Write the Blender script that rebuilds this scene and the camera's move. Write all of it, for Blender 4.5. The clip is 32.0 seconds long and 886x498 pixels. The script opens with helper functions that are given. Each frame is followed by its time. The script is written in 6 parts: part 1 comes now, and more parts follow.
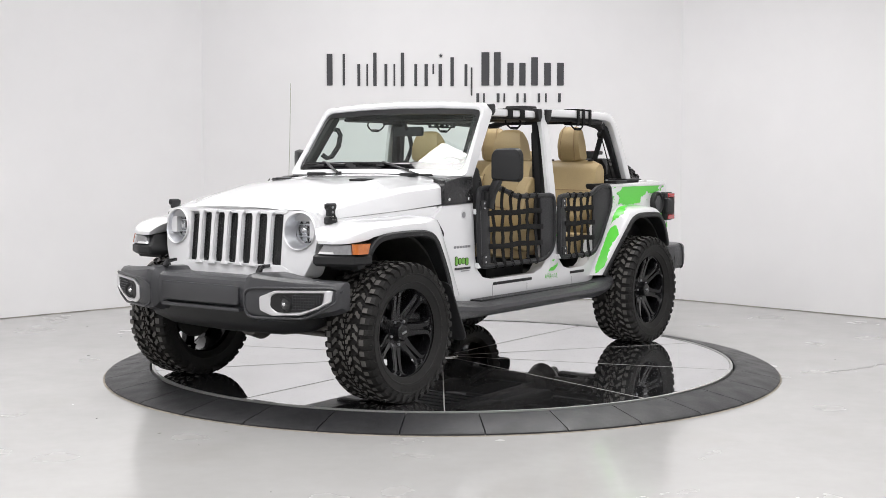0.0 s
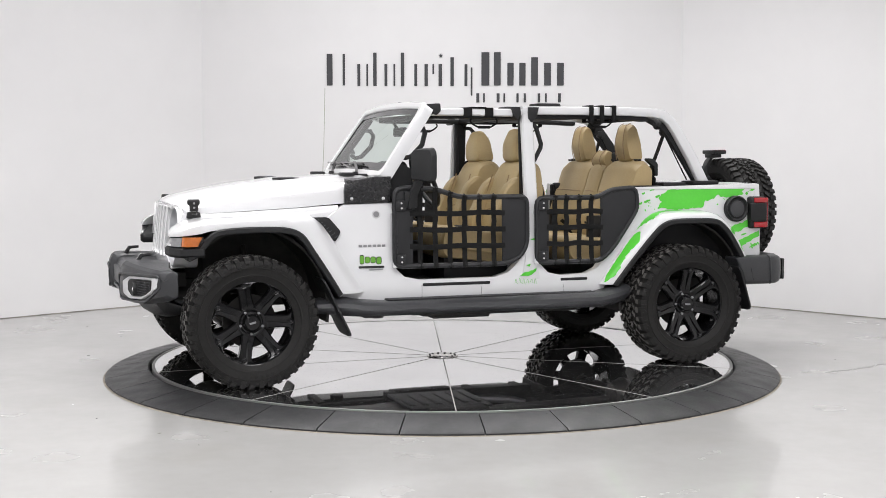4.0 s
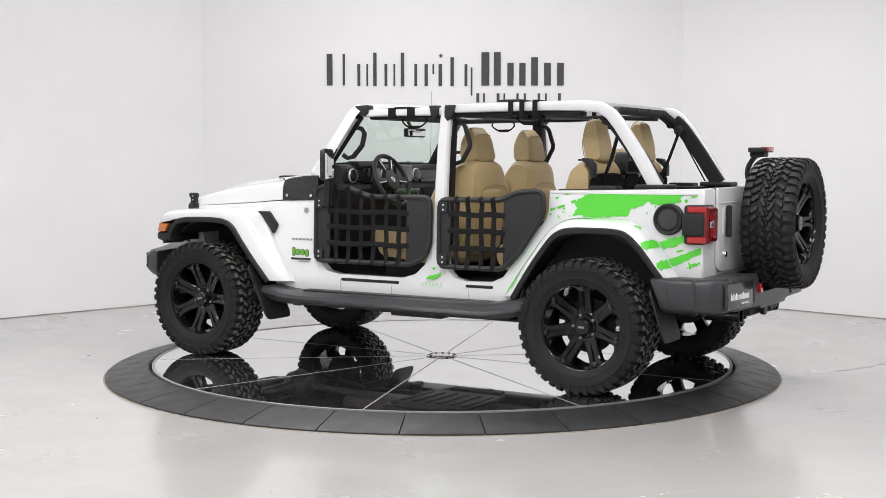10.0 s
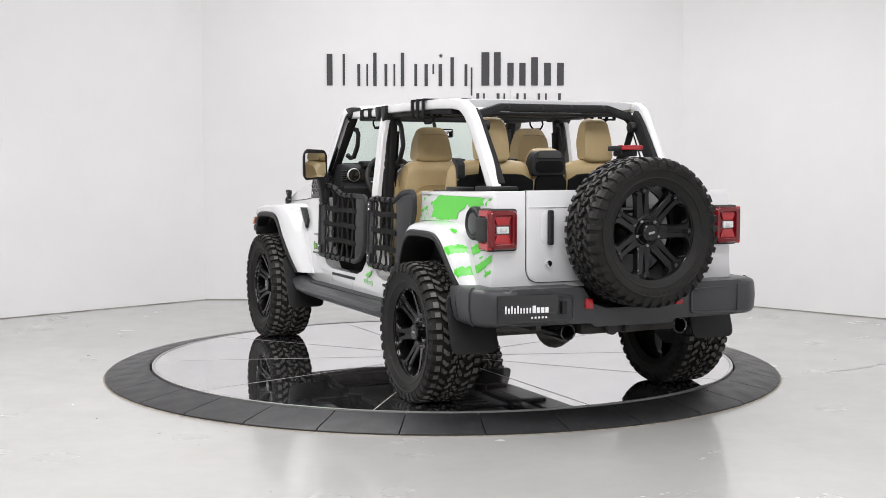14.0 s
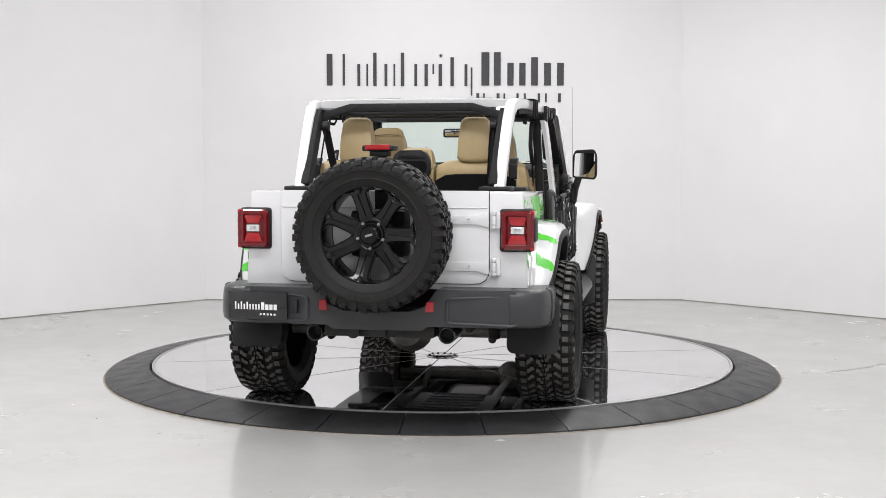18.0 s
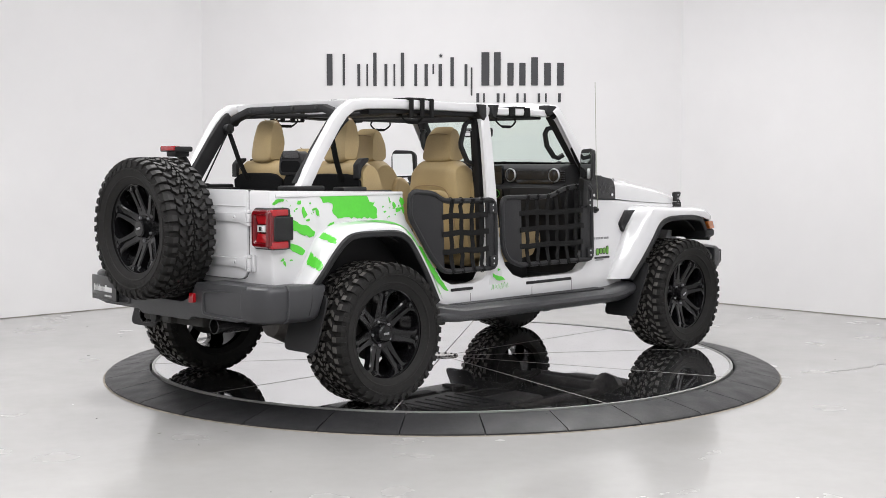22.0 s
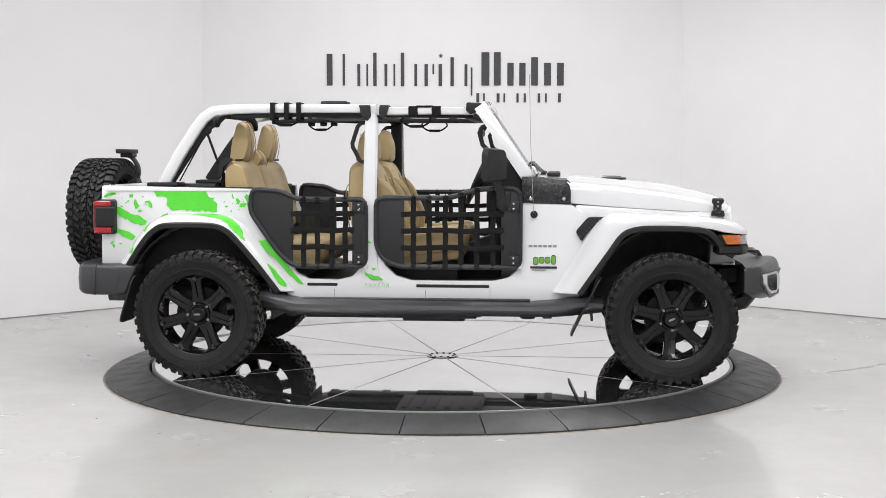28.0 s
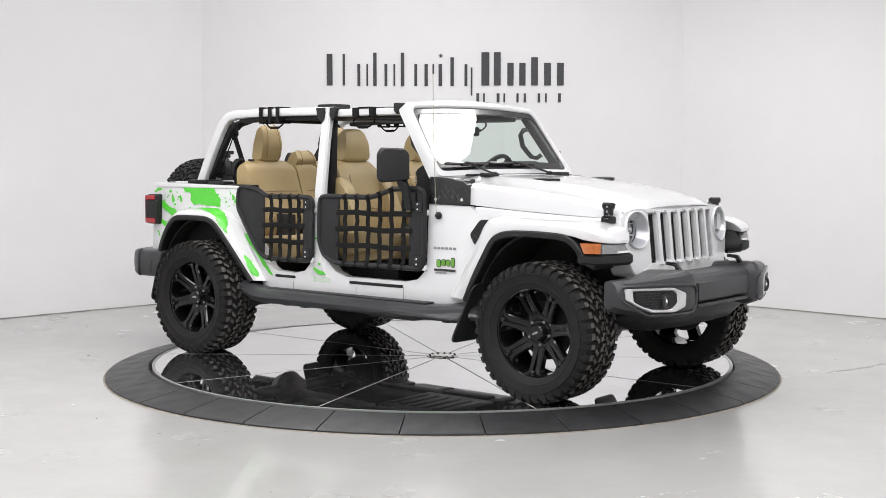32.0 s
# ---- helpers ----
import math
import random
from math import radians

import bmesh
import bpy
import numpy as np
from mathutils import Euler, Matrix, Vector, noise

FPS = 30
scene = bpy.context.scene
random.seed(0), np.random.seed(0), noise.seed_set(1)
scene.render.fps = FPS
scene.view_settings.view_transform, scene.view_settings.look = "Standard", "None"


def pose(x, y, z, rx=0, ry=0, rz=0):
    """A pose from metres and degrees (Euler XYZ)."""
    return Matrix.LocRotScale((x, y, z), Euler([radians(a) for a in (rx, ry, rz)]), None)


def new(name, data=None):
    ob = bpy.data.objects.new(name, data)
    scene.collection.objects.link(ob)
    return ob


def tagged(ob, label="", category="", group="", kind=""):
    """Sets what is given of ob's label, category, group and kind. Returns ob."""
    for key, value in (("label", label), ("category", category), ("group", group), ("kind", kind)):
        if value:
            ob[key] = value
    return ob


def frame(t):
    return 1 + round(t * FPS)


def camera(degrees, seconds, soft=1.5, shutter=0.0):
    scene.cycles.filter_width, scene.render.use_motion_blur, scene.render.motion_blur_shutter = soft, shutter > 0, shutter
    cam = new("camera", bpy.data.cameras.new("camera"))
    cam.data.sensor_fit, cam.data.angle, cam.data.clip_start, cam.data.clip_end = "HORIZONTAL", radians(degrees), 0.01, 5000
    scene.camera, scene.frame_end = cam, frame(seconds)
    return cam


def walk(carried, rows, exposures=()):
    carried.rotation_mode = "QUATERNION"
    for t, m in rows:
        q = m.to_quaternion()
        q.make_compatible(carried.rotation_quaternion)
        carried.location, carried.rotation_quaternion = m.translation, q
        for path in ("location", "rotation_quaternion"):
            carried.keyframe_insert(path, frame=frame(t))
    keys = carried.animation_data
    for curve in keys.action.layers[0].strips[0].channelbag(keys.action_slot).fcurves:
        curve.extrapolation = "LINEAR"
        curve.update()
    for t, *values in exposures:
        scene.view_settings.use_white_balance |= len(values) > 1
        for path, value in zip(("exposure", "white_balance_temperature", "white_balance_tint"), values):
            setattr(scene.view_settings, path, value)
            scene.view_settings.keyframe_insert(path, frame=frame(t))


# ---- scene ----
cam = camera(38.955, 32.0, soft=0.5)
EYE = Vector((0.0, -8.858, 1.387))
VIEW = Matrix.Translation(EYE) @ pose(0, 0, 0, 90 - 4.032, 0, -0.029)
walk(cam, [(0.0, VIEW), (32.0, VIEW)], exposures=[(0.0, 0.0), (32.0, 0.0)])

# the turntable's axis is the world's origin, its top is z = 0
FLOOR_Z = -0.067
CAR_OFF = -0.084
# the turntable's angle, second by second
TURN = (-126.37, -134.90, -143.42, -151.95, -160.48, -169.00, -177.53, -186.06, -194.59, -203.11, -211.64, -220.17, -228.69, -237.24, -245.83, -254.49, -263.20, -271.89, -280.51, -289.03, -297.51, -306.00, -314.56, -323.17, -331.75, -340.26, -348.65, -356.96, -365.27, -373.66, -382.17, -390.76, -399.39)

# ---- world and light ----
world = bpy.data.worlds.new("world")
scene.world = world
world.use_nodes = True
world.node_tree.nodes["Background"].inputs[0].default_value = (0.9, 0.95, 1.0, 1)
world.node_tree.nodes["Background"].inputs[1].default_value = 0.05
CEIL_Z = 4.6


# unseen area lamps, added overhead to brighten the room and the car
def fill_lamp(x, y, w, d, power):
    data = bpy.data.lights.new("ceiling_panel_light", "AREA")
    data.shape, data.size, data.size_y, data.energy = "RECTANGLE", w, d, power
    data.color = (1.0, 0.988, 1.005)
    ob = new("ceiling_panel_light", data)
    ob.location = (x, y, CEIL_Z - 0.055)
    return ob


LAMPS = ((0.0, 1.7, 3.6, 0.8, 112), (-3.3, -2.4, 0.8, 4.0, 112), (3.3, -2.4, 0.8, 4.0, 84), (0.0, -4.2, 4.6, 0.8, 172),
         (0.0, -8.5, 4.6, 0.8, 320))
for lamp in LAMPS:
    fill_lamp(*lamp)
# ---- materials ----
def material(name, base, rough=0.5, metal=0.0, coat=0.0, grain=0.0, grain_scale=40.0, stain=0.0, stain_scale=2.0, bump=0.0, bump_scale=200.0,
             rough_var=0.0, transmission=0.0, emit=0.0, island=0.0, spec=0.5, coat_rough=0.05):
    m = bpy.data.materials.new(name)
    m.use_nodes = True
    nt = m.node_tree
    b = nt.nodes["Principled BSDF"]
    b.inputs["Base Color"].default_value = (*base, 1)
    b.inputs["Roughness"].default_value = rough
    b.inputs["Metallic"].default_value = metal
    b.inputs["Coat Weight"].default_value = coat
    b.inputs["Coat Roughness"].default_value = coat_rough
    b.inputs["Specular IOR Level"].default_value = spec
    b.inputs["Transmission Weight"].default_value = transmission
    if emit:
        b.inputs["Emission Color"].default_value = (*base, 1)
        b.inputs["Emission Strength"].default_value = emit
    tc = nt.nodes.new("ShaderNodeTexCoord")

    def noise_tex(scale, detail):
        n = nt.nodes.new("ShaderNodeTexNoise")
        n.inputs["Scale"].default_value = scale
        n.inputs["Detail"].default_value = detail
        nt.links.new(tc.outputs["Object"], n.inputs["Vector"])
        return n.outputs["Fac"]

    def ramp(fac, low, high):
        r = nt.nodes.new("ShaderNodeMapRange")
        r.inputs["From Min"].default_value = 0.3
        r.inputs["From Max"].default_value = 0.7
        r.inputs["To Min"].default_value = low
        r.inputs["To Max"].default_value = high
        nt.links.new(fac, r.inputs["Value"])
        return r.outputs["Result"]

    factors = []
    if grain:
        factors.append(ramp(noise_tex(grain_scale, 4), 1 - grain, 1 + grain * 0.5))
    if stain:
        factors.append(ramp(noise_tex(stain_scale, 6), 1 - stain, 1.0))
    if island:
        g = nt.nodes.new("ShaderNodeNewGeometry")
        factors.append(ramp(g.outputs["Random Per Island"], 1 - island, 1 + island))
    if factors:
        f = factors[0]
        for other in factors[1:]:
            mu = nt.nodes.new("ShaderNodeMath")
            mu.operation = "MULTIPLY"
            nt.links.new(f, mu.inputs[0])
            nt.links.new(other, mu.inputs[1])
            f = mu.outputs[0]
        mix = nt.nodes.new("ShaderNodeMix")
        mix.data_type, mix.blend_type = "RGBA", "MULTIPLY"
        mix.inputs["Factor"].default_value = 1.0
        mix.inputs["A"].default_value = (*base, 1)
        nt.links.new(f, mix.inputs["B"])
        nt.links.new(mix.outputs["Result"], b.inputs["Base Color"])
    if rough_var:
        nt.links.new(ramp(noise_tex(stain_scale * 3, 5), max(0.0, rough - rough_var), rough + rough_var), b.inputs["Roughness"])
    if bump:
        bp = nt.nodes.new("ShaderNodeBump")
        bp.inputs["Strength"].default_value = bump
        bp.inputs["Distance"].default_value = 0.002
        nt.links.new(noise_tex(bump_scale, 3), bp.inputs["Height"])
        nt.links.new(bp.outputs["Normal"], b.inputs["Normal"])
    return m


WALL = material("wall_paint", (0.785, 0.778, 0.78), 0.7, grain=0.015, grain_scale=3, stain=0.03, stain_scale=0.7, bump=0.15, bump_scale=90)
# darker grey for surfaces out of view, set to cut bounced light
WALLB = material("unseen_grey_paint", (0.6, 0.6, 0.61), 0.7, stain=0.05)
SIGNALL = material("signal_lens", (0.20, 0.20, 0.205), 0.2, coat=0.8, grain=0.15, grain_scale=60)
CEIL = material("ceiling_paint", (0.62, 0.62, 0.63), 0.8, stain=0.03)
EPOXY = material("floor_epoxy", (0.425, 0.420, 0.408), 0.24, coat=0.3, grain=0.025, grain_scale=11, stain=0.09, stain_scale=0.8, rough_var=0.04)
MIRROR = material("turntable_mirror", (0.86, 0.86, 0.875), 0.022, metal=0.985, grain=0.03, grain_scale=14, stain=0.13, stain_scale=2.2, rough_var=0.016)


def scuffed(m, scale, size, colour, amount):
    """Sparse small specks and scuffs over a material's own colour."""
    nt = m.node_tree
    b = nt.nodes["Principled BSDF"]
    tc = nt.nodes.new("ShaderNodeTexCoord")
    bend = nt.nodes.new("ShaderNodeTexNoise")
    bend.inputs["Scale"].default_value = 9.0
    shift = nt.nodes.new("ShaderNodeMix")
    shift.data_type, shift.blend_type = "RGBA", "ADD"
    shift.inputs["Factor"].default_value = 0.12
    cell = nt.nodes.new("ShaderNodeTexVoronoi")
    cell.inputs["Scale"].default_value = scale
    where = nt.nodes.new("ShaderNodeTexNoise")
    where.inputs["Scale"].default_value = 0.9
    spot, some, both = [nt.nodes.new("ShaderNodeMapRange") for _ in range(2)] + [nt.nodes.new("ShaderNodeMath")]
    for node, lo, hi, a, c in ((spot, size * 0.4, size, amount, 0.0), (some, 0.47, 0.58, 0.0, 1.0)):
        node.inputs["From Min"].default_value, node.inputs["From Max"].default_value = lo, hi
        node.inputs["To Min"].default_value, node.inputs["To Max"].default_value = a, c
    both.operation = "MULTIPLY"
    mix = nt.nodes.new("ShaderNodeMix")
    mix.data_type = "RGBA"
    mix.inputs["B"].default_value = (*colour, 1)
    nt.links.new(tc.outputs["Object"], bend.inputs["Vector"])
    nt.links.new(tc.outputs["Object"], where.inputs["Vector"])
    nt.links.new(tc.outputs["Object"], shift.inputs["A"])
    nt.links.new(bend.outputs["Color"], shift.inputs["B"])
    nt.links.new(shift.outputs["Result"], cell.inputs["Vector"])
    nt.links.new(cell.outputs["Distance"], spot.inputs["Value"])
    nt.links.new(where.outputs["Fac"], some.inputs["Value"])
    nt.links.new(spot.outputs["Result"], both.inputs[0])
    nt.links.new(some.outputs["Result"], both.inputs[1])
    nt.links.new(both.outputs[0], mix.inputs["Factor"])
    nt.links.new(b.inputs["Base Color"].links[0].from_socket, mix.inputs["A"])
    nt.links.new(mix.outputs["Result"], b.inputs["Base Color"])


scuffed(EPOXY, 3.2, 0.05, (0.15, 0.135, 0.115), 0.75)
scuffed(EPOXY, 0.9, 0.30, (0.36, 0.34, 0.31), 0.22)
scuffed(MIRROR, 5.0, 0.06, (0.55, 0.54, 0.52), 0.35)
STEEL = material("brushed_steel", (0.55, 0.55, 0.54), 0.5, metal=1.0, grain=0.1, grain_scale=120)
RAMP = material("ramp_rubber", (0.026, 0.026, 0.0275), 0.45, grain=0.3, grain_scale=25, stain=0.30, stain_scale=3, bump=0.3, bump_scale=300, rough_var=0.08, island=0.12)
STRIP = material("joint_filler", (0.42, 0.41, 0.39), 0.45, grain=0.3, grain_scale=30, stain=0.3, stain_scale=3)
GRIME = material("grimy_sealant", (0.36, 0.34, 0.30), 0.8, grain=0.4, grain_scale=6, stain=0.35, stain_scale=1.5)
SEALANT = material("sealant_bead", (0.30, 0.265, 0.215), 0.8, grain=0.35, grain_scale=18, stain=0.3, stain_scale=1.5)
HUBST = material("hub_steel", (0.80, 0.79, 0.76), 0.2, metal=1.0, grain=0.06, grain_scale=90)
BOLTM = material("bolt_black", (0.015, 0.015, 0.015), 0.4, metal=0.3)
SIGN = material("sign_charcoal", (0.045, 0.045, 0.05), 0.5, grain=0.1)
WHITE = material("white_paint", (0.665, 0.667, 0.674), 0.28, coat=1.0, grain=0.01, grain_scale=8, coat_rough=0.02)
GREEN = material("green_vinyl", (0.085, 0.56, 0.035), 0.35, coat=0.2, grain=0.05, grain_scale=60)
PLASTIC = material("black_plastic", (0.0125, 0.0128, 0.0135), 0.5, spec=0.35, grain=0.15, grain_scale=200, bump=0.4, bump_scale=700)
GREYPL = material("bumper_plastic", (0.037, 0.0378, 0.0410), 0.33, spec=0.5, grain=0.12, grain_scale=150, bump=0.35, bump_scale=600, stain=0.1, stain_scale=4)
GLOSSB = material("gloss_black", (0.01, 0.01, 0.011), 0.22, coat=0.5, spec=0.5)
KNOBRING = material("knob_ring_green", (0.05, 0.32, 0.02), 0.4)
RIMBLK = material("rim_black", (0.005, 0.005, 0.0055), 0.16, spec=0.28, metal=0.0, coat=0.2, coat_rough=0.05)
RUBBER = material("tyre_rubber", (0.0150, 0.0143, 0.0135), 0.62, spec=0.25, grain=0.25, grain_scale=60, stain=0.2, stain_scale=8, bump=0.3, bump_scale=250)
LUG = material("tread_rubber", (0.095, 0.090, 0.083), 0.55, spec=0.5, grain=0.3, grain_scale=40, stain=0.25, stain_scale=9, bump=0.3, bump_scale=250, island=0.2)
LUGNEW = material("fresh_tread_rubber", (0.019, 0.0186, 0.018), 0.55, spec=0.4, grain=0.3, grain_scale=40, stain=0.25, stain_scale=9, bump=0.3, bump_scale=250, island=0.2)
LEATHER = material("tan_leather", (0.405, 0.302, 0.148), 0.48, grain=0.08, grain_scale=120, stain=0.12, stain_scale=5, bump=0.5, bump_scale=350)
LEATHERD = material("tan_seam", (0.27, 0.18, 0.09), 0.6, grain=0.1)
INTERIOR = material("interior_black", (0.0075, 0.0075, 0.0082), 0.6, spec=0.3, grain=0.15, grain_scale=150, bump=0.3, bump_scale=500)
FABRIC = material("black_fabric", (0.012, 0.012, 0.013), 0.9, grain=0.3, grain_scale=300, bump=0.6, bump_scale=900)
WEB = material("nylon_webbing", (0.009, 0.009, 0.009), 0.8, spec=0.2, grain=0.3, grain_scale=400, bump=0.8, bump_scale=1200)
TUBE = material("powder_coat", (0.0155, 0.0157, 0.0172), 0.45, spec=0.35, grain=0.1, grain_scale=300, bump=0.3, bump_scale=900)
PLATE = material("textured_plate", (0.014, 0.014, 0.015), 0.27, spec=0.5, grain=0.2, grain_scale=80, bump=0.25, bump_scale=300)
CHROME = material("satin_chrome", (0.75, 0.75, 0.76), 0.18, metal=1.0)
SATIN = material("satin_silver", (0.70, 0.70, 0.71), 0.35, metal=0.7)
CARPET = material("black_carpet", (0.008, 0.008, 0.0085), 0.95, spec=0.1, grain=0.3, grain_scale=300, bump=0.6, bump_scale=900)
SILVER = material("silver_trim", (0.62, 0.62, 0.63), 0.3, metal=0.6, grain=0.05)
CASTM = material("cast_metal", (0.17, 0.16, 0.15), 0.5, metal=0.5, grain=0.2, grain_scale=30, stain=0.3, stain_scale=6)
UNDER = material("underbody", (0.030, 0.0285, 0.0265), 0.6, spec=0.25, grain=0.3, grain_scale=20, stain=0.3, stain_scale=6)
REDLENS = material("red_lens", (0.13, 0.0022, 0.005), 0.12, coat=0.55, spec=0.4, grain=0.1, grain_scale=50)
REDDEEP = material("red_lamp_inner", (0.36, 0.006, 0.011), 0.2, coat=0.7, grain=0.12, grain_scale=90)
AMBER = material("amber_lens", (0.42, 0.115, 0.020), 0.15, coat=0.8, grain=0.2, grain_scale=45)
CLEAR = material("clear_lens", (0.7, 0.7, 0.7), 0.12, metal=0.3, coat=0.8)
LAMPIN = material("lamp_reflector", (0.5, 0.51, 0.53), 0.35, metal=0.8)
LAMPRING = material("lamp_ring_grey", (0.50, 0.51, 0.53), 0.32, metal=0.75)
WHIP = material("antenna_wire", (0.25, 0.27, 0.18), 0.4)
MESHB = material("grille_mesh", (0.006, 0.006, 0.006), 0.5)
MIRRORG = material("mirror_glass", (0.8, 0.82, 0.82), 0.01, metal=1.0)
SCREEN = material("dark_screen", (0.01, 0.011, 0.013), 0.08, coat=0.5)
LETTER = material("lettering_grey", (0.3, 0.3, 0.31), 0.3, metal=0.6)
LETTERG = material("lettering_green", (0.12, 0.33, 0.03), 0.35, coat=0.3)
LETTERW = material("lettering_white", (0.8, 0.8, 0.8), 0.5)
LIGHTBOX = material("softbox_cloth", (1.0, 0.99, 0.97), 0.6, emit=16.0)


def glass_material(name, tint, rough=0.01):
    m = bpy.data.materials.new(name)
    m.use_nodes = True
    nt = m.node_tree
    nt.nodes.remove(nt.nodes["Principled BSDF"])
    tr = nt.nodes.new("ShaderNodeBsdfTransparent")
    tr.inputs[0].default_value = (*tint, 1)
    gl = nt.nodes.new("ShaderNodeBsdfGlossy")
    gl.inputs["Roughness"].default_value = rough
    lw = nt.nodes.new("ShaderNodeLayerWeight")
    lw.inputs["Blend"].default_value = 0.5
    pw = nt.nodes.new("ShaderNodeMath")
    pw.operation = "POWER"
    pw.inputs[1].default_value = 3.0
    nt.links.new(lw.outputs["Facing"], pw.inputs[0])
    fr = nt.nodes.new("ShaderNodeMath")
    fr.operation = "MULTIPLY_ADD"
    fr.inputs[1].default_value = 0.6
    fr.inputs[2].default_value = 0.065
    nt.links.new(pw.outputs[0], fr.inputs[0])
    mx = nt.nodes.new("ShaderNodeMixShader")
    nt.links.new(fr.outputs[0], mx.inputs[0])
    nt.links.new(tr.outputs[0], mx.inputs[1])
    nt.links.new(gl.outputs[0], mx.inputs[2])
    nt.links.new(mx.outputs[0], nt.nodes["Material Output"].inputs[0])
    return m


GLASS = glass_material("windshield_glass", (0.81, 0.915, 0.86))
LENS = glass_material("lamp_glass", (0.93, 0.94, 0.95), 0.22)
# ---- mesh helpers ----
def prism(pts, axis, a, b, bev=0.0, seg=2):
    """A polygon, drawn in the plane across the axis, drawn out from a to b along it."""
    bm = bmesh.new()

    def at(p, v):
        return {"x": (v, p[0], p[1]), "y": (p[0], v, p[1]), "z": (p[0], p[1], v)}[axis]

    lo, hi = [bm.verts.new(at(p, a)) for p in pts], [bm.verts.new(at(p, b)) for p in pts]
    bm.faces.new(lo)
    bm.faces.new(hi[::-1])
    n = len(pts)
    for i in range(n):
        bm.faces.new((lo[i], hi[i], hi[(i + 1) % n], lo[(i + 1) % n]))
    bmesh.ops.recalc_face_normals(bm, faces=bm.faces)
    if bev:
        bevel(bm, bev, seg)
    return bm


def bevel(bm, w, seg=2, angle=28):
    es = [e for e in bm.edges if len(e.link_faces) == 2 and e.calc_face_angle(0) > radians(angle)]
    bmesh.ops.bevel(bm, geom=es, offset=w, segments=seg, profile=0.6, affect="EDGES", clamp_overlap=True)
    return bm


def box(x0, x1, y0, y1, z0, z1, bev=0.0, seg=2):
    return prism([(x0, y0), (x1, y0), (x1, y1), (x0, y1)], "z", z0, z1, bev, seg)


def loft(rings, closed=True, caps=True, bev=0.0):
    """Skin over rings of equal count."""
    bm = bmesh.new()
    vs = [[bm.verts.new(p) for p in r] for r in rings]
    n = len(rings[0])
    for a, b in zip(vs, vs[1:]):
        for i in range(n if closed else n - 1):
            j = (i + 1) % n
            bm.faces.new((a[i], a[j], b[j], b[i]))
    if caps and closed:
        bm.faces.new(vs[0][::-1])
        bm.faces.new(vs[-1])
    bmesh.ops.recalc_face_normals(bm, faces=bm.faces)
    if bev:
        bevel(bm, bev)
    return bm


def tube(path, r, n=10, closed=False, flat=1.0, up=(0, 0, 1), ends=True):
    """A bar of round or flattened section along a path."""
    path = [Vector(p) for p in path]
    rings, m = [], len(path)
    for i, p in enumerate(path):
        if closed:
            d = path[(i + 1) % m] - path[i - 1]
        else:
            d = path[min(i + 1, m - 1)] - path[max(i - 1, 0)]
        d.normalize()
        u = Vector(up)
        if abs(d.dot(u)) > 0.97:
            u = Vector((1, 0, 0)) if abs(d.x) < 0.9 else Vector((0, 1, 0))
        s = d.cross(u).normalized()
        t = s.cross(d)
        rings.append([p + r * (math.cos(k * math.tau / n) * s + flat * math.sin(k * math.tau / n) * t) for k in range(n)])
    if closed:
        rings.append(rings[0])
        bm = loft(rings, True, False)
        bmesh.ops.remove_doubles(bm, verts=bm.verts, dist=1e-5)
        return bm
    return loft(rings, True, ends)


def bar(path, w, h, bev=0.004, up=(0, 0, 1)):
    """A bar of rectangular section, w across and h along up."""
    path = [Vector(p) for p in path]
    rings, m = [], len(path)
    for i, p in enumerate(path):
        d = (path[min(i + 1, m - 1)] - path[max(i - 1, 0)]).normalized()
        s = d.cross(Vector(up)).normalized()
        t = s.cross(d)
        rings.append([p + a * w / 2 * s + b * h / 2 * t for a, b in ((1, 1), (-1, 1), (-1, -1), (1, -1))])
    return loft(rings, True, True, bev)


def smooth_path(pts, n=6):
    """Catmull-Rom through the points."""
    pts = [Vector(p) for p in pts]
    out = []
    for i in range(len(pts) - 1):
        p0, p1, p2, p3 = pts[max(i - 1, 0)], pts[i], pts[i + 1], pts[min(i + 2, len(pts) - 1)]
        for k in range(n):
            t = k / n
            out.append(0.5 * ((2 * p1) + (p2 - p0) * t + (2 * p0 - 5 * p1 + 4 * p2 - p3) * t * t + (3 * p1 - p0 - 3 * p2 + p3) * t ** 3))
    out.append(pts[-1])
    return out


def rounded(pts, r, n=4):
    """A 2D polygon with its corners rounded; r is one radius or one for each corner."""
    out, m = [], len(pts)
    for i in range(m):
        p, a, b = Vector(pts[i]), Vector(pts[i - 1]), Vector(pts[(i + 1) % m])
        rad = r[i] if isinstance(r, (list, tuple)) else r
        da, db = (a - p), (b - p)
        k = min(rad, da.length * 0.49, db.length * 0.49)
        if k < 1e-5:
            out.append(tuple(p))
            continue
        p0, p1 = p + da.normalized() * k, p + db.normalized() * k
        for j in range(n + 1):
            t = j / n
            out.append(tuple((1 - t) ** 2 * p0 + 2 * t * (1 - t) * p + t * t * p1))
    return out


def lathe(profile, axis="y", n=48, closed=True):
    """Turns (radius, along) pairs round an axis."""
    rings = []
    for r, a in profile:
        ring = []
        for k in range(n):
            c, s = r * math.cos(k * math.tau / n), r * math.sin(k * math.tau / n)
            ring.append({"y": (c, a, s), "x": (a, c, s), "z": (c, s, a)}[axis])
        rings.append(ring)
    return loft(rings, True, closed)


def disc(r, a, b, axis="y", n=24, bev=0.0):
    return prism([(r * math.cos(k * math.tau / n), r * math.sin(k * math.tau / n)) for k in range(n)], axis, a, b, bev)


def joined(*bms):
    out = bmesh.new()
    for b in bms:
        me = bpy.data.meshes.new("tmp")
        b.to_mesh(me)
        out.from_mesh(me)
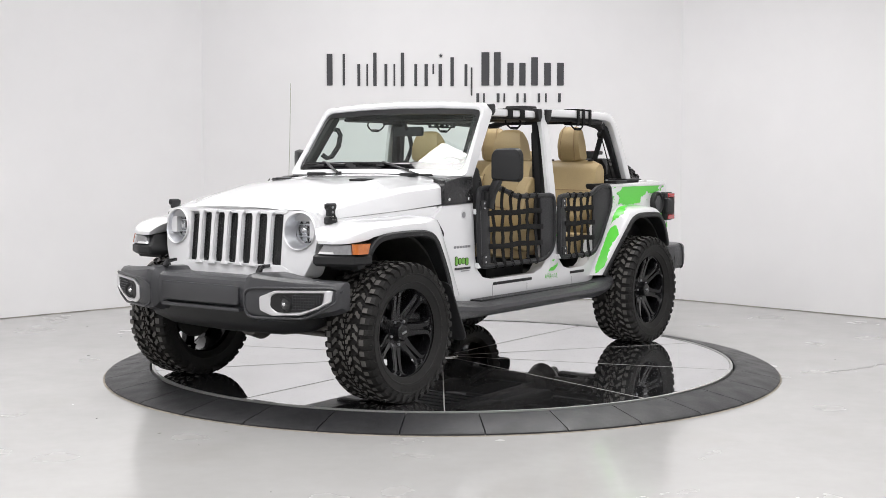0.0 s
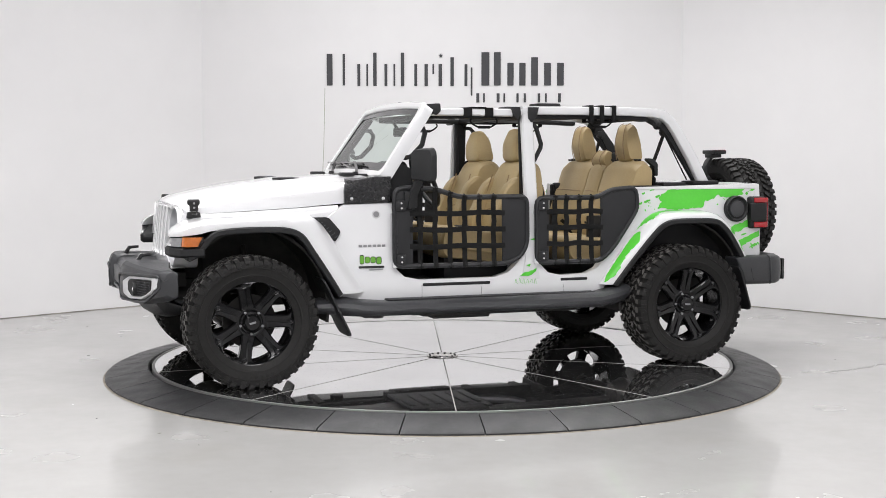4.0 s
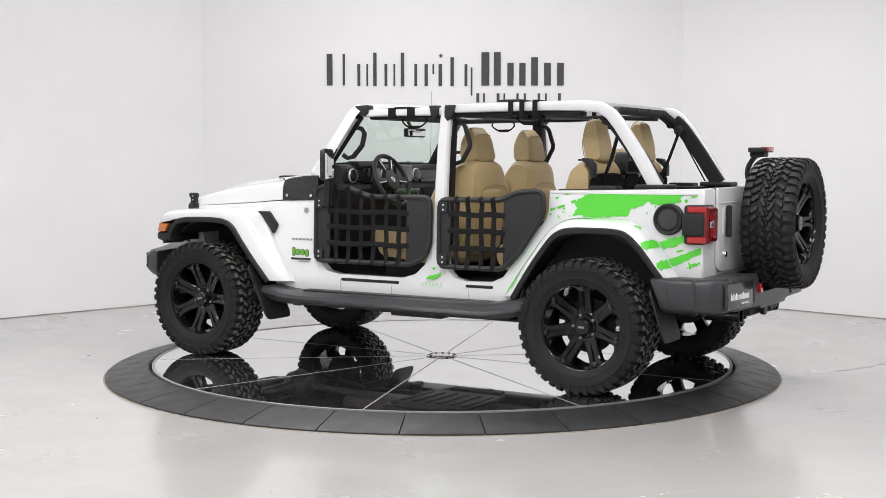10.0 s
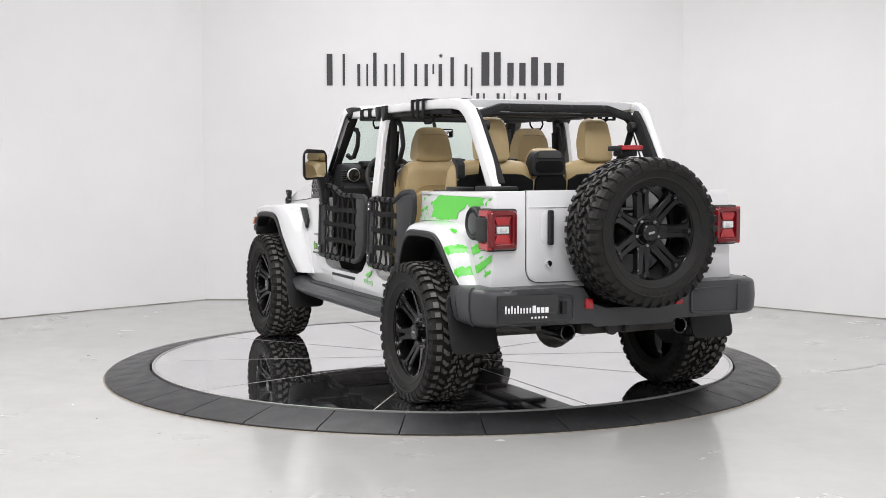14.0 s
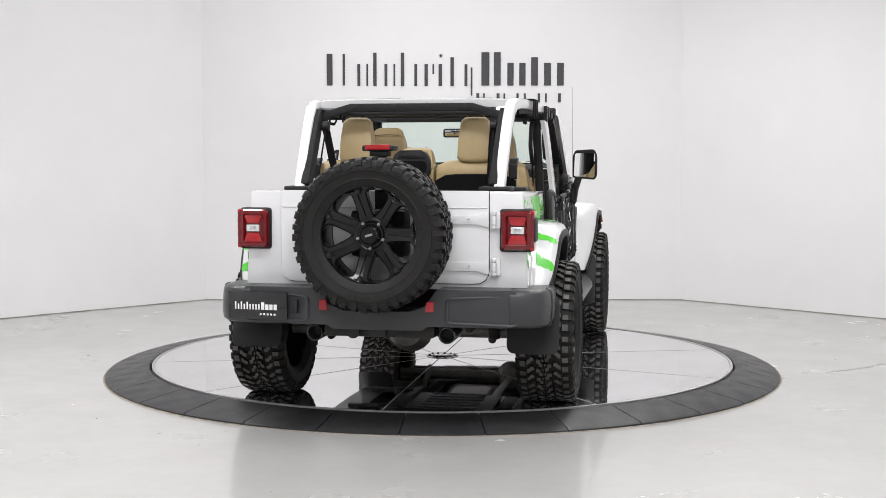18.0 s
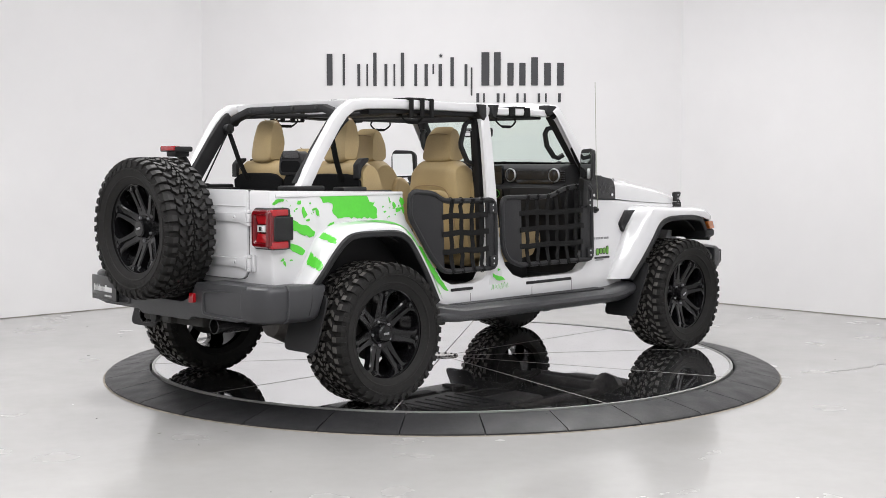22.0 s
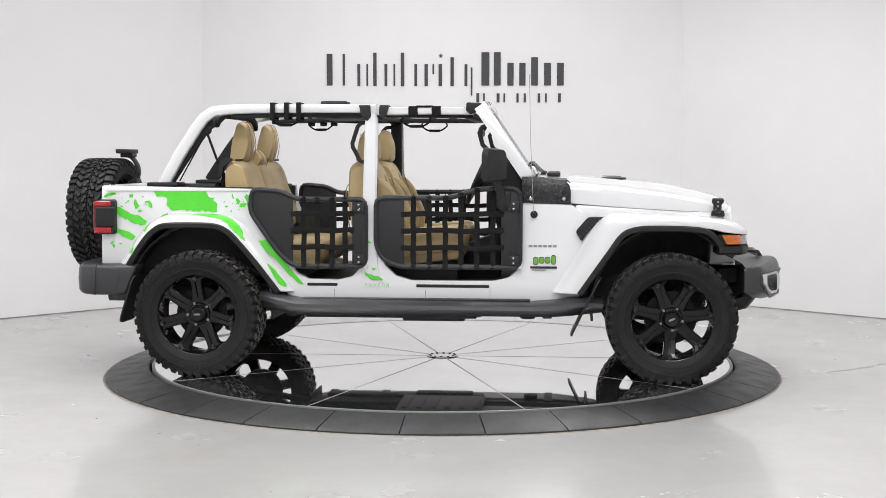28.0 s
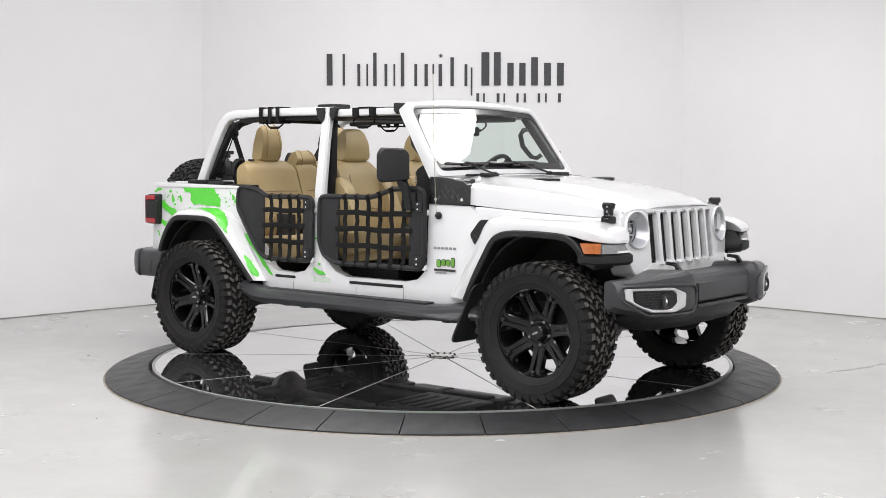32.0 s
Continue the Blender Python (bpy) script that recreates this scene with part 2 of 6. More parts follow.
        bpy.data.meshes.remove(me)
        b.free()
    return out


def moved(bm, x=0, y=0, z=0, rx=0, ry=0, rz=0, s=1.0):
    bm.transform(pose(x, y, z, rx, ry, rz) @ Matrix.Scale(s, 4))
    return bm


def mesh_of(name, bm, mat, sharp=32):
    for e in bm.edges:
        e.smooth = not (len(e.link_faces) == 2 and e.calc_face_angle(0) > radians(sharp))
    for f in bm.faces:
        f.smooth = True
    me = bpy.data.meshes.new(name)
    bm.to_mesh(me)
    bm.free()
    me.materials.append(mat)
    return me


def part(name, bm, mat, parent=None, label="", sharp=32):
    ob = new(name, mesh_of(name, bm, mat, sharp))
    ob.parent = parent
    return tagged(ob, label)


def mirrored(bm):
    out = bm.copy()
    out.transform(Matrix.Diagonal((1, -1, 1, 1)))
    bmesh.ops.reverse_faces(out, faces=out.faces)
    return out


def pair(name, bm, mat, parent=None, label=""):
    """The same part on the left and, mirrored, on the right."""
    if not isinstance(parent, (tuple, list)):
        parent = (parent, parent)
    other = mirrored(bm)
    return part(name, bm, mat, parent[0], label), part(name, other, mat, parent[1], label)


def shared(name, me, parent, m=None):
    ob = new(name, me)
    ob.parent = parent
    if m is not None:
        ob.matrix_basis = m
    return ob


def thing(name, label, category, group="", kind=""):
    return tagged(new(name), label, category, group, kind)
# ---- the room ----
def wall(name, p, q, top=CEIL_Z, t=0.15, mat=WALL):
    """A wall between two points of the plan; its face is on the left of the way from p to q."""
    p, q = Vector((*p, 0)), Vector((*q, 0))
    d = (q - p).normalized()
    n = Vector((d.y, -d.x, 0)) * t
    bm = prism([tuple((p)[:2]), tuple(q[:2]), tuple((q + n)[:2]), tuple((p + n)[:2])], "z", FLOOR_Z - 0.1, top)
    ob = part(name, bm, mat)
    return tagged(ob, "smooth white-painted studio wall", "wall", kind="structure")


CX, CY, SX = 2.482, 4.18, 5.6
wall("wall_back", (CX, CY), (-CX, CY))
wall("wall_corner_west", (-CX, CY), (-SX, CY - (SX - CX)))
wall("wall_corner_east", (SX, CY - (SX - CX)), (CX, CY))
wall("wall_west", (-SX, CY - (SX - CX)), (-SX, -12.5))
wall("wall_east", (SX, -12.5), (SX, CY - (SX - CX)))
# unseen wall behind the camera, greyed so that less light bounces back
wall("wall_front", (-SX, -12.5), (SX, -12.5), mat=WALLB)

def base_joint(p, q):
    """A thin, grimy sealant joint where a wall meets the floor."""
    p, q = Vector((*p, 0)), Vector((*q, 0))
    d = (q - p).normalized()
    n = Vector((d.y, -d.x, 0))
    a, b = p - n * 0.005, q - n * 0.005
    bm = prism([tuple(a[:2]), tuple(b[:2]), tuple((q - n * 0.0005)[:2]), tuple((p - n * 0.0005)[:2])], "z", FLOOR_Z + 0.0005, FLOOR_Z + 0.009)
    tagged(part("baseboard", bm, GRIME), "thin grimy sealant joint along the wall base", "baseboard", kind="structure")


# brownish line along the east base; elsewhere the strip only gives the floor edge contrast
base_joint((CX, CY), (-CX, CY))
base_joint((-CX, CY), (-SX, CY - (SX - CX)))
base_joint((SX, CY - (SX - CX)), (CX, CY))
tagged(part("floor", box(-SX - 0.2, SX + 0.2, -12.7, CY + 0.2, FLOOR_Z - 0.1, FLOOR_Z), EPOXY), "glossy pale grey epoxy floor with faint stains", "floor", kind="structure")
# unseen ceiling, kept grey so that less light bounces down
tagged(part("ceiling", box(-SX - 0.2, SX + 0.2, -12.7, CY + 0.2, CEIL_Z, CEIL_Z + 0.1), CEIL), "plain unseen ceiling, greyed to cut bounced light", "ceiling", kind="structure")

# ---- the turntable: mirror segments that turn with the car, round a fixed rubber ramp ----
RI, RO, SEGS = 2.033, 2.326, 32
turntable = thing("turntable", "round mirrored turntable with radial joints and a steel hub plate", "turntable")
mid = 12
for i in range(10):
    a0, a1 = radians(36 * i + 0.76), radians(36 * i + 36.64)
    pts = [(0.1 * math.cos(a0), 0.1 * math.sin(a0))] + [(1.998 * math.cos(a0 + (a1 - a0) * k / mid), 1.998 * math.sin(a0 + (a1 - a0) * k / mid)) for k in range(mid + 1)]
    pts.append((0.1 * math.cos(a1), 0.1 * math.sin(a1)))
    part("mirror_panel", prism(pts, "z", -0.03, 0.0), MIRROR, turntable)
joint_me = mesh_of("joint_strip", box(0.11, 1.999, -0.0035, 0.0035, -0.01, 0.0009), STRIP)
for i in range(10):
    shared("joint_strip", joint_me, turntable, pose(0, 0, 0, 0, 0, 36 * i + 0.7))
part("deck", disc(2.0, -0.045, -0.02, "z", 96), GLOSSB, turntable, "dark deck under the mirror panels")
part("edge_trim", lathe([(2.0, -0.03), (2.0, 0.003), (2.018, 0.003), (2.018, -0.03)], "z", 128, False), STEEL, turntable, "thin steel edge trim")
hub_plate = part("hub_plate", disc(0.112, 0.001, 0.007, "z", 40, 0.002), HUBST, turntable, "round steel hub plate")
bolt_me = mesh_of("bolt", disc(0.008, 0.0, 0.005, "z", 8, 0.001), BOLTM)
for i in range(12):
    a = i * math.tau / 12
    shared("bolt", bolt_me, hub_plate, pose(0.092 * math.cos(a), 0.092 * math.sin(a), 0.006))

ramp = thing("turntable_ramp", "ring of charcoal rubber ramp segments round the turntable", "ramp")


def ramp_segment():
    rings, k = [], 5
    half = math.pi / SEGS - 0.0016
    for j in range(k + 1):
        a = -half + 2 * half * j / k
        rings.append([(r * math.cos(a), r * math.sin(a), z) for r, z in ((RI, FLOOR_Z), (RI, -0.006), (RI + 0.012, 0.0), (RO - 0.02, FLOOR_Z + 0.022), (RO, FLOOR_Z + 0.012), (RO, FLOOR_Z))])
    return loft(rings, True, True)


seg_me = mesh_of("segment", ramp_segment(), RAMP)
cap_me = mesh_of("bolt", disc(0.011, 0, 0.006, "z", 10, 0.002), BOLTM)
for i in range(SEGS):
    a = 360 / SEGS * i - 90
    seg = shared("segment", seg_me, ramp, pose(0, 0, 0, 0, 0, a))
    shared("bolt", cap_me, seg, pose(2.08 * math.cos(math.pi / SEGS * 0.86), 2.08 * math.sin(math.pi / SEGS * 0.86), -0.012))

part("sealant_bead", lathe([(RO - 0.004, FLOOR_Z), (RO - 0.002, FLOOR_Z + 0.004), (RO + 0.006, FLOOR_Z + 0.003), (RO + 0.013, FLOOR_Z)], "z", 128, False), SEALANT, ramp, "dusty beige sealant bead along the floor")

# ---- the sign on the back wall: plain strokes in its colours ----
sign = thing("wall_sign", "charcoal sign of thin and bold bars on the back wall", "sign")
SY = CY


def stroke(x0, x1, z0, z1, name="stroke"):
    # scaled and shifted to keep the bars in place in the camera's view
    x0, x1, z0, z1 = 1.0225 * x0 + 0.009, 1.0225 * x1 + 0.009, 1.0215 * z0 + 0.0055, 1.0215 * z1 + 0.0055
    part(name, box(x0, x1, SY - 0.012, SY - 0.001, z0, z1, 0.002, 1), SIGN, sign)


def strokes(rows):
    for x0, x1, z0, z1 in rows:
        stroke(x0, x1, z0, z1)


# thin bars, bold blocks, and a row of small spaced blocks, as (x0, x1, z0, z1), placed to fit the camera's view
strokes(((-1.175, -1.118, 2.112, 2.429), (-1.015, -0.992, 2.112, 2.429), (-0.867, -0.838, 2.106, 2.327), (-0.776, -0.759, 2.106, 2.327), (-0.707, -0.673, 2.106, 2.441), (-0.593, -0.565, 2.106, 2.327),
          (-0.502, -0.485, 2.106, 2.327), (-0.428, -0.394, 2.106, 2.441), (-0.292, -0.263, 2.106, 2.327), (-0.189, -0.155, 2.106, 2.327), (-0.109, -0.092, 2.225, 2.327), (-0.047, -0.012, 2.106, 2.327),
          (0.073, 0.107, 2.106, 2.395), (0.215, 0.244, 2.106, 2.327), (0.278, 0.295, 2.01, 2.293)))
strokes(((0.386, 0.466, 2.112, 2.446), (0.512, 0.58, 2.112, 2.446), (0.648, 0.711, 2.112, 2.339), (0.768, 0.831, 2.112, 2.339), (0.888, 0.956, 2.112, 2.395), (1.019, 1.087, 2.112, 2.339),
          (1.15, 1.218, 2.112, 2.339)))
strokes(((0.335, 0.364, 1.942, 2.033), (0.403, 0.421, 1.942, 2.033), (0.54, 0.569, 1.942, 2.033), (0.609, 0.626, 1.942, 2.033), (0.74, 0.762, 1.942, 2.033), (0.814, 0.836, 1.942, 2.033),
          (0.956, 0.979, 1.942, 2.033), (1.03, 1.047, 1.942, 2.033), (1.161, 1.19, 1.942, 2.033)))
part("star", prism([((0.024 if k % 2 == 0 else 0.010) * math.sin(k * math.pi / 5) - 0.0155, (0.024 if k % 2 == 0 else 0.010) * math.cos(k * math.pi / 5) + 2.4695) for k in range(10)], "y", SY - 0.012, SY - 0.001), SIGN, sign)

# octagonal softboxes that hang above the car
for bx, by in ((1.86, 0.63), (-1.78, -0.88)):
    oct_pts = [(bx + 0.52 * math.cos(k * math.pi / 4 + 0.2), by + 0.52 * math.sin(k * math.pi / 4 + 0.2)) for k in range(8)]
    softbox = thing("softbox", "black octagonal studio softbox hung from the ceiling", "softbox", "softboxes")
    part("diffuser", prism(oct_pts, "z", 3.40, 3.41), LIGHTBOX, softbox, "glowing white diffuser cloth")
    part("hood", loft([[(bx + (x - bx) * k, by + (y - by) * k, z) for x, y in oct_pts] for k, z in ((1.03, 3.405), (1.03, 3.44), (0.25, 3.72))]), FABRIC, softbox, "black fabric hood")
    part("pole", tube([(bx, by, 3.70), (bx, by, CEIL_Z + 0.01)], 0.02, 10), TUBE, softbox)

# shallow unseen ceiling fittings, added round the fill lamps
for lx, ly, lw, ld, lp in LAMPS:
    fitting = thing("ceiling_light", "long unseen light panel, added to brighten the room", "ceiling light", "ceiling lights")
    x0, x1, y0, y1 = lx - lw / 2 - 0.04, lx + lw / 2 + 0.04, ly - ld / 2 - 0.04, ly + ld / 2 + 0.04
    part("housing", box(x0, x1, y0, y1, CEIL_Z - 0.045, CEIL_Z + 0.002, 0.006), WALLB, fitting)
    for a, b, c, d in ((x0, x0 + 0.03, y0, y1), (x1 - 0.03, x1, y0, y1), (x0 + 0.03, x1 - 0.03, y0, y0 + 0.03), (x0 + 0.03, x1 - 0.03, y1 - 0.03, y1)):
        part("rim", box(a, b, c, d, CEIL_Z - 0.075, CEIL_Z - 0.045, 0.004), WALLB, fitting)
# dirt specks and a hairline crack on the floor
speck_rng = random.Random(4)
floor_ob = bpy.data.objects["floor"]
for k in range(26):
    a, r = speck_rng.uniform(0, math.tau), speck_rng.uniform(2.5, 4.6)
    sx, sy, q = r * math.cos(a), r * math.sin(a), speck_rng.uniform(0.003, 0.010)
    if abs(sx) < 5.3 and sy < 3.7:
        pts = [(sx + q * speck_rng.uniform(0.4, 1.2) * math.cos(j), sy + q * speck_rng.uniform(0.4, 1.2) * math.sin(j)) for j in range(6)]
        part("dirt_speck", prism(pts, "z", FLOOR_Z - 0.001, FLOOR_Z + 0.0015), UNDER, floor_ob)
crack = [(2.62 + 0.07 * k + speck_rng.uniform(-0.02, 0.02), -0.35 + 0.05 * k + speck_rng.uniform(-0.05, 0.05)) for k in range(9)]
part("floor_crack", joined(*[bar([(x0, y0, FLOOR_Z), (x1, y1, FLOOR_Z)], 0.004, 0.003, 0) for (x0, y0), (x1, y1) in zip(crack, crack[1:])]), LETTER, floor_ob)
# ---- the car: x forward, y to its left, z up ----
car = thing("car", "white open-top off-road car with green splash decals on a turntable", "car")


def lean(bm, k=0.055, z0=0.70):
    """Tumblehome: the sides lean inwards above z0."""
    for v in bm.verts:
        if v.co.z > z0:
            v.co.y -= math.copysign(k * (v.co.z - z0), v.co.y)
    return bm


# body sides with the door openings and wheel arches
SIDE = [(0.90, 1.11), (0.575, 1.12), (0.575, 0.76), (0.555, 0.69), (0.50, 0.64), (0.40, 0.62), (-0.12, 0.62), (-0.22, 0.65), (-0.29, 0.715), (-0.325, 0.80), (-0.33, 0.90),
        (-0.415, 0.90), (-0.42, 0.80), (-0.45, 0.70), (-0.51, 0.64), (-0.60, 0.62), (-0.79, 0.625), (-0.87, 0.66), (-0.94, 0.75), (-1.16, 1.03), (-1.175, 1.08), (-1.18, 1.205),
        (-2.13, 1.225), (-2.165, 1.20), (-2.165, 0.70), (-2.03, 0.69), (-1.96, 0.75), (-1.90, 0.90), (-1.78, 0.98), (-1.33, 0.98), (-1.22, 0.92), (-0.93, 0.53), (-0.93, 0.485),
        (0.95, 0.485), (0.95, 0.55), (1.11, 0.79), (1.16, 0.92), (1.02, 1.02)]
side_l, side_r = pair("body_side", lean(prism(SIDE, "y", 0.705, 0.775, 0.008)), WHITE, car, "white body side with two door openings")
sides = (side_l, side_r)
# panel joints on the sides
for x0, z0, x1, z1 in ((0.385, 0.487, 0.385, 0.585), (-0.03, 0.487, -0.03, 0.56), (-0.62, 0.487, -0.62, 0.56)):
    pair("panel_joint", bar([(x0, 0.7740, z0), (x1, 0.7740, z1)], 0.0022, 0.004, 0, (0, 1, 0)), BOLTM, sides)
pair("sill_plate", box(-0.09, 0.38, 0.755, 0.779, 0.575, 0.596, 0.006), PLASTIC, sides, "black sill guard")
pair("sill_plate", box(-0.80, -0.60, 0.755, 0.779, 0.58, 0.60, 0.006), PLASTIC, sides, "black sill guard")
pair("tub_rail", lean(box(-2.13, -1.185, 0.772, 0.781, 1.188, 1.206, 0.004)), WHITE, sides)
# recessed inner door jambs
JF = [(0.60, 1.10), (0.60, 0.74), (0.58, 0.66), (0.51, 0.60), (0.40, 0.585), (-0.12, 0.585), (-0.24, 0.62), (-0.32, 0.70), (-0.36, 0.80), (-0.36, 0.60), (-0.36, 0.53), (0.68, 0.53), (0.68, 1.10)]
pair("door_jamb", prism(JF, "y", 0.655, 0.706, 0.004), WHITE, sides)
JR = [(-0.39, 0.85), (-0.42, 0.70), (-0.49, 0.61), (-0.60, 0.585), (-0.80, 0.59), (-0.90, 0.64), (-0.97, 0.74), (-1.19, 1.02), (-1.21, 1.18), (-1.26, 1.18), (-1.26, 0.95), (-1.0, 0.53), (-0.39, 0.53)]
pair("door_jamb", prism(JR, "y", 0.655, 0.706, 0.004), WHITE, sides)

# door pillars between the doors
def b_pillar():
    rings = []
    for z, xf, xr, yo, yi in ((0.545, -0.29, -0.47, 0.768, 0.70), (0.60, -0.30, -0.46, 0.7752, 0.70), (0.66, -0.315, -0.452, 0.7765, 0.70), (0.72, -0.33, -0.447, 0.779, 0.70), (0.90, -0.342, -0.448, 0.774, 0.735), (1.20, -0.348, -0.438, 0.752, 0.715), (1.50, -0.348, -0.432, 0.715, 0.68),
                              (1.62, -0.348, -0.432, 0.698, 0.66), (1.68, -0.354, -0.425, 0.688, 0.64), (1.705, -0.36, -0.41, 0.685, 0.62)):
        rings.append([(xf, yi, z), (xf, yo - 0.012, z), (xf - 0.012, yo, z), (xr + 0.012, yo, z), (xr, yo - 0.012, z), (xr, yi, z)])
    return loft(rings)


pillars = pair("door_pillar", b_pillar(), WHITE, car)
pair("pillar_cap", prism([(-0.275, 1.745), (-0.335, 1.745), (-0.34, 1.69), (-0.318, 1.655), (-0.29, 1.68)], "y", 0.575, 0.70, 0.006), PLASTIC, pillars, "black plastic corner cap")
pair("pillar_cap", prism([(-0.47, 1.745), (-0.395, 1.745), (-0.392, 1.67), (-0.415, 1.64), (-0.455, 1.68)], "y", 0.575, 0.70, 0.006), PLASTIC, pillars, "black plastic corner cap")
# inner pillar trim with grab handles
pair("pillar_trim", bar(smooth_path([(-0.395, 0.62, 1.69), (-0.395, 0.63, 1.5), (-0.395, 0.65, 1.2), (-0.39, 0.67, 0.8)]), 0.08, 0.05, 0.012, (0, 1, 0)), INTERIOR, pillars)
pair("grab_handle", bar([(-0.42, 0.605, 1.635), (-0.468, 0.60, 1.633), (-0.492, 0.60, 1.61), (-0.528, 0.60, 1.50), (-0.525, 0.60, 1.475), (-0.475, 0.605, 1.385), (-0.42, 0.61, 1.365)], 0.026, 0.026, 0.006, (0, 1, 0)), PLASTIC, pillars)

# rear wall and tailgate
REAR = [(-0.765, 0.70), (0.765, 0.70), (0.765, 1.0), (0.745, 1.225), (-0.745, 1.225), (-0.765, 1.0)]
rear_wall = part("rear_panel", prism(REAR, "x", -2.171, -2.11, 0.014), WHITE, car, "white rear body panel")
tailgate = part("tailgate", prism(rounded([(-0.57, 0.735), (0.57, 0.735), (0.57, 1.228), (-0.57, 1.228)], [0.08, 0.08, 0.01, 0.01]), "x", -2.186, -2.13, 0.007), WHITE, car, "white swing tailgate")
part("gate_gap", prism(rounded([(-0.5735, 0.7315), (0.5735, 0.7315), (0.5735, 1.2283), (-0.5735, 1.2283)], [0.083, 0.083, 0.01, 0.01]), "x", -2.1725, -2.14), BOLTM, tailgate)
part("gate_crease", box(-2.190, -2.18, -0.56, 0.56, 1.136, 1.142, 0.003), WHITE, tailgate)
handle = part("gate_handle", box(-2.225, -2.195, 0.425, 0.455, 0.935, 1.125, 0.012, 3), PLASTIC, tailgate, "black tailgate handle")
part("handle_cup", prism(rounded([(0.40, 0.945), (0.49, 0.945), (0.49, 1.115), (0.40, 1.115)], 0.04), "x", -2.19, -2.184, 0.002), WHITE, tailgate)
part("lock", moved(disc(0.018, 0, 0.012, "x", 16, 0.003), -2.198, 0.44, 0.835), CHROME, tailgate, "round chrome lock")
for z in (1.076, 0.828):
    part("hinge_strap", prism(rounded([(-0.572, z - 0.042), (-0.535, z - 0.034), (-0.515, z - 0.025), (-0.22, z - 0.025), (-0.22, z + 0.025), (-0.515, z + 0.025), (-0.535, z + 0.034), (-0.572, z + 0.042)], 0.012), "x", -2.197, -2.18, 0.005), WHITE, tailgate)
    part("hinge_base", prism(rounded([(-0.632, z - 0.047), (-0.578, z - 0.047), (-0.578, z + 0.046), (-0.632, z + 0.046)], 0.01), "x", -2.186, -2.165, 0.004), WHITE, tailgate)
    for dz, h in ((0.0, 0.024), (-0.036, 0.009), (0.036, 0.009)):
        part("hinge_knuckle", moved(disc(0.014, -h, h, "z", 16, 0.003), -2.195, -0.598, z + dz), WHITE, tailgate)
    part("hinge_bolt", moved(lathe([(0.0, 0.0), (0.013, 0.0), (0.013, -0.003), (0.009, -0.004), (0.008, -0.001), (0.0, -0.001)], "x", 16), -2.197, -0.466, z), WHITE, tailgate)
    # small black disc: the socket's shade put in as colour
    part("bolt_socket", moved(disc(0.003, -0.0015, 0.0, "x", 6), -2.1975, -0.466, z), BOLTM, tailgate)

# tail lamps
def lens_ring(y0, y1, z0, z1, rows):
    """A frame of rounded section: rows are (inset, x)."""
    rings = []
    for k, x in rows:
        pts = rounded([(y0 + k, z0 + k), (y1 - k, z0 + k), (y1 - k, z1 - k), (y0 + k, z1 - k)], max(0.004, 0.026 - k * 0.5), 4)
        rings.append([(x, y, z) for y, z in pts])
    return loft(rings, True, False)


lamps = pair("tail_lamp", box(-2.190, -2.064, 0.626, 0.806, 0.907, 1.134, 0.022, 3), PLASTIC, car, "square red tail lamp in a black housing")
pair("lens", lens_ring(0.637, 0.800, 0.917, 1.124, ((0.0, -2.16), (0.0, -2.200), (0.008, -2.212), (0.024, -2.214), (0.030, -2.206), (0.036, -2.190))), REDLENS, lamps, "red lens")
pair("lens_panel", prism(rounded([(0.66, 0.945), (0.785, 0.945), (0.785, 1.10), (0.66, 1.10)], 0.02), "x", -2.192, -2.18), REDLENS, lamps)
pair("lens_bar", prism(rounded([(0.672, 1.095), (0.775, 1.095), (0.757, 1.048), (0.69, 1.048)], 0.006), "x", -2.204, -2.19, 0.003), REDDEEP, lamps)
pair("lens_bar", prism(rounded([(0.672, 0.948), (0.775, 0.948), (0.757, 0.996), (0.69, 0.996)], 0.006), "x", -2.204, -2.19, 0.003), REDDEEP, lamps)
pair("reverse_lens", box(-2.208, -2.19, 0.688, 0.760, 1.003, 1.041, 0.006), CLEAR, lamps, "clear reversing lens")
# chrome block added as a fixed highlight on the reversing lens
pair("lens_glint", box(-2.210, -2.20, 0.705, 0.742, 1.010, 1.034, 0.004), CHROME, lamps)
pair("side_lens", box(-2.203, -2.088, 0.788, 0.813, 1.090, 1.126, 0.01, 3), REDDEEP, lamps)
pair("side_lens", box(-2.203, -2.088, 0.788, 0.813, 0.914, 0.954, 0.01, 3), REDDEEP, lamps)
pair("corner_lens", box(-2.206, -2.170, 0.785, 0.8105, 0.930, 1.115, 0.008, 3), REDLENS, lamps)
pair("side_cover", box(-2.190, -2.058, 0.778, 0.818, 0.958, 1.086, 0.012, 3), PLASTIC, lamps, "black side cover")

# fuel cap
fuel = part("fuel_cap", moved(lathe([(0.0, 0.0), (0.092, 0.0), (0.092, 0.028), (0.083, 0.036), (0.074, 0.030), (0.070, 0.024), (0.0, 0.026)], "y", 36), -1.963, 0.756, 1.048), PLASTIC, side_l, "round black fuel cap")
part("fuel_flap", moved(disc(0.058, 0, 0.012, "y", 30, 0.004), -1.963, 0.776, 1.048), GREYPL, side_l)

# wheel-arch flares
FRONT_ARCH = [((1.992, 0.938), (1.992, 0.930), 0.800), ((1.955, 0.978), (1.945, 0.934), 0.880), ((1.875, 1.012), (1.835, 0.948), 0.915), ((1.75, 1.032), (1.73, 0.970), 0.925), ((1.45, 1.043), (1.45, 0.984), 0.93),
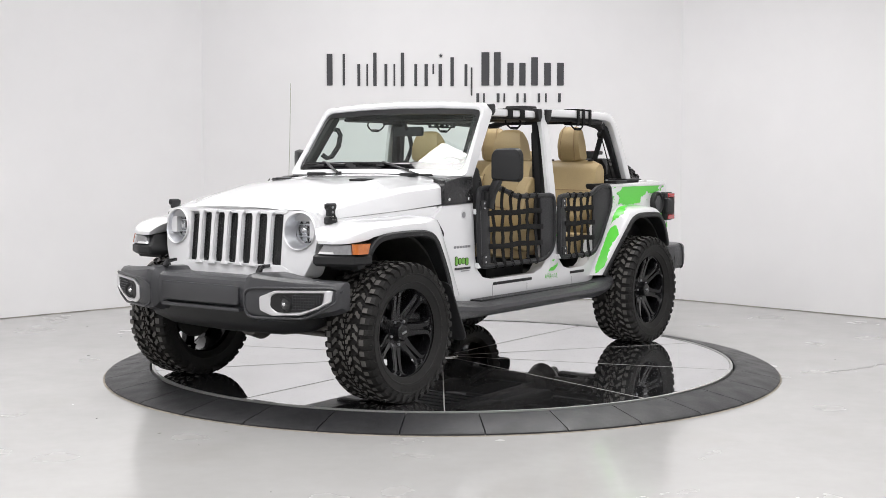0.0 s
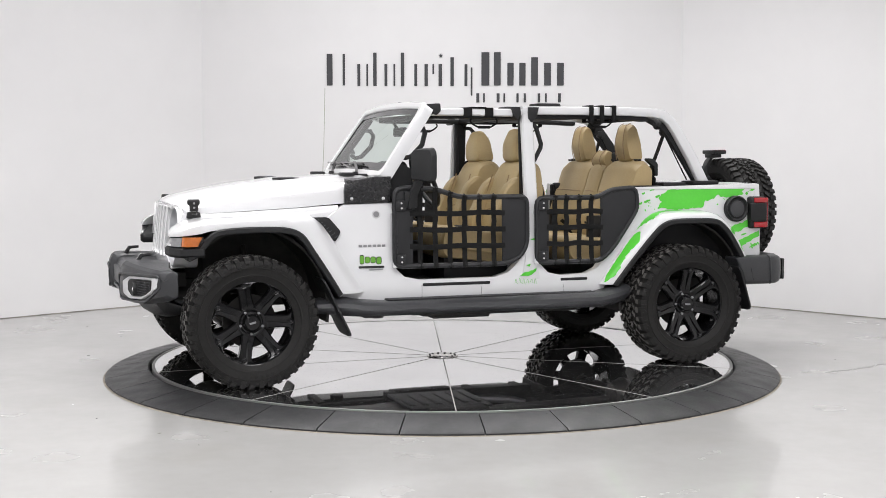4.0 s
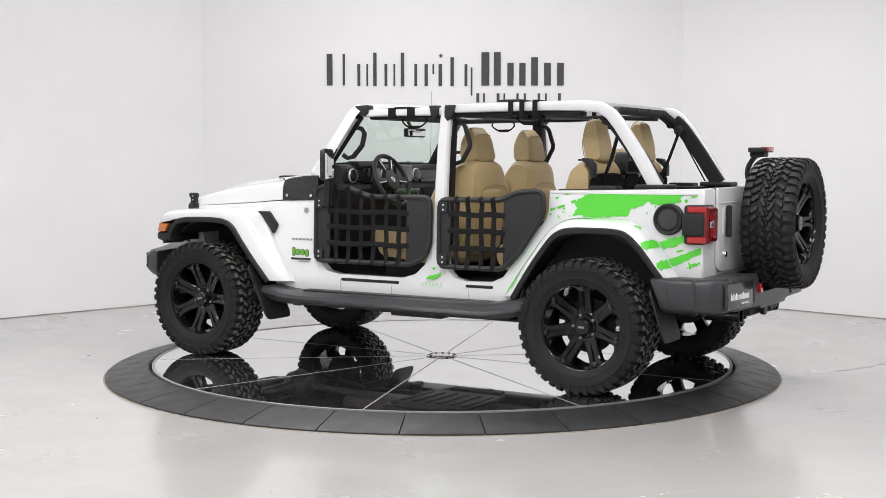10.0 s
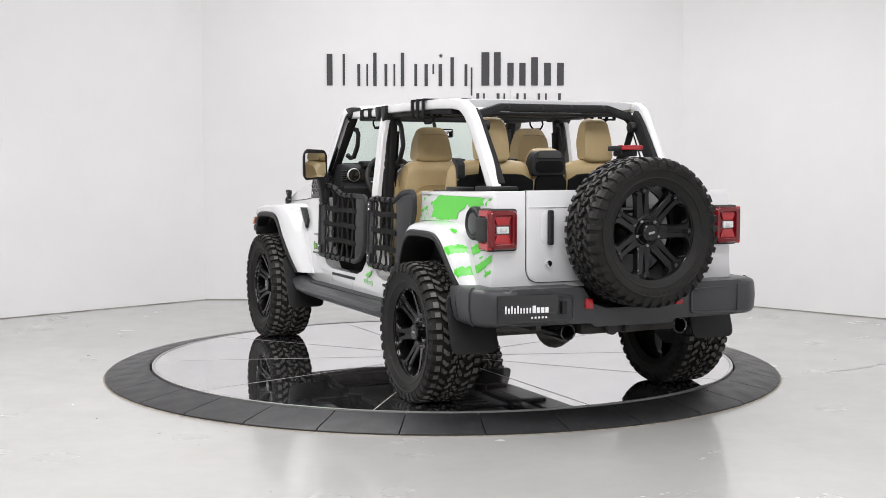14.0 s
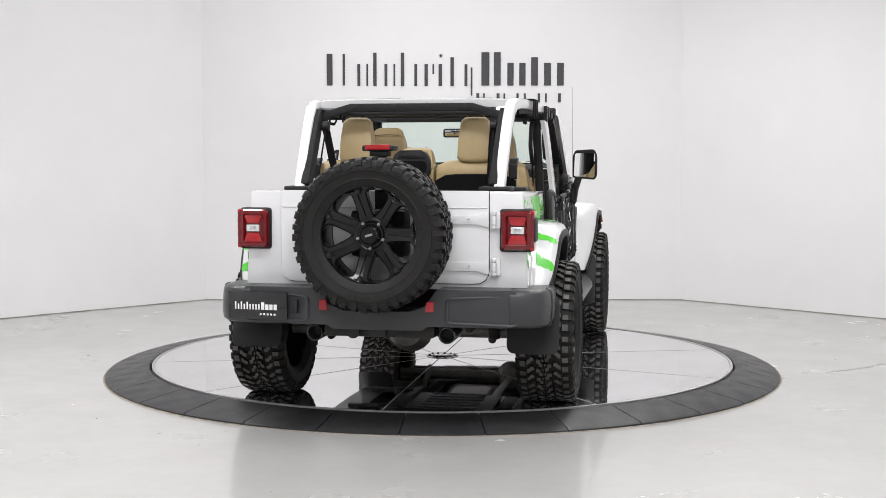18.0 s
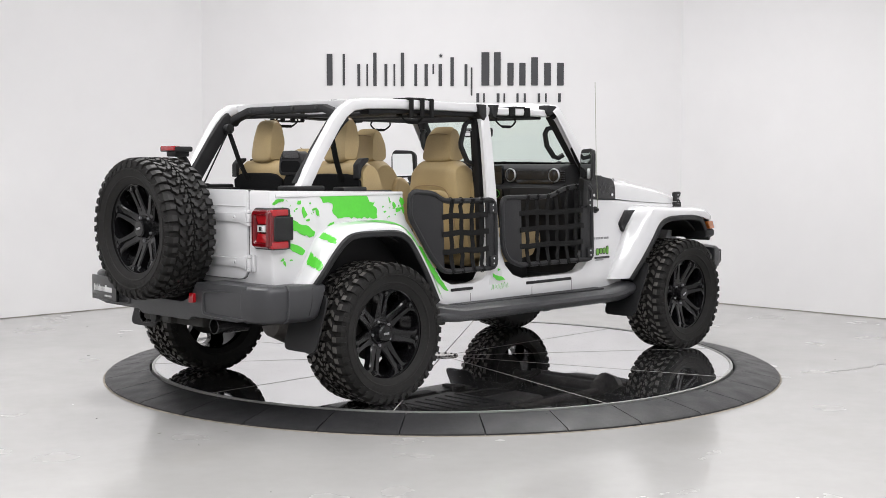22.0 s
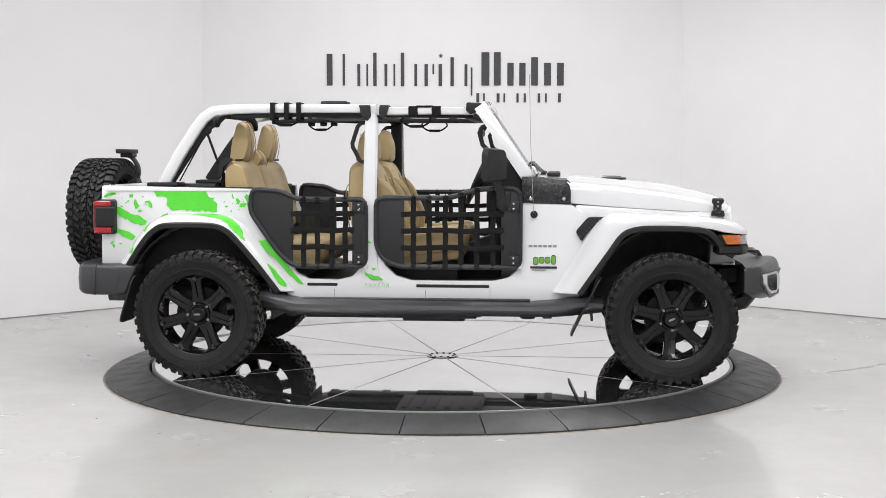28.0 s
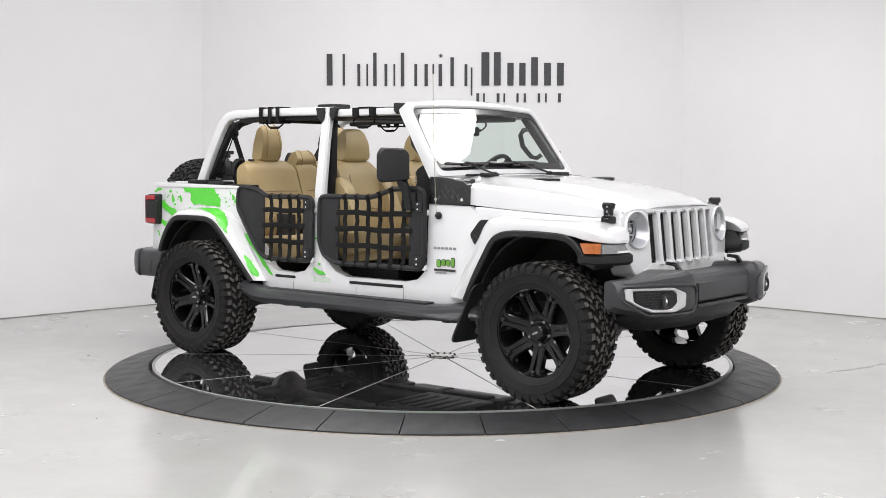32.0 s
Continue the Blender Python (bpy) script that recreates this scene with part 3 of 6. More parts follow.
              ((1.19, 1.053), (1.30, 0.976), 0.93), ((1.105, 1.03), (1.205, 0.935), 0.928), ((1.025, 0.95), (1.128, 0.83), 0.92), ((0.90, 0.745), (1.025, 0.68), 0.895), ((0.782, 0.553), (0.94, 0.553), 0.86)]
REAR_ARCH = [((-0.885, 0.548), (-0.965, 0.548), 0.84), ((-1.02, 0.735), (-1.10, 0.735), 0.875), ((-1.165, 0.92), (-1.235, 0.90), 0.90), ((-1.24, 0.99), (-1.30, 0.957), 0.905), ((-1.34, 1.033), (-1.38, 0.985), 0.91),
             ((-1.52, 1.042), (-1.52, 0.99), 0.91), ((-1.70, 1.035), (-1.70, 0.985), 0.91), ((-1.80, 1.0), (-1.78, 0.95), 0.905), ((-1.89, 0.93), (-1.85, 0.88), 0.90), ((-1.98, 0.79), (-1.93, 0.77), 0.885), ((-2.05, 0.69), (-1.985, 0.69), 0.86)]


SHELF = ((0.0, 0.0), (0.0, 0.5), (0.0, 0.72), (0.08, 0.88), (0.35, 0.97), (0.8, 1.0), (1.0, 0.99))
LEG = ((0.0, 0.20), (0.06, 0.24), (0.18, 0.42), (0.34, 0.66), (0.54, 0.86), (0.8, 0.97), (1.0, 1.0))


def flare_point(stations, u, q, legs, inner):
    """A point of a flare: u runs along the arch, q from 0 at the body to 6 at the lip."""
    def row(i):
        (xo, zo), (xi, zi), y = stations[i]
        k, w, m = legs[i], inner[i], min(int(q), 5)
        f = q - m
        v0, d0 = (SHELF[m][c] + (LEG[m][c] - SHELF[m][c]) * k for c in (0, 1))
        v1, d1 = (SHELF[m + 1][c] + (LEG[m + 1][c] - SHELF[m + 1][c]) * k for c in (0, 1))
        v, d = v0 + (v1 - v0) * f, d0 + (d1 - d0) * f
        drop = 0.012 * (1 - k) * (1 - d)
        return Vector((xo + (xi - xo) * v, w + (y - w) * d, zo + (zi - zo) * v + drop))

    last = len(stations) - 1
    a = min(int(u), last - 1)
    t = u - a
    p0, p1, p2, p3 = row(max(a - 1, 0)), row(a), row(a + 1), row(min(a + 2, last))
    return 0.5 * ((2 * p1) + (p2 - p0) * t + (2 * p0 - 5 * p1 + 4 * p2 - p3) * t * t + (3 * p1 - p0 - 3 * p2 + p3) * t ** 3)


def flare(stations, legs, inner):
    rings = []
    n = (len(stations) - 1) * 5
    for k in range(n + 1):
        u = k / 5
        ring = [flare_point(stations, u, q, legs, inner) for q in (0, 0.5, 1, 1.5, 2, 2.5, 3, 3.5, 4, 5, 6)]
        base = flare_point(stations, u, 0, legs, inner)
        ring += [Vector((ring[-1].x, 0.70, ring[-1].z)), Vector((base.x, max(0.60, base.y - 0.07) if base.x > 1.1 else 0.72, base.z - 0.004))]
        rings.append(ring)
    return loft(rings)


F_LEGS, F_IN = (0, 0, 0, 0, 0, 0.15, 0.5, 0.9, 1, 1), (0.765, 0.715, 0.66, 0.65, 0.69, 0.73, 0.75, 0.765, 0.772, 0.775)
R_LEGS, R_IN = (1, 1, 0.9, 0.75, 0.6, 0.55, 0.6, 0.75, 0.9, 1, 1), (0.775, 0.772, 0.763, 0.758, 0.756, 0.756, 0.756, 0.758, 0.762, 0.77, 0.775)


def trim_strip(stations, w_in, depth=0.034, proud=0.012):
    rings = []
    line = smooth_path([(xi, y, zi) for _, (xi, zi), y in stations], 4)
    stations = [(None, (p.x, p.z), p.y) for p in line]
    n = len(stations)
    for i, (_, (xi, zi), y) in enumerate(stations):
        a, b = stations[max(i - 1, 0)][1], stations[min(i + 1, n - 1)][1]
        d = Vector((b[0] - a[0], 0, b[1] - a[1])).normalized()
        nrm = Vector((-d.z, 0, d.x))
        cx = 1.5 if xi > 0 else -1.5
        if nrm.x * (cx - xi) + nrm.z * (0.4 - zi) < 0:
            nrm = -nrm
        p = Vector((xi, 0, zi))
        rows = ((0.0, w_in), (-0.004, y + proud * 0.3), (0.004, y + proud), (depth * 0.8, y + proud), (depth, y + proud * 0.5), (depth, w_in))
        rings.append([(p.x + nrm.x * k, yy, p.z + nrm.z * k) for k, yy in rows])
    return loft(rings)


flares_f = pair("front_flare", flare(FRONT_ARCH, F_LEGS, F_IN), WHITE, car, "white front wheel-arch flare")
flares_r = pair("rear_flare", flare(REAR_ARCH, R_LEGS, R_IN), WHITE, car, "white rear wheel-arch flare")
FRONT_TRIM = [(None, (1.905, 0.815), 0.895), (None, (1.865, 0.835), 0.908), (None, (1.825, 0.878), 0.915), (None, (1.785, 0.928), 0.920), (None, (1.725, 0.966), 0.926), (None, (1.62, 0.980), 0.929)] + FRONT_ARCH[4:]
pair("flare_trim", trim_strip(FRONT_TRIM, 0.70), PLASTIC, flares_f, "black plastic edge trim")
pair("flare_trim", trim_strip(REAR_ARCH, 0.70), PLASTIC, flares_r, "black plastic edge trim")


def arch_liner(cx, cz, r, y0, y1, a0, a1, n=18):
    rings = []
    for i in range(n + 1):
        a = radians(a0 + (a1 - a0) * i / n)
        c, s = math.cos(a), math.sin(a)
        rings.append([(cx + (rr - 0.05) * c, y, cz + rr * s) for rr, y in ((r, y1), (r, y0), (r + 0.015, y0), (r + 0.015, y1))])
    return loft(rings)


pair("arch_liner", arch_liner(1.50, 0.45, 0.515, 0.42, 0.84, 52, 188), UNDER, flares_f, "black wheel-arch liner")
pair("arch_liner", arch_liner(-1.50, 0.44, 0.525, 0.40, 0.83, -8, 172), UNDER, flares_r, "black wheel-arch liner")
pair("inner_wall", box(0.95, 1.74, 0.40, 0.43, 0.45, 1.0, 0.01), UNDER, flares_f)
pair("inner_wall", box(-2.02, -0.96, 0.42, 0.45, 0.45, 1.0, 0.01), UNDER, flares_r)
pair("liner_rib", prism(rounded([(-1.25, 0.90), (-1.42, 0.955), (-1.68, 0.955), (-1.74, 0.90)], 0.04), "y", 0.58, 0.63, 0.01), PLASTIC, flares_r)

# fenders: the white strips between the hood seam and the flares
def fender():
    rings = []
    for x, y, z1 in ((0.93, 0.73, 1.106), (1.0, 0.722, 1.104), (1.2, 0.70, 1.089), (1.5, 0.672, 1.071), (1.75, 0.644, 1.059), (1.895, 0.630, 1.054)):
        rings.append([(x, y - 0.08, z1), (x, y - 0.006, z1), (x, y, z1 - 0.01), (x, y + 0.008, z1 - 0.05), (x, y + 0.02, 0.95), (x, y - 0.08, 0.95)])
    return loft(rings)


fenders = pair("fender", fender(), WHITE, car, "white front fender")
VENT = rounded([(1.12, 1.032), (1.005, 1.032), (0.925, 0.94), (0.965, 0.872), (1.0, 0.93)], 0.02)
vents = pair("fender_vent", prism(VENT, "y", 0.745, 0.783, 0.006), PLASTIC, fenders, "black honeycomb fender vent")
for s, ob in zip((1, -1), vents):
    for k in range(7):
        x, z = 0.955 + k * 0.021, 0.905 + k * 0.017
        part("vent_slat", bar([(x - 0.012, s * 0.783, z + 0.012), (x + 0.014, s * 0.783, z - 0.006)], 0.004, 0.005, 0.001), GREYPL, ob)

pair("fender_nose", box(1.80, 1.902, 0.612, 0.632, 0.92, 1.06, 0.006), WHITE, fenders)
pair("nose_filler", box(1.80, 1.890, 0.545, 0.605, 1.060, 1.092, 0.008), WHITE, fenders)


# hood
def hood():
    rows = ((0.60, 0.75, 1.125, 1.262, 1.292), (0.75, 0.745, 1.12, 1.258, 1.292), (0.9, 0.735, 1.117, 1.25, 1.288), (1.2, 0.70, 1.092, 1.222, 1.268), (1.5, 0.672, 1.074, 1.185, 1.236), (1.72, 0.646, 1.063, 1.148, 1.192),
            (1.86, 0.634, 1.056, 1.122, 1.158), (1.905, 0.632, 1.062, 1.110, 1.140), (1.932, 0.624, 1.085, 1.106, 1.123), (1.942, 0.61, 1.096, 1.105, 1.114))
    rings = []
    for x, w, zb, zs, zc in rows:
        half = [(w, zb), (w - 0.002, zs - 0.06), (w - 0.010, zs - 0.028), (w - 0.035, zs - 0.008), (w - 0.09, zs + 0.002), (w * 0.66, zs + (zc - zs) * 0.35), (w * 0.58, zc - 0.006), (w * 0.5, zc), (w * 0.2, zc + 0.006)]
        bow = 0.13 * min(1.0, max(0.0, (x - 1.65) / 0.25))
        rings.append([(x - bow * y * y, y, z) for y, z in half] + [(x - bow * y * y, -y, z) for y, z in half[::-1]])
    return loft(rings)


hood_ob = part("hood", hood(), WHITE, car, "white ridged hood")
for s in (1, -1):
    vent = part("hood_vent", prism(rounded([(1.27, s * 0.30), (1.11, s * 0.27), (1.09, s * 0.37), (1.23, s * 0.39)], 0.02), "z", 1.258, 1.277, 0.006), PLASTIC, hood_ob, "black hood vent")
    part("vent_slot", bar([(1.23, s * 0.34, 1.278), (1.13, s * 0.325, 1.279)], 0.025, 0.006, 0.002), LETTER, hood_ob)
    part("hood_latch", prism(rounded([(1.789, 1.144), (1.789, 1.120), (1.799, 1.110), (1.799, 1.075), (1.849, 1.075), (1.849, 1.110), (1.863, 1.120), (1.863, 1.144)], 0.006), "y", s * 0.645 - 0.014, s * 0.645 + 0.014, 0.004), PLASTIC, hood_ob, "black rubber hood catch")
    part("latch_knuckle", moved(disc(0.014, -0.034, 0.034, "x", 14, 0.004), 1.826, s * 0.650, 1.136), PLASTIC, hood_ob)
    part("latch_base", prism(rounded([(1.783, 1.032), (1.870, 1.032), (1.865, 1.072), (1.789, 1.072)], 0.01), "y", s * 0.648 - 0.016, s * 0.648 + 0.016, 0.005), PLASTIC, hood_ob)
    for dz in (1.125, 1.098):
        part("latch_pin", moved(disc(0.007, 0.0, 0.005, "y", 10, 0.001), 1.825, s * 0.6595 - (0.005 if s < 0 else 0.0), dz), LETTER, hood_ob)
    part("latch_hook", tube(smooth_path([(1.812, s * 0.664, 1.085), (1.812, s * 0.67, 1.060), (1.839, s * 0.67, 1.060), (1.839, s * 0.664, 1.085)]), 0.005, 6), GLOSSB, hood_ob)
part("cowl_grille", box(0.585, 0.68, -0.5, 0.5, 1.288, 1.302, 0.004), PLASTIC, hood_ob, "black cowl grille")
for s in (1, -1):
    part("washer_jet", box(0.74, 0.83, s * 0.40 - 0.05, s * 0.40 + 0.05, 1.286, 1.31, 0.01), PLASTIC, hood_ob)

# textured armour plates at the cowl corners
cowls = pair("cowl_guard", lean(prism([(0.585, 1.12), (0.895, 1.114), (0.895, 1.20), (0.885, 1.238), (0.86, 1.258), (0.72, 1.283), (0.585, 1.288)], "y", 0.71, 0.785, 0.006)), PLATE, car, "black tread-plate cowl guard")
pair("guard_top", loft([[(0.60, 0.63, 1.262), (0.60, 0.63, 1.285), (0.60, 0.742, 1.28), (0.60, 0.742, 1.25)], [(0.87, 0.655, 1.25), (0.87, 0.655, 1.274), (0.87, 0.728, 1.262), (0.87, 0.728, 1.24)]]), PLATE, cowls)
rivet = mesh_of("rivet", disc(0.012, 0, 0.008, "y", 12, 0.003), CHROME)
stud = mesh_of("tread_stud", box(-0.014, 0.014, 0, 0.008, -0.004, 0.004, 0.003, 1), PLATE)
for s, ob in zip((1, -1), cowls):
    for x in (0.642, 0.851):
        shared("rivet", rivet, ob, pose(x, s * 0.759, 1.147, 0, 0, 0 if s > 0 else 180))
    for i in range(6):
        for j in range(4):
            shared("tread_stud", stud, ob, pose(0.62 + i * 0.048 + (j % 2) * 0.02, s * (0.7545 - 0.055 * j * 0.04), 1.165 + j * 0.03, 0, 45 if (i + j) % 2 else -45, 0 if s > 0 else 180))

# windshield
def wx(z):
    return 0.63 - (z - 1.33) * 0.69


n_w = Vector((0.823, 0, 0.568))


def on_glass(y, z, off=0.0):
    return Vector((wx(z), y, z)) + n_w * off


def frame_row(w0, z0, w1, z1, r, off, crown=0.0):
    """A closed line on the windshield's plane: half widths and heights at its foot and head, the head slightly arched."""
    row = []
    for y, z in rounded([(-w0, z0), (-w0 * 0.5, z0), (0, z0), (w0 * 0.5, z0), (w0, z0), (w1, z1), (w1 * 0.5, z1), (0, z1), (-w1 * 0.5, z1), (-w1, z1)], [r, 0, 0, 0, r, r, 0, 0, 0, r], 6):
        k = max(0.0, (z - z0) / (z1 - z0)) ** 3
        row.append(on_glass(y, z + crown * k * (1 - (y / w1) ** 2), off - 0.02 * (y / 0.7) ** 2))
    return row


wf = part("windshield_frame", loft([frame_row(0.752, 1.290, 0.702, 1.765, 0.045, -0.05, 0.022), frame_row(0.758, 1.284, 0.702, 1.765, 0.045, 0.012, 0.022), frame_row(0.756, 1.288, 0.690, 1.753, 0.045, 0.028, 0.020),
                                    frame_row(0.722, 1.316, 0.676, 1.732, 0.055, 0.030, 0.012), frame_row(0.714, 1.322, 0.668, 1.724, 0.055, 0.020, 0.012), frame_row(0.714, 1.322, 0.668, 1.724, 0.055, -0.05, 0.012)], True, False), WHITE, car, "white windshield frame")
part("glass", loft([[on_glass(y * (0.718 - (z - 1.32) * 0.12), z, 0.008 - 0.02 * y * y) for y in (-1, -0.75, -0.5, -0.25, 0, 0.25, 0.5, 0.75, 1)] for z in (1.318, 1.41, 1.51, 1.62, 1.735)], False, False), GLASS, wf, "tinted windshield glass").visible_shadow = False
part("glass_border", loft([frame_row(0.716, 1.320, 0.670, 1.726, 0.055, 0.004, 0.012), frame_row(0.716, 1.320, 0.670, 1.726, 0.055, 0.0105, 0.012), frame_row(0.690, 1.374, 0.644, 1.690, 0.045, 0.0110, 0.008), frame_row(0.690, 1.374, 0.644, 1.690, 0.045, 0.004, 0.008)], True, False), GLOSSB, wf, "black glass border")
pair("corner_cap", prism([(0.335, 1.755), (0.225, 1.762), (0.22, 1.71), (0.25, 1.682), (0.32, 1.715)], "y", 0.605, 0.688, 0.012), PLASTIC, (wf, wf), "black corner cap")
pair("pillar_liner", bar([(wx(1.30) - 0.05, 0.69, 1.30), (wx(1.5) - 0.05, 0.66, 1.5), (wx(1.70) - 0.05, 0.63, 1.70)], 0.06, 0.06, 0.012, (0.81, 0, 0.59)), INTERIOR, (wf, wf))
pair("grab_handle", bar([(0.37, 0.63, 1.615), (0.325, 0.605, 1.605), (0.305, 0.60, 1.57), (0.325, 0.60, 1.49), (0.40, 0.60, 1.415), (0.445, 0.605, 1.405), (0.47, 0.63, 1.43)], 0.030, 0.026, 0.006, (0, 1, 0)), PLASTIC, (wf, wf), "black grab handle")
for yp, ya, y0, y1 in ((0.37, 0.06, 0.30, -0.20), (-0.26, -0.47, -0.27, -0.66)):
    part("wiper", joined(bar(smooth_path([(0.715, yp, 1.305), (0.69, yp - 0.06, 1.325), on_glass(ya + 0.04, 1.352, 0.036), on_glass(ya, 1.357, 0.034)]), 0.018, 0.012, 0.003), bar([on_glass(y0, 1.348, 0.026), on_glass(y1, 1.356, 0.026)], 0.012, 0.020, 0.002, (0.81, 0, 0.59)),
                         box(wx(1.35) + 0.02, wx(1.35) + 0.05, ya - 0.035, ya + 0.035, 1.352, 1.366, 0.004), moved(disc(0.02, 0, 0.03, "z", 12, 0.004), 0.715, yp, 1.285)), GLOSSB, wf, "black wiper")
# ---- front end ----
fascia_pts = rounded([(-0.628, 1.00), (-0.618, 1.098), (-0.40, 1.108), (0.40, 1.108), (0.618, 1.098), (0.628, 1.00), (0.60, 0.85), (0.55, 0.715), (-0.55, 0.715), (-0.60, 0.85)], [0.06, 0.09, 0.02, 0.02, 0.09, 0.06, 0.04, 0.05, 0.05, 0.04])
fascia = part("grille_back", prism(fascia_pts, "x", 1.79, 1.905, 0.01), WHITE, car, "white seven-slot grille panel")
SLOT, PITCH, ZT, ZB = 0.086, 0.1130, 1.086, 0.790
FX0, FX1 = 1.90, 1.985
part("grille_header", prism(rounded([(-0.40, ZT), (0.40, ZT), (0.42, 1.107), (-0.42, 1.107)], 0.01), "x", FX0, FX1, 0.008), WHITE, fascia)
part("grille_sill", prism(rounded([(-0.40, ZB), (-0.545, 0.716), (0.545, 0.716), (0.40, ZB)], 0.012), "x", FX0, FX1, 0.008), WHITE, fascia)
for s in (1, -1):
    pts = rounded([(0.381, ZT + 0.012), (0.42, 1.107), (0.616, 1.097), (0.630, 1.00), (0.612, 0.85), (0.545, 0.716), (0.381, ZB - 0.02)], [0.004, 0.004, 0.085, 0.06, 0.04, 0.04, 0.004], 6)
    edge = []
    for i, (a, b) in enumerate(zip(pts, pts[1:] + pts[:1])):
        m = max(1, int((Vector(b) - Vector(a)).length / 0.03))
        edge += [Vector(a).lerp(Vector(b), k / m) for k in range(m)]
    hole = [Vector((0.505, 0.990)) + (p - Vector((0.505, 0.990))).normalized() * 0.1065 for p in edge]
    cheek = loft([[(x, s * p.x, p.y) for p in row] for row, x in ((edge, FX0), (edge, FX1 - 0.014), ([p.lerp(q, 0.05) for p, q in zip(edge, hole)], FX1 - 0.006), (hole, FX1 - 0.006), (hole, FX0))], True, False)
    part("grille_cheek", cheek, WHITE, fascia)
for i in range(-3, 4):
    y = i * PITCH
    part("slot_mesh", prism(rounded([(y - SLOT / 2, ZB), (y + SLOT / 2, ZB), (y + SLOT / 2, ZT), (y - SLOT / 2, ZT)], 0.01), "x", 1.90, 1.949), MESHB, fascia, "black mesh in a slot")
    wires = []
    for c in range(5):
        yc = y - SLOT / 2 + 0.004 + c * 0.017
        wires.append(bar([(1.9525, yc + (0.0045 if k % 2 else -0.0045) * (1 if c % 2 else -1), ZB + 0.004 + k * 0.0105) for k in range(28)], 0.0035, 0.0035, 0, (1, 0, 0)))
        wires += [bar([(1.9525, yc + 0.0045, ZB + 0.004 + k * 0.0105), (1.9525, yc + 0.0125, ZB + 0.004 + k * 0.0105)], 0.003, 0.003, 0) for k in range(c % 2, 28, 2)]
    part("slot_grid", joined(*wires), GLOSSB, fascia)
    frame_pts = [(1.968, y - SLOT / 2, ZB), (1.968, y + SLOT / 2, ZB), (1.968, y + SLOT / 2, ZT), (1.968, y - SLOT / 2, ZT)]
    part("slot_frame", joined(*[bar([frame_pts[k], frame_pts[(k + 1) % 4]], 0.006, 0.014, 0.002, (1, 0, 0)) for k in range(4)]), WHITE, fascia)
    if i < 3:
        yb = y + PITCH / 2
        half = [(0.034, ZT + 0.012), (0.029, ZT + 0.002), (0.0185, ZT - 0.008), (0.0145, ZT - 0.024), (0.0145, ZB + 0.024), (0.0185, ZB + 0.008), (0.029, ZB - 0.002), (0.034, ZB - 0.012)]
        part("grille_bar", prism([(yb + w, z) for w, z in half] + [(yb - w, z) for w, z in half[::-1]], "x", FX0, FX1 + 0.001, 0.008, 3), WHITE, fascia)
lamp_rings = []
for s in (1, -1):
    lamp_at = (1.9185, s * 0.505, 0.990, 0, 0, 0, 0.965)
    hl = part("headlamp", moved(lathe([(0.106, -0.055), (0.110, 0.0), (0.1125, 0.008), (0.1125, 0.016), (0.109, 0.021), (0.1055, 0.016), (0.104, 0.0), (0.102, -0.055)], "x", 48, False), *lamp_at), WHITE, car, "round headlamp with clear glass")
    part("lamp_ring", moved(lathe([(0.1055, 0.012), (0.102, 0.006), (0.090, -0.046), (0.087, -0.050), (0.086, -0.060)], "x", 48, False), *lamp_at), LAMPRING, hl, "satin silver lamp ring")
    lamp_rings += [hl] + list(hl.children)
    glass_at = (1.9005, s * 0.505, 0.990)
    part("lamp_bowl", moved(lathe([(0.0, -0.052), (0.05, -0.050), (0.082, -0.040), (0.084, -0.042), (0.084, -0.060), (0.0, -0.060)], "x", 36), *glass_at), SCREEN, hl)
    part("lamp_halo", moved(lathe([(0.083, -0.036), (0.081, -0.030), (0.074, -0.031), (0.072, -0.040)], "x", 40, False), *glass_at), LAMPIN, hl)
    for dz in (0.034, -0.034):
        w = 0.066
        part("lamp_bridge", box(1.852, 1.866, s * 0.505 - w, s * 0.505 + w, 0.990 + dz - 0.004, 0.990 + dz + 0.004, 0.002), LAMPIN, hl)
    part("lamp_bridge", box(1.849, 1.862, s * 0.505 - 0.005, s * 0.505 + 0.005, 0.924, 1.056, 0.003), GLOSSB, hl)
    for dy in (-0.036, 0.036):
        part("projector", moved(lathe([(0.0, 0.018), (0.012, 0.016), (0.022, 0.009), (0.027, 0.0), (0.029, 0.0), (0.029, -0.015)], "x", 24, False), 1.853, s * 0.505 + dy, 0.990), CHROME, hl)
        for dz in (-0.054, 0.054):
            part("projector", moved(lathe([(0.0, 0.0), (0.013, 0.0), (0.014, 0.008), (0.0, 0.012)], "x", 16), 1.849, s * 0.505 + dy * 0.9, 0.990 + dz), LAMPIN, hl)
    part("lamp_glass", moved(lathe([(0.084, -0.032), (0.07, -0.022), (0.04, -0.015), (0.001, -0.013)], "x", 36, False), *glass_at), LENS, hl, "clear lamp glass").visible_shadow = False

# the grille leans back and bows in plan, and the lamp rings follow it
for ob in [fascia] + list(fascia.children):
    for v in ob.data.vertices:
        if v.co.x > 1.86:
            v.co.x -= (v.co.z - 0.786) * 0.11 + 0.13 * v.co.y ** 2
for ob in lamp_rings:
    for v in ob.data.vertices:
        v.co.x -= (v.co.z - 0.99) * 0.11 + 0.13 * (v.co.y ** 2 - 0.255)

# turn signals at the front of the flares
def wrap(rows):
    """A wrap-round block from plan outlines, each (points, z)."""
    return loft([[(x, y, z) for x, y in rounded(pts, 0.018, 3)] for pts, z in rows])


OUT_LINE = [(2.012, 0.672), (1.998, 0.80), (1.945, 0.915), (1.80, 0.936), (1.80, 0.62)]
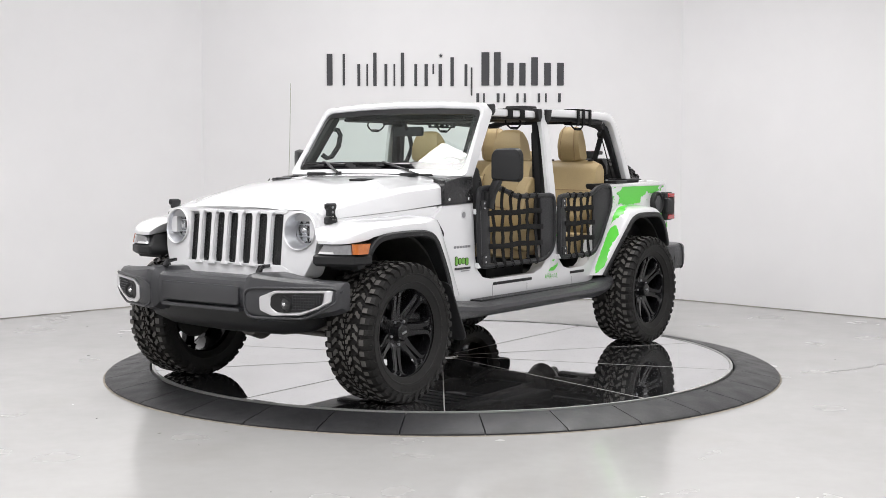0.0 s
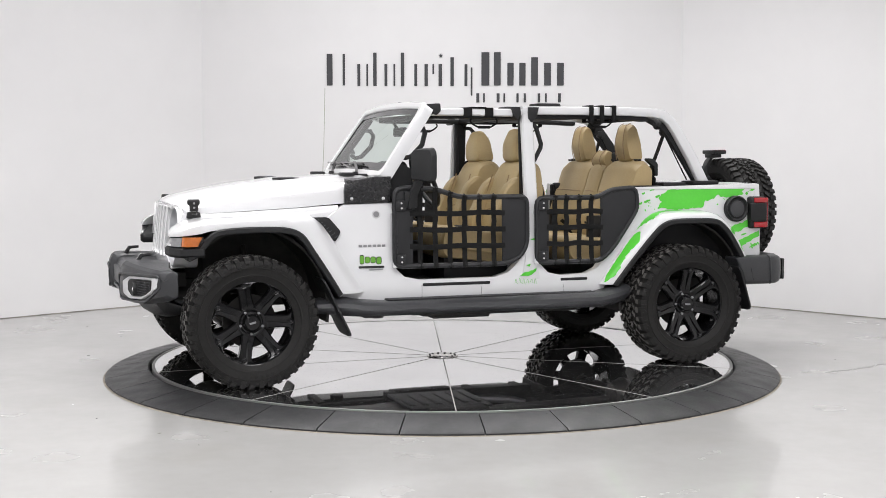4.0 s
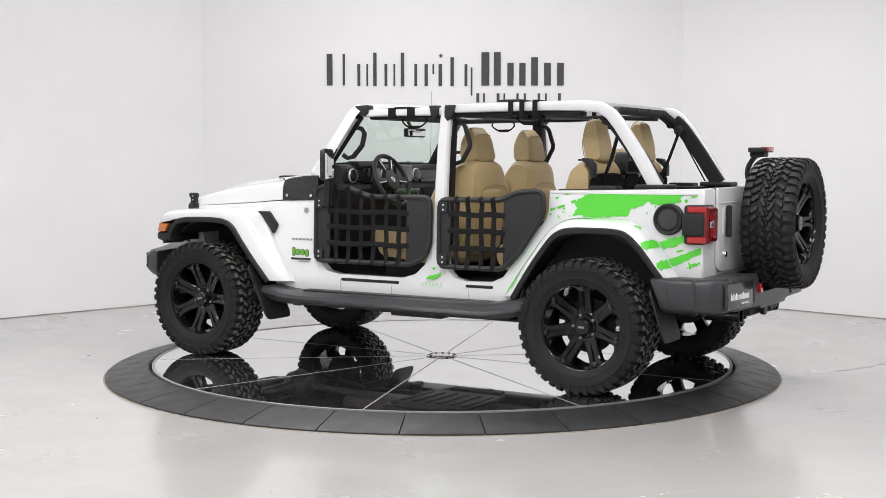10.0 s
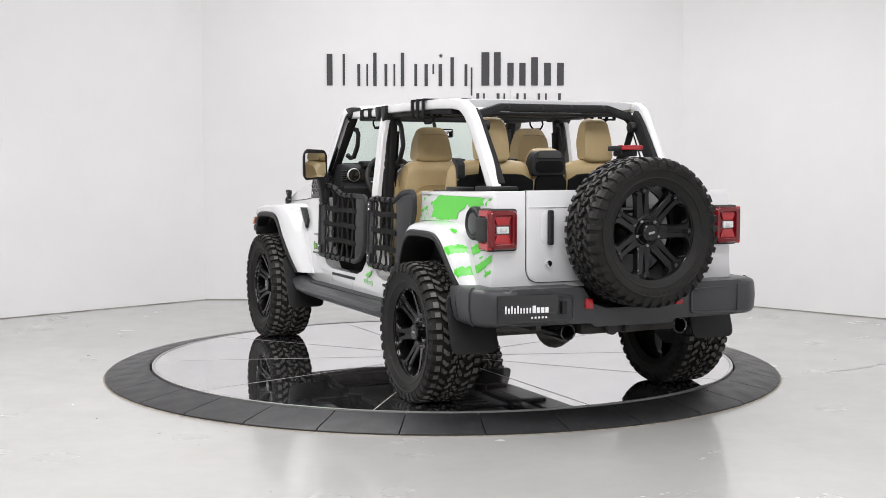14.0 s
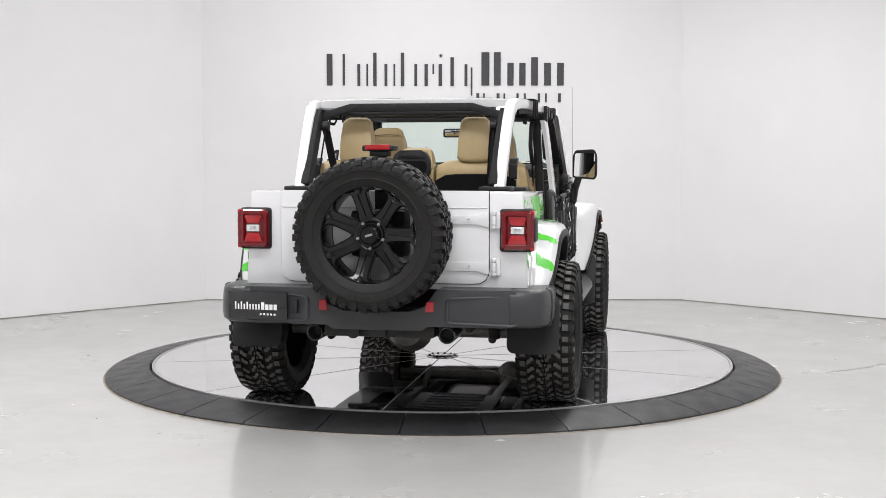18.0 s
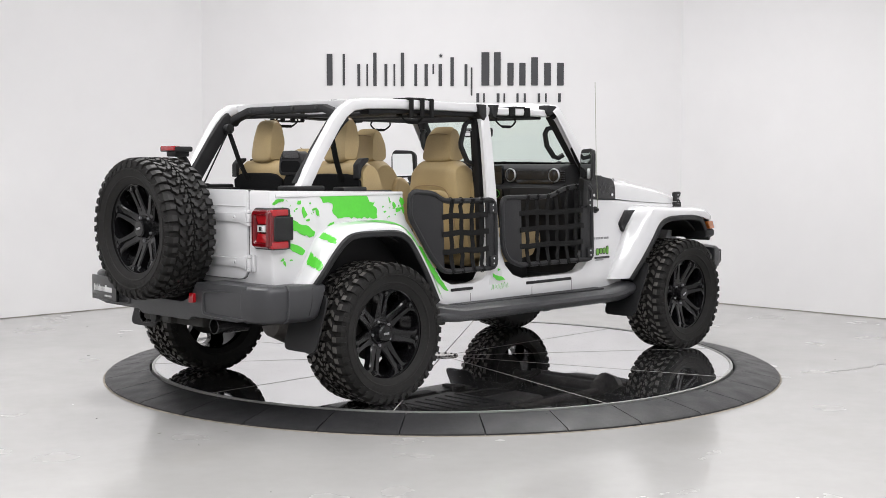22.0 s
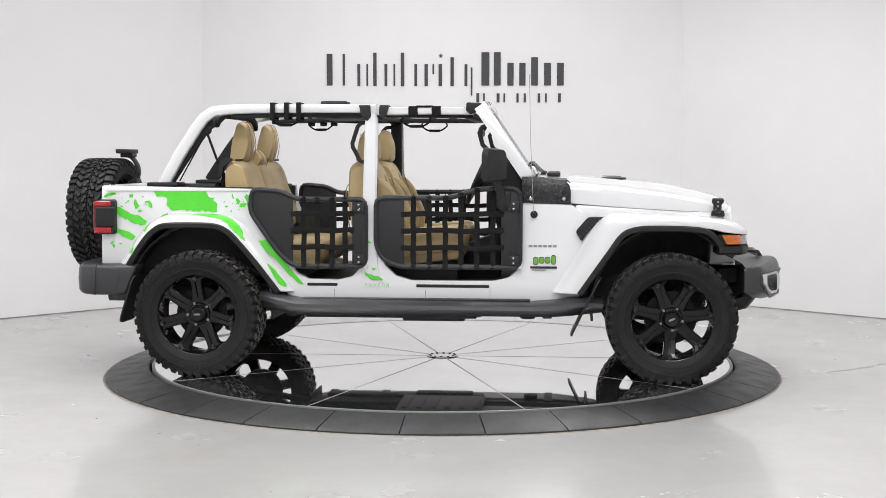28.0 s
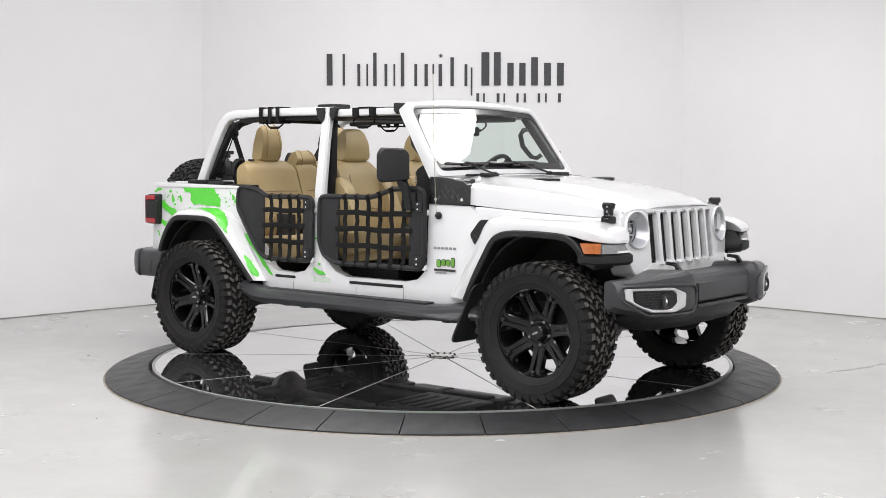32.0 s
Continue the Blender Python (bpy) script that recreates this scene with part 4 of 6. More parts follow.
IN_LINE = [(1.994, 0.680), (1.980, 0.79), (1.932, 0.895), (1.80, 0.915), (1.80, 0.62)]
sig = pair("signal_lamp", wrap(((IN_LINE, 0.806), (OUT_LINE, 0.822), (OUT_LINE, 0.860), (IN_LINE, 0.874), ([(1.955, 0.70), (1.945, 0.775), (1.905, 0.865), (1.80, 0.895), (1.80, 0.65)], 0.932))), PLASTIC, car, "black signal housing on the fender")
pair("front_lens", wrap((([(2.002, 0.695), (1.990, 0.81), (1.945, 0.905), (1.90, 0.87), (1.93, 0.70)], 0.874), ([(1.994, 0.735), (1.978, 0.81), (1.938, 0.896), (1.90, 0.86), (1.92, 0.74)], 0.926))), SIGNALL, sig, "grey front lens")
pair("lens_strip", wrap((([(2.005, 0.70), (1.994, 0.80), (1.958, 0.868), (1.90, 0.86), (1.93, 0.71)], 0.876), ([(2.001, 0.705), (1.990, 0.80), (1.954, 0.866), (1.90, 0.86), (1.93, 0.71)], 0.888))), CLEAR, sig)
pair("lens_hood", wrap((([(2.000, 0.718), (1.984, 0.80), (1.946, 0.880), (1.80, 0.90), (1.80, 0.66)], 0.925), ([(1.992, 0.725), (1.976, 0.79), (1.94, 0.87), (1.80, 0.89), (1.80, 0.66)], 0.934))), PLASTIC, sig)
pair("side_lens", wrap((([(1.944, 0.910), (1.922, 0.932), (1.842, 0.944), (1.86, 0.87), (1.90, 0.86)], 0.875), ([(1.938, 0.898), (1.914, 0.922), (1.812, 0.938), (1.84, 0.85), (1.89, 0.84)], 0.931))), AMBER, sig, "amber side lens")

# front bumper
def bumper_front():
    rings = []
    for y, xf, zt, zb, xr in ((-0.908, 2.015, 0.715, 0.585, 1.965), (-0.902, 2.050, 0.728, 0.568, 1.960), (-0.885, 2.078, 0.733, 0.556, 1.97), (-0.86, 2.100, 0.736, 0.548, 1.975), (-0.78, 2.132, 0.739, 0.532, 1.98), (-0.65, 2.182, 0.746, 0.512, 1.985), (-0.50, 2.240, 0.760, 0.503, 1.96),
                              (-0.42, 2.257, 0.770, 0.50, 1.93), (-0.385, 2.252, 0.764, 0.508, 1.93), (-0.362, 2.222, 0.742, 0.535, 1.93), (-0.335, 2.215, 0.736, 0.545, 1.93), (0.0, 2.225, 0.736, 0.545, 1.93)):
        d = min(0.08, (xf - xr) * 0.8)
        rings.append([(xr, y, zb + 0.01), (xf - d, y, zb), (xf - 0.022, y, zb + 0.022), (xf - 0.004, y, zb + 0.06), (xf, y, zb + 0.10), (xf - 0.006, y, zt - 0.055), (xf - 0.022, y, zt - 0.02), (xf - min(0.045, d), y, zt - 0.004), (xf - d, y, zt), (xr, y, zt - 0.012)])
    rings += [[(x, -y, z) for x, y, z in r] for r in rings[-2::-1]]
    return loft(rings)


bump_f = part("front_bumper", bumper_front(), GREYPL, car, "dark grey plastic front bumper", 22)
part("bumper_centre", prism(rounded([(-0.31, 0.585), (0.31, 0.585), (0.315, 0.690), (-0.315, 0.690)], 0.015), "x", 2.19, 2.229, 0.006), GREYPL, bump_f)
part("centre_rib", prism(rounded([(-0.32, 0.548), (0.32, 0.548), (0.32, 0.566), (-0.32, 0.566)], 0.004), "x", 2.19, 2.229, 0.004), GREYPL, bump_f)


def valance():
    rings = []
    for y, zt, zb, x in ((-0.68, 0.53, 0.48, 2.0), (-0.62, 0.53, 0.43, 2.06), (-0.42, 0.53, 0.40, 2.10), (0.0, 0.55, 0.393, 2.12), (0.42, 0.53, 0.40, 2.10), (0.62, 0.53, 0.43, 2.06), (0.68, 0.53, 0.48, 2.0)):
        rings.append([(1.88, y, zb + 0.015), (x - 0.13, y, zb), (x - 0.05, y, zb + 0.02), (x, y, zb + 0.08), (x + 0.015, y, zt), (1.88, y, zt)])
    return loft(rings)


part("valance", valance(), PLASTIC, bump_f, "dark lower valance", 38)
OUTER = [(0.495, 0.572), (0.495, 0.646), (0.580, 0.682), (0.882, 0.689), (0.879, 0.628), (0.814, 0.587), (0.715, 0.549), (0.562, 0.542)]
INNER = [(0.556, 0.592), (0.556, 0.646), (0.585, 0.665), (0.843, 0.673), (0.832, 0.612), (0.776, 0.586), (0.712, 0.568), (0.590, 0.562)]
POCKET = [(0.389, 0.575), (0.389, 0.662), (0.430, 0.690), (0.55, 0.696), (0.893, 0.702), (0.893, 0.618), (0.80, 0.560), (0.73, 0.530), (0.440, 0.530), (0.400, 0.550)]
for s in (1, -1):
    def on_face(y, z, off):
        xf = np.interp(y, [0.385, 0.42, 0.50, 0.65, 0.78, 0.86, 0.885, 0.902], [2.252, 2.257, 2.24, 2.182, 2.132, 2.100, 2.078, 2.05])
        return (xf + off - max(0.0, 0.60 - z) * 0.12, s * y, z)

    rim_line = [on_face(y, z, 0.001) for y, z in rounded(POCKET, 0.02, 3)]
    part("bezel_lip", tube(rim_line, 0.007, 6, True), GREYPL, bump_f)
    out, inn = rounded(OUTER, 0.012, 3), rounded(INNER, 0.012, 3)
    ring_rows = ((out, -0.01), (out, 0.004), ([tuple(Vector(a).lerp(Vector(b), 0.25)) for a, b in zip(out, inn)], 0.009), ([tuple(Vector(a).lerp(Vector(b), 0.75)) for a, b in zip(out, inn)], 0.006), (inn, -0.002), (inn, -0.01))
    part("fog_bezel", loft([[on_face(y, z, o) for y, z in row] for row, o in ring_rows], True, False), SATIN, bump_f, "satin silver fog-lamp surround")
    bm = bmesh.new()
    bm.faces.new([bm.verts.new(on_face(y, z, 0.002)) for y, z in inn])
    bmesh.ops.solidify(bm, geom=bm.faces, thickness=0.004)
    part("fog_insert", bm, MESHB, bump_f, "black mesh insert")
    for k in range(6):
        z = 0.582 + k * 0.015
        part("insert_slat", bar([on_face(0.675, z, 0.006), on_face(0.73, z, 0.006), on_face(0.770 + 0.012 * k, z, 0.006)], 0.003, 0.004, 0), GREYPL, bump_f)
    for k in range(11):
        y = 0.678 + k * 0.0145
        part("insert_wire", bar([on_face(y, 0.572 + max(0.0, y - 0.70) * 0.35, 0.005), on_face(y, 0.664, 0.005)], 0.003, 0.003, 0, (1, 0, 0)), GREYPL, bump_f)
    fx, fy, _ = on_face(0.634, 0.606, 0.0)
    part("fog_lamp", moved(lathe([(0.0, -0.02), (0.044, -0.02), (0.044, 0.012), (0.036, 0.012), (0.031, 0.0), (0.0, 0.002)], "x", 28), fx, fy, 0.608), PLASTIC, bump_f)
    part("fog_lens", moved(lathe([(0.0, 0.012), (0.02, 0.011), (0.031, 0.006), (0.032, 0.0), (0.0, 0.0)], "x", 24), fx, fy, 0.608), SCREEN, bump_f, "round fog lens")
    part("fog_core", moved(lathe([(0.0, 0.016), (0.010, 0.014), (0.014, 0.008), (0.0, 0.006)], "x", 14), fx, fy, 0.608), CHROME, bump_f)
    part("tow_hook", prism(rounded([(2.055, 0.808), (2.125, 0.804), (2.152, 0.765), (2.128, 0.752), (2.112, 0.784), (2.055, 0.790)], 0.006), "y", s * 0.385 - 0.013, s * 0.385 + 0.013, 0.004), GLOSSB, bump_f, "black tow hook")
    part("bumper_bracket", box(1.86, 2.02, s * 0.50 - 0.03, s * 0.50 + 0.03, 0.60, 0.69, 0.01), UNDER, bump_f)

# antenna on the right cowl
ant = part("antenna_base", moved(lathe([(0.0, 0.0), (0.024, 0.0), (0.022, -0.012), (0.012, -0.018), (0.010, -0.03), (0.0, -0.03)], "y", 20), 0.663, -0.757, 1.046), PLASTIC, car, "black antenna base")
part("antenna_whip", tube([(0.663, -0.78, 1.04), (0.659, -0.782, 1.10), (0.640, -0.78, 1.50), (0.630, -0.775, 1.93)], 0.0019, 6), WHIP, ant, "thin whip antenna")

# badges: plain shapes and bars in their colours
for s, side in zip((1, -1), sides):
    if s > 0:
        part("round_badge", moved(disc(0.028, 0, 0.004, "y", 24, 0.001), 0.687, 0.7535, 1.046), SILVER, side)
        part("badge_face", moved(disc(0.019, 0, 0.005, "y", 20), 0.687, 0.7538, 1.046), LETTER, side)
    y = s * 0.7745
    d = 0.004 * s

    def plaque(x0, x1, z0, z1, mat, name="badge_bar", y=y, d=d, side=side):
        yy = y - s * 0.055 * max(0, (z0 + z1) / 2 - 0.70)
        part(name, box(x0, x1, min(yy, yy + d), max(yy, yy + d), z0, z1, 0.0012, 1), mat, side)

    for k in range(6):
        plaque(0.63 + k * 0.031, 0.652 + k * 0.031, 0.838, 0.853, LETTER)
    for k0, w, h, z in ((0.800, 0.024, 0.052, 0.733), (0.766, 0.030, 0.036, 0.738), (0.728, 0.030, 0.036, 0.738), (0.690, 0.030, 0.042, 0.730)):
        zc = z + h / 2
        pts = rounded([(k0 - w, z), (k0, z), (k0, z + h), (k0 - w, z + h)], 0.012)
        for grow, thick, mat in ((1.18, 0.003, GLOSSB), (1.0, 0.0045, LETTERG)):
            ring = [(k0 - w / 2 + (x - k0 + w / 2) * grow, zc + (q - zc) * grow) for x, q in pts]
            part("badge_bar", prism(ring, "y", min(y, y + s * thick) - s * 0.055 * (zc - 0.70), max(y, y + s * thick) - s * 0.055 * (zc - 0.70)), mat, side)
    plaque(0.64, 0.81, 0.703, 0.717, GLOSSB)
    plaque(0.65, 0.74, 0.690, 0.697, LETTER)

# ---- steps, underbody ----
def side_step():
    rings = []
    for x, zt, zb, out in ((1.14, 0.475, 0.455, 0.80), (1.10, 0.512, 0.43, 0.86), (1.0, 0.526, 0.42, 0.88), (0.90, 0.526, 0.41, 0.90), (0.80, 0.508, 0.405, 0.925), (0.66, 0.497, 0.405, 0.935), (0.0, 0.50, 0.405, 0.935),
                           (-0.84, 0.505, 0.405, 0.935), (-0.96, 0.528, 0.415, 0.91), (-1.06, 0.548, 0.435, 0.88), (-1.115, 0.54, 0.46, 0.83)):
        h = zt - zb
        rings.append([(x, 0.69, zb + h * 0.1), (x, 0.69, zt), (x, out - 0.07, zt), (x, out - 0.03, zt - h * 0.10), (x, out - 0.006, zt - h * 0.28), (x, out, zt - h * 0.5), (x, out - 0.012, zt - h * 0.72), (x, out - 0.06, zb)])
    return loft(rings)


steps = pair("side_step", side_step(), GREYPL, car, "dark grey plastic side step")
pair("tread_pad", box(-0.82, 0.64, 0.775, 0.862, 0.496, 0.506, 0.003), PLASTIC, steps, "ribbed tread pad")
for k in range(5):
    pair("tread_rib", box(-0.82, 0.64, 0.785 + k * 0.016, 0.791 + k * 0.016, 0.503, 0.509, 0.001, 1), GREYPL, steps)
chassis = part("chassis", joined(*[bar(smooth_path([(2.0, s * 0.42, 0.58), (1.2, s * 0.42, 0.58), (0.9, s * 0.44, 0.46), (-0.9, s * 0.44, 0.46), (-1.2, s * 0.42, 0.60), (-2.15, s * 0.42, 0.60)], 4), 0.07, 0.12, 0.01) for s in (1, -1)],
                                 *[box(x - 0.05, x + 0.05, -0.45, 0.45, 0.44, 0.52, 0.01) for x in (0.75, 0.05, -0.85)], box(-1.35, -1.25, -0.42, 0.42, 0.55, 0.63), box(1.9, 2.0, -0.45, 0.45, 0.52, 0.64)), UNDER, car, "black ladder chassis")
part("floor_pan", joined(box(-1.0, 0.75, -0.70, 0.70, 0.50, 0.555, 0.01), box(-2.12, -0.95, -0.70, 0.70, 0.63, 0.69, 0.01), box(-1.0, -0.94, -0.7, 0.7, 0.5, 0.69)), UNDER, chassis)
part("firewall", box(0.62, 0.70, -0.70, 0.70, 0.50, 1.26, 0.01), UNDER, chassis)
part("engine_block", joined(box(0.85, 1.7, -0.30, 0.30, 0.50, 1.02, 0.04), box(1.70, 1.86, -0.42, 0.42, 0.55, 1.0, 0.02)), UNDER, chassis)
part("gearbox", joined(box(0.10, 0.85, -0.16, 0.14, 0.36, 0.55, 0.04), box(-0.25, 0.12, -0.24, 0.14, 0.34, 0.53, 0.04)), CASTM, chassis)
part("skid_plate", joined(box(-0.30, 0.30, -0.30, 0.30, 0.325, 0.345, 0.008), *[box(-0.26 + k * 0.1, -0.22 + k * 0.1, -0.2, 0.2, 0.318, 0.328, 0.003) for k in range(6)]), PLASTIC, chassis)
pair("frame_skid", joined(box(-0.88, 0.28, 0.36, 0.46, 0.335, 0.42, 0.012), box(-0.22, 0.20, 0.34, 0.45, 0.315, 0.35, 0.014)), UNDER, (chassis, chassis))
pair("body_mount", moved(disc(0.05, -0.04, 0.04, "z", 14, 0.008), 0.62, 0.52, 0.39), UNDER, (chassis, chassis))
for x in (0.75, 0.1, -0.5, -0.9):
    pair("step_bracket", box(x - 0.03, x + 0.03, 0.45, 0.80, 0.385, 0.415, 0.006), UNDER, (chassis, chassis))
part("fuel_tank", box(-1.0, -0.25, 0.16, 0.42, 0.36, 0.52, 0.04, 3), UNDER, chassis)
part("muffler", moved(disc(0.10, -0.30, 0.30, "y", 24, 0.02), -1.95, 0.0, 0.56), UNDER, chassis)
part("driveshaft", joined(tube([(-0.25, -0.02, 0.44), (-1.35, 0.0, 0.42)], 0.035, 12), tube([(0.1, -0.18, 0.42), (1.40, -0.22, 0.40)], 0.028, 12)), CASTM, chassis)
part("exhaust_run", tube(smooth_path([(0.8, -0.25, 0.46), (0.2, -0.33, 0.42), (-0.6, -0.30, 0.42), (-1.1, -0.28, 0.55), (-1.8, -0.20, 0.56)]), 0.03, 10), LETTER, chassis)
axle = part("front_axle", joined(tube([(1.521, -0.72, 0.395), (1.521, 0.72, 0.395)], 0.042, 14), moved(lathe([(0.0, -0.12), (0.08, -0.10), (0.125, 0.0), (0.09, 0.10), (0.0, 0.13)], "x", 20), 1.521, -0.22, 0.395)), CASTM, chassis)
part("rear_axle", joined(tube([(-1.487, -0.72, 0.395), (-1.487, 0.72, 0.395)], 0.045, 14), moved(lathe([(0.0, -0.13), (0.09, -0.11), (0.14, 0.0), (0.10, 0.10), (0.0, 0.14)], "x", 20), -1.487, 0.0, 0.395)), CASTM, chassis)
part("tie_rod", joined(tube([(1.66, -0.66, 0.37), (1.66, 0.66, 0.37)], 0.016, 8), tube([(1.60, -0.60, 0.44), (1.62, 0.55, 0.48)], 0.016, 8)), CASTM, chassis)
for x, y in ((1.521, 0.50), (-1.487, 0.52)):
    coil = [(x + 0.055 * math.cos(a * 0.6), y + 0.055 * math.sin(a * 0.6), 0.44 + 0.30 * a / 60) for a in range(61)]
    pair("coil_spring", tube(coil, 0.009, 6), UNDER, (chassis, chassis))
    sx = x - 0.12
    pair("damper", joined(tube([(sx, y, 0.36), (sx + 0.05, y - 0.03, 0.62)], 0.032, 10), tube([(sx + 0.05, y - 0.03, 0.6), (sx + 0.09, y - 0.05, 0.85)], 0.018, 8)), UNDER, (chassis, chassis))
    pair("control_arm", tube([(x, y - 0.03, 0.34), (x + (-0.7 if x > 0 else 0.7), y - 0.08, 0.46)], 0.025, 8), UNDER, (chassis, chassis))
def mud_flap(y0, y1, z0, z1, x0, slope):
    """A thin rubber sheet with rounded corners that trails back towards its lower edge."""
    bm = prism(rounded([(y0, z0), (y1, z0), (y1, z1), (y0, z1)], 0.05), "x", x0, x0 + 0.014, 0.003)
    for v in bm.verts:
        v.co.x -= (z1 - v.co.z) * slope + 1.1 * max(0.0, v.co.y - y1 + 0.09) ** 2
    return bm


flap_f = mud_flap(0.66, 0.935, 0.287, 0.66, 1.08, 0.489)
pair("mud_flap", flap_f, PLASTIC, (chassis, chassis), "black mud flap")
flap_r = mud_flap(0.64, 0.925, 0.34, 0.65, -1.905, 0.315)
pair("mud_flap", flap_r, PLASTIC, (chassis, chassis), "black mud flap")

# ---- rear bumper ----
BR = [(0.74, 0.70), (0.74, 0.545), (0.68, 0.522), (0.27, 0.522), (0.24, 0.50), (-0.24, 0.50), (-0.27, 0.522), (-0.68, 0.522), (-0.74, 0.545), (-0.74, 0.70), (-0.725, 0.718), (-0.32, 0.718), (-0.26, 0.63), (-0.18, 0.60), (0.18, 0.60),
      (0.26, 0.63), (0.32, 0.718), (0.725, 0.718)]


def bumper_end():
    """The moulded end that turns round the corner to the wheel arch."""
    rows = []
    for z, k, front in ((0.518, 0.030, -1.985), (0.528, 0.012, -1.968), (0.548, 0.0, -1.955), (0.62, -0.004, -1.93), (0.685, 0.0, -1.902), (0.703, 0.006, -1.895), (0.713, 0.018, -1.90), (0.718, 0.034, -1.91)):
        rows.append(([(-2.330 + k, 0.70), (-2.316 + k, 0.80 - k * 0.5), (-2.278 + k * 0.8, 0.866 - k * 0.8), (-2.20, 0.898 - k), (-2.05, 0.905 - k), (front, 0.900 - k), (front, 0.74), (-2.12, 0.70)], z))
    return loft([[(x, y, z) for x, y in rounded(pts, [0.004, 0.03, 0.04, 0.03, 0.02, 0.02, 0.01, 0.01], 4)] for pts, z in rows])


def bumper_rear():
    bm = prism(rounded(BR, 0.012, 2), "x", -2.35, -2.10, 0.018, 3)
    for v in bm.verts:
        if abs(v.co.y) > 0.60 and v.co.x < -2.2:
            v.co.x += (abs(v.co.y) - 0.60) * 0.22
    return bm


bump_r = part("rear_bumper", bumper_rear(), GREYPL, car, "dark grey plastic rear bumper", 20)
pair("bumper_end", bumper_end(), GREYPL, (bump_r, bump_r))
pair("end_bead", tube(smooth_path([(-2.16, 0.870, 0.716), (-2.165, 0.897, 0.700), (-2.168, 0.906, 0.62), (-2.175, 0.900, 0.54), (-2.178, 0.88, 0.522)]), 0.007, 8), GREYPL, (bump_r, bump_r))
pair("end_seam", tube([(-2.00, 0.898, 0.700), (-2.01, 0.908, 0.62), (-2.03, 0.905, 0.55)], 0.0025, 6), BOLTM, (bump_r, bump_r))
for s in (1, -1):
    pad_pts = rounded([(s * 0.375, 0.545), (s * 0.72, 0.532), (s * 0.79, 0.582), (s * 0.79, 0.688), (s * 0.375, 0.672)], 0.025)
    lip = tube([(-2.345 + max(0.0, abs(y) - 0.60) * 0.22, y, z) for y, z in pad_pts], 0.008, 8, True, 1.0, (1, 0, 0))
    part("bumper_lip", lip, GREYPL, bump_r)
    refl = part("reflector", prism(rounded([(s * 0.262, 0.600), (s * 0.308, 0.602), (s * 0.308, 0.655), (s * 0.270, 0.655)], 0.006), "x", -2.366, -2.34, 0.004), REDDEEP, bump_r, "red reflector")
    part("tailpipe", moved(joined(lathe([(0.046, -0.22), (0.046, 0.0), (0.041, 0.003), (0.037, 0.0), (0.036, -0.18)], "x", 28, False)).copy(), -2.265, s * 0.36, 0.468, 0, 0, 180), GLOSSB, bump_r, "black exhaust tip")
    # black disc set in the pipe as its inner shade
    part("pipe_plug", moved(disc(0.04, 0, 0.01, "x", 20), -2.15, s * 0.36, 0.468), BOLTM, bump_r)
part("tow_receiver", joined(box(-2.34, -2.0, -0.045, 0.045, 0.46, 0.535, 0.006), box(-2.30, -2.15, -0.30, 0.30, 0.455, 0.515, 0.012)), UNDER, bump_r)
# black block on the solid face: the opening's shade as colour
part("receiver_hole", box(-2.343, -2.33, -0.028, 0.028, 0.476, 0.520), BOLTM, bump_r)
part("socket", moved(disc(0.035, 0, 0.03, "x", 18, 0.005), -2.345, 0.13, 0.485), PLASTIC, bump_r)
plate = part("number_plate", prism(rounded([(0.48, 0.542), (0.82, 0.542), (0.82, 0.690), (0.48, 0.690)], 0.008), "x", -2.374, -2.355, 0.002), GLOSSB, bump_r, "black dealer plate with white bars")
for k in range(9):
    part("plate_bar", box(-2.377, -2.372, 0.78 - k * 0.017 - 0.008, 0.78 - k * 0.017, 0.595, 0.635 if k in (0, 2, 4) else 0.624, 0.0005, 1), LETTERW, plate)
for k in range(4):
    part("plate_bar", box(-2.377, -2.372, 0.627 - k * 0.024 - 0.018, 0.627 - k * 0.024, 0.595, 0.634 if k == 0 else 0.624, 0.0005, 1), LETTERW, plate)
for k in range(5):
    part("plate_bar", box(-2.377, -2.372, 0.635 - k * 0.02 - 0.010, 0.635 - k * 0.02, 0.566, 0.576, 0.0005, 1), LETTERW, plate)
part("plate_lamp", box(-2.368, -2.34, 0.425, 0.455, 0.58, 0.65, 0.006), PLASTIC, bump_r)
turned = Matrix.Translation((-2.355, 0.48, 0)) @ pose(0, 0, 0, 0, 0, -6) @ Matrix.Translation((2.355, -0.48, 0))
for ob in [plate] + list(plate.children):
    ob.data.transform(turned)

# third brake lamp on its arm over the spare wheel
arm = part("brake_lamp_arm", joined(bar(smooth_path([(-2.275, 0.0, 1.425), (-2.215, 0.0, 1.405), (-2.176, 0.0, 1.335), (-2.186, 0.0, 1.262), (-2.25, 0.0, 1.225)]), 0.06, 0.02, 0.006, (0.7, 0, 0.7)), box(-2.29, -2.20, -0.05, 0.05, 1.41, 1.442, 0.008),
                                    bar([(-2.185, 0.0, 1.27), (-2.18, 0.0, 1.12)], 0.09, 0.02, 0.005, (1, 0, 0))), PLASTIC, car, "black brake-lamp arm")
part("brake_lamp", box(-2.31, -2.20, -0.085, 0.085, 1.438, 1.468, 0.008), PLASTIC, arm)
part("brake_lens", box(-2.317, -2.275, -0.066, 0.066, 1.444, 1.471, 0.004), REDDEEP, arm, "red lens")
part("spare_carrier", joined(box(-2.32, -2.17, -0.15, 0.15, 0.88, 1.13, 0.03), moved(disc(0.10, -2.42, -2.25, "x", 24, 0.01), 0, 0, 1.007)), UNDER, car, "black spare-wheel carrier")

# ---- wheels ----
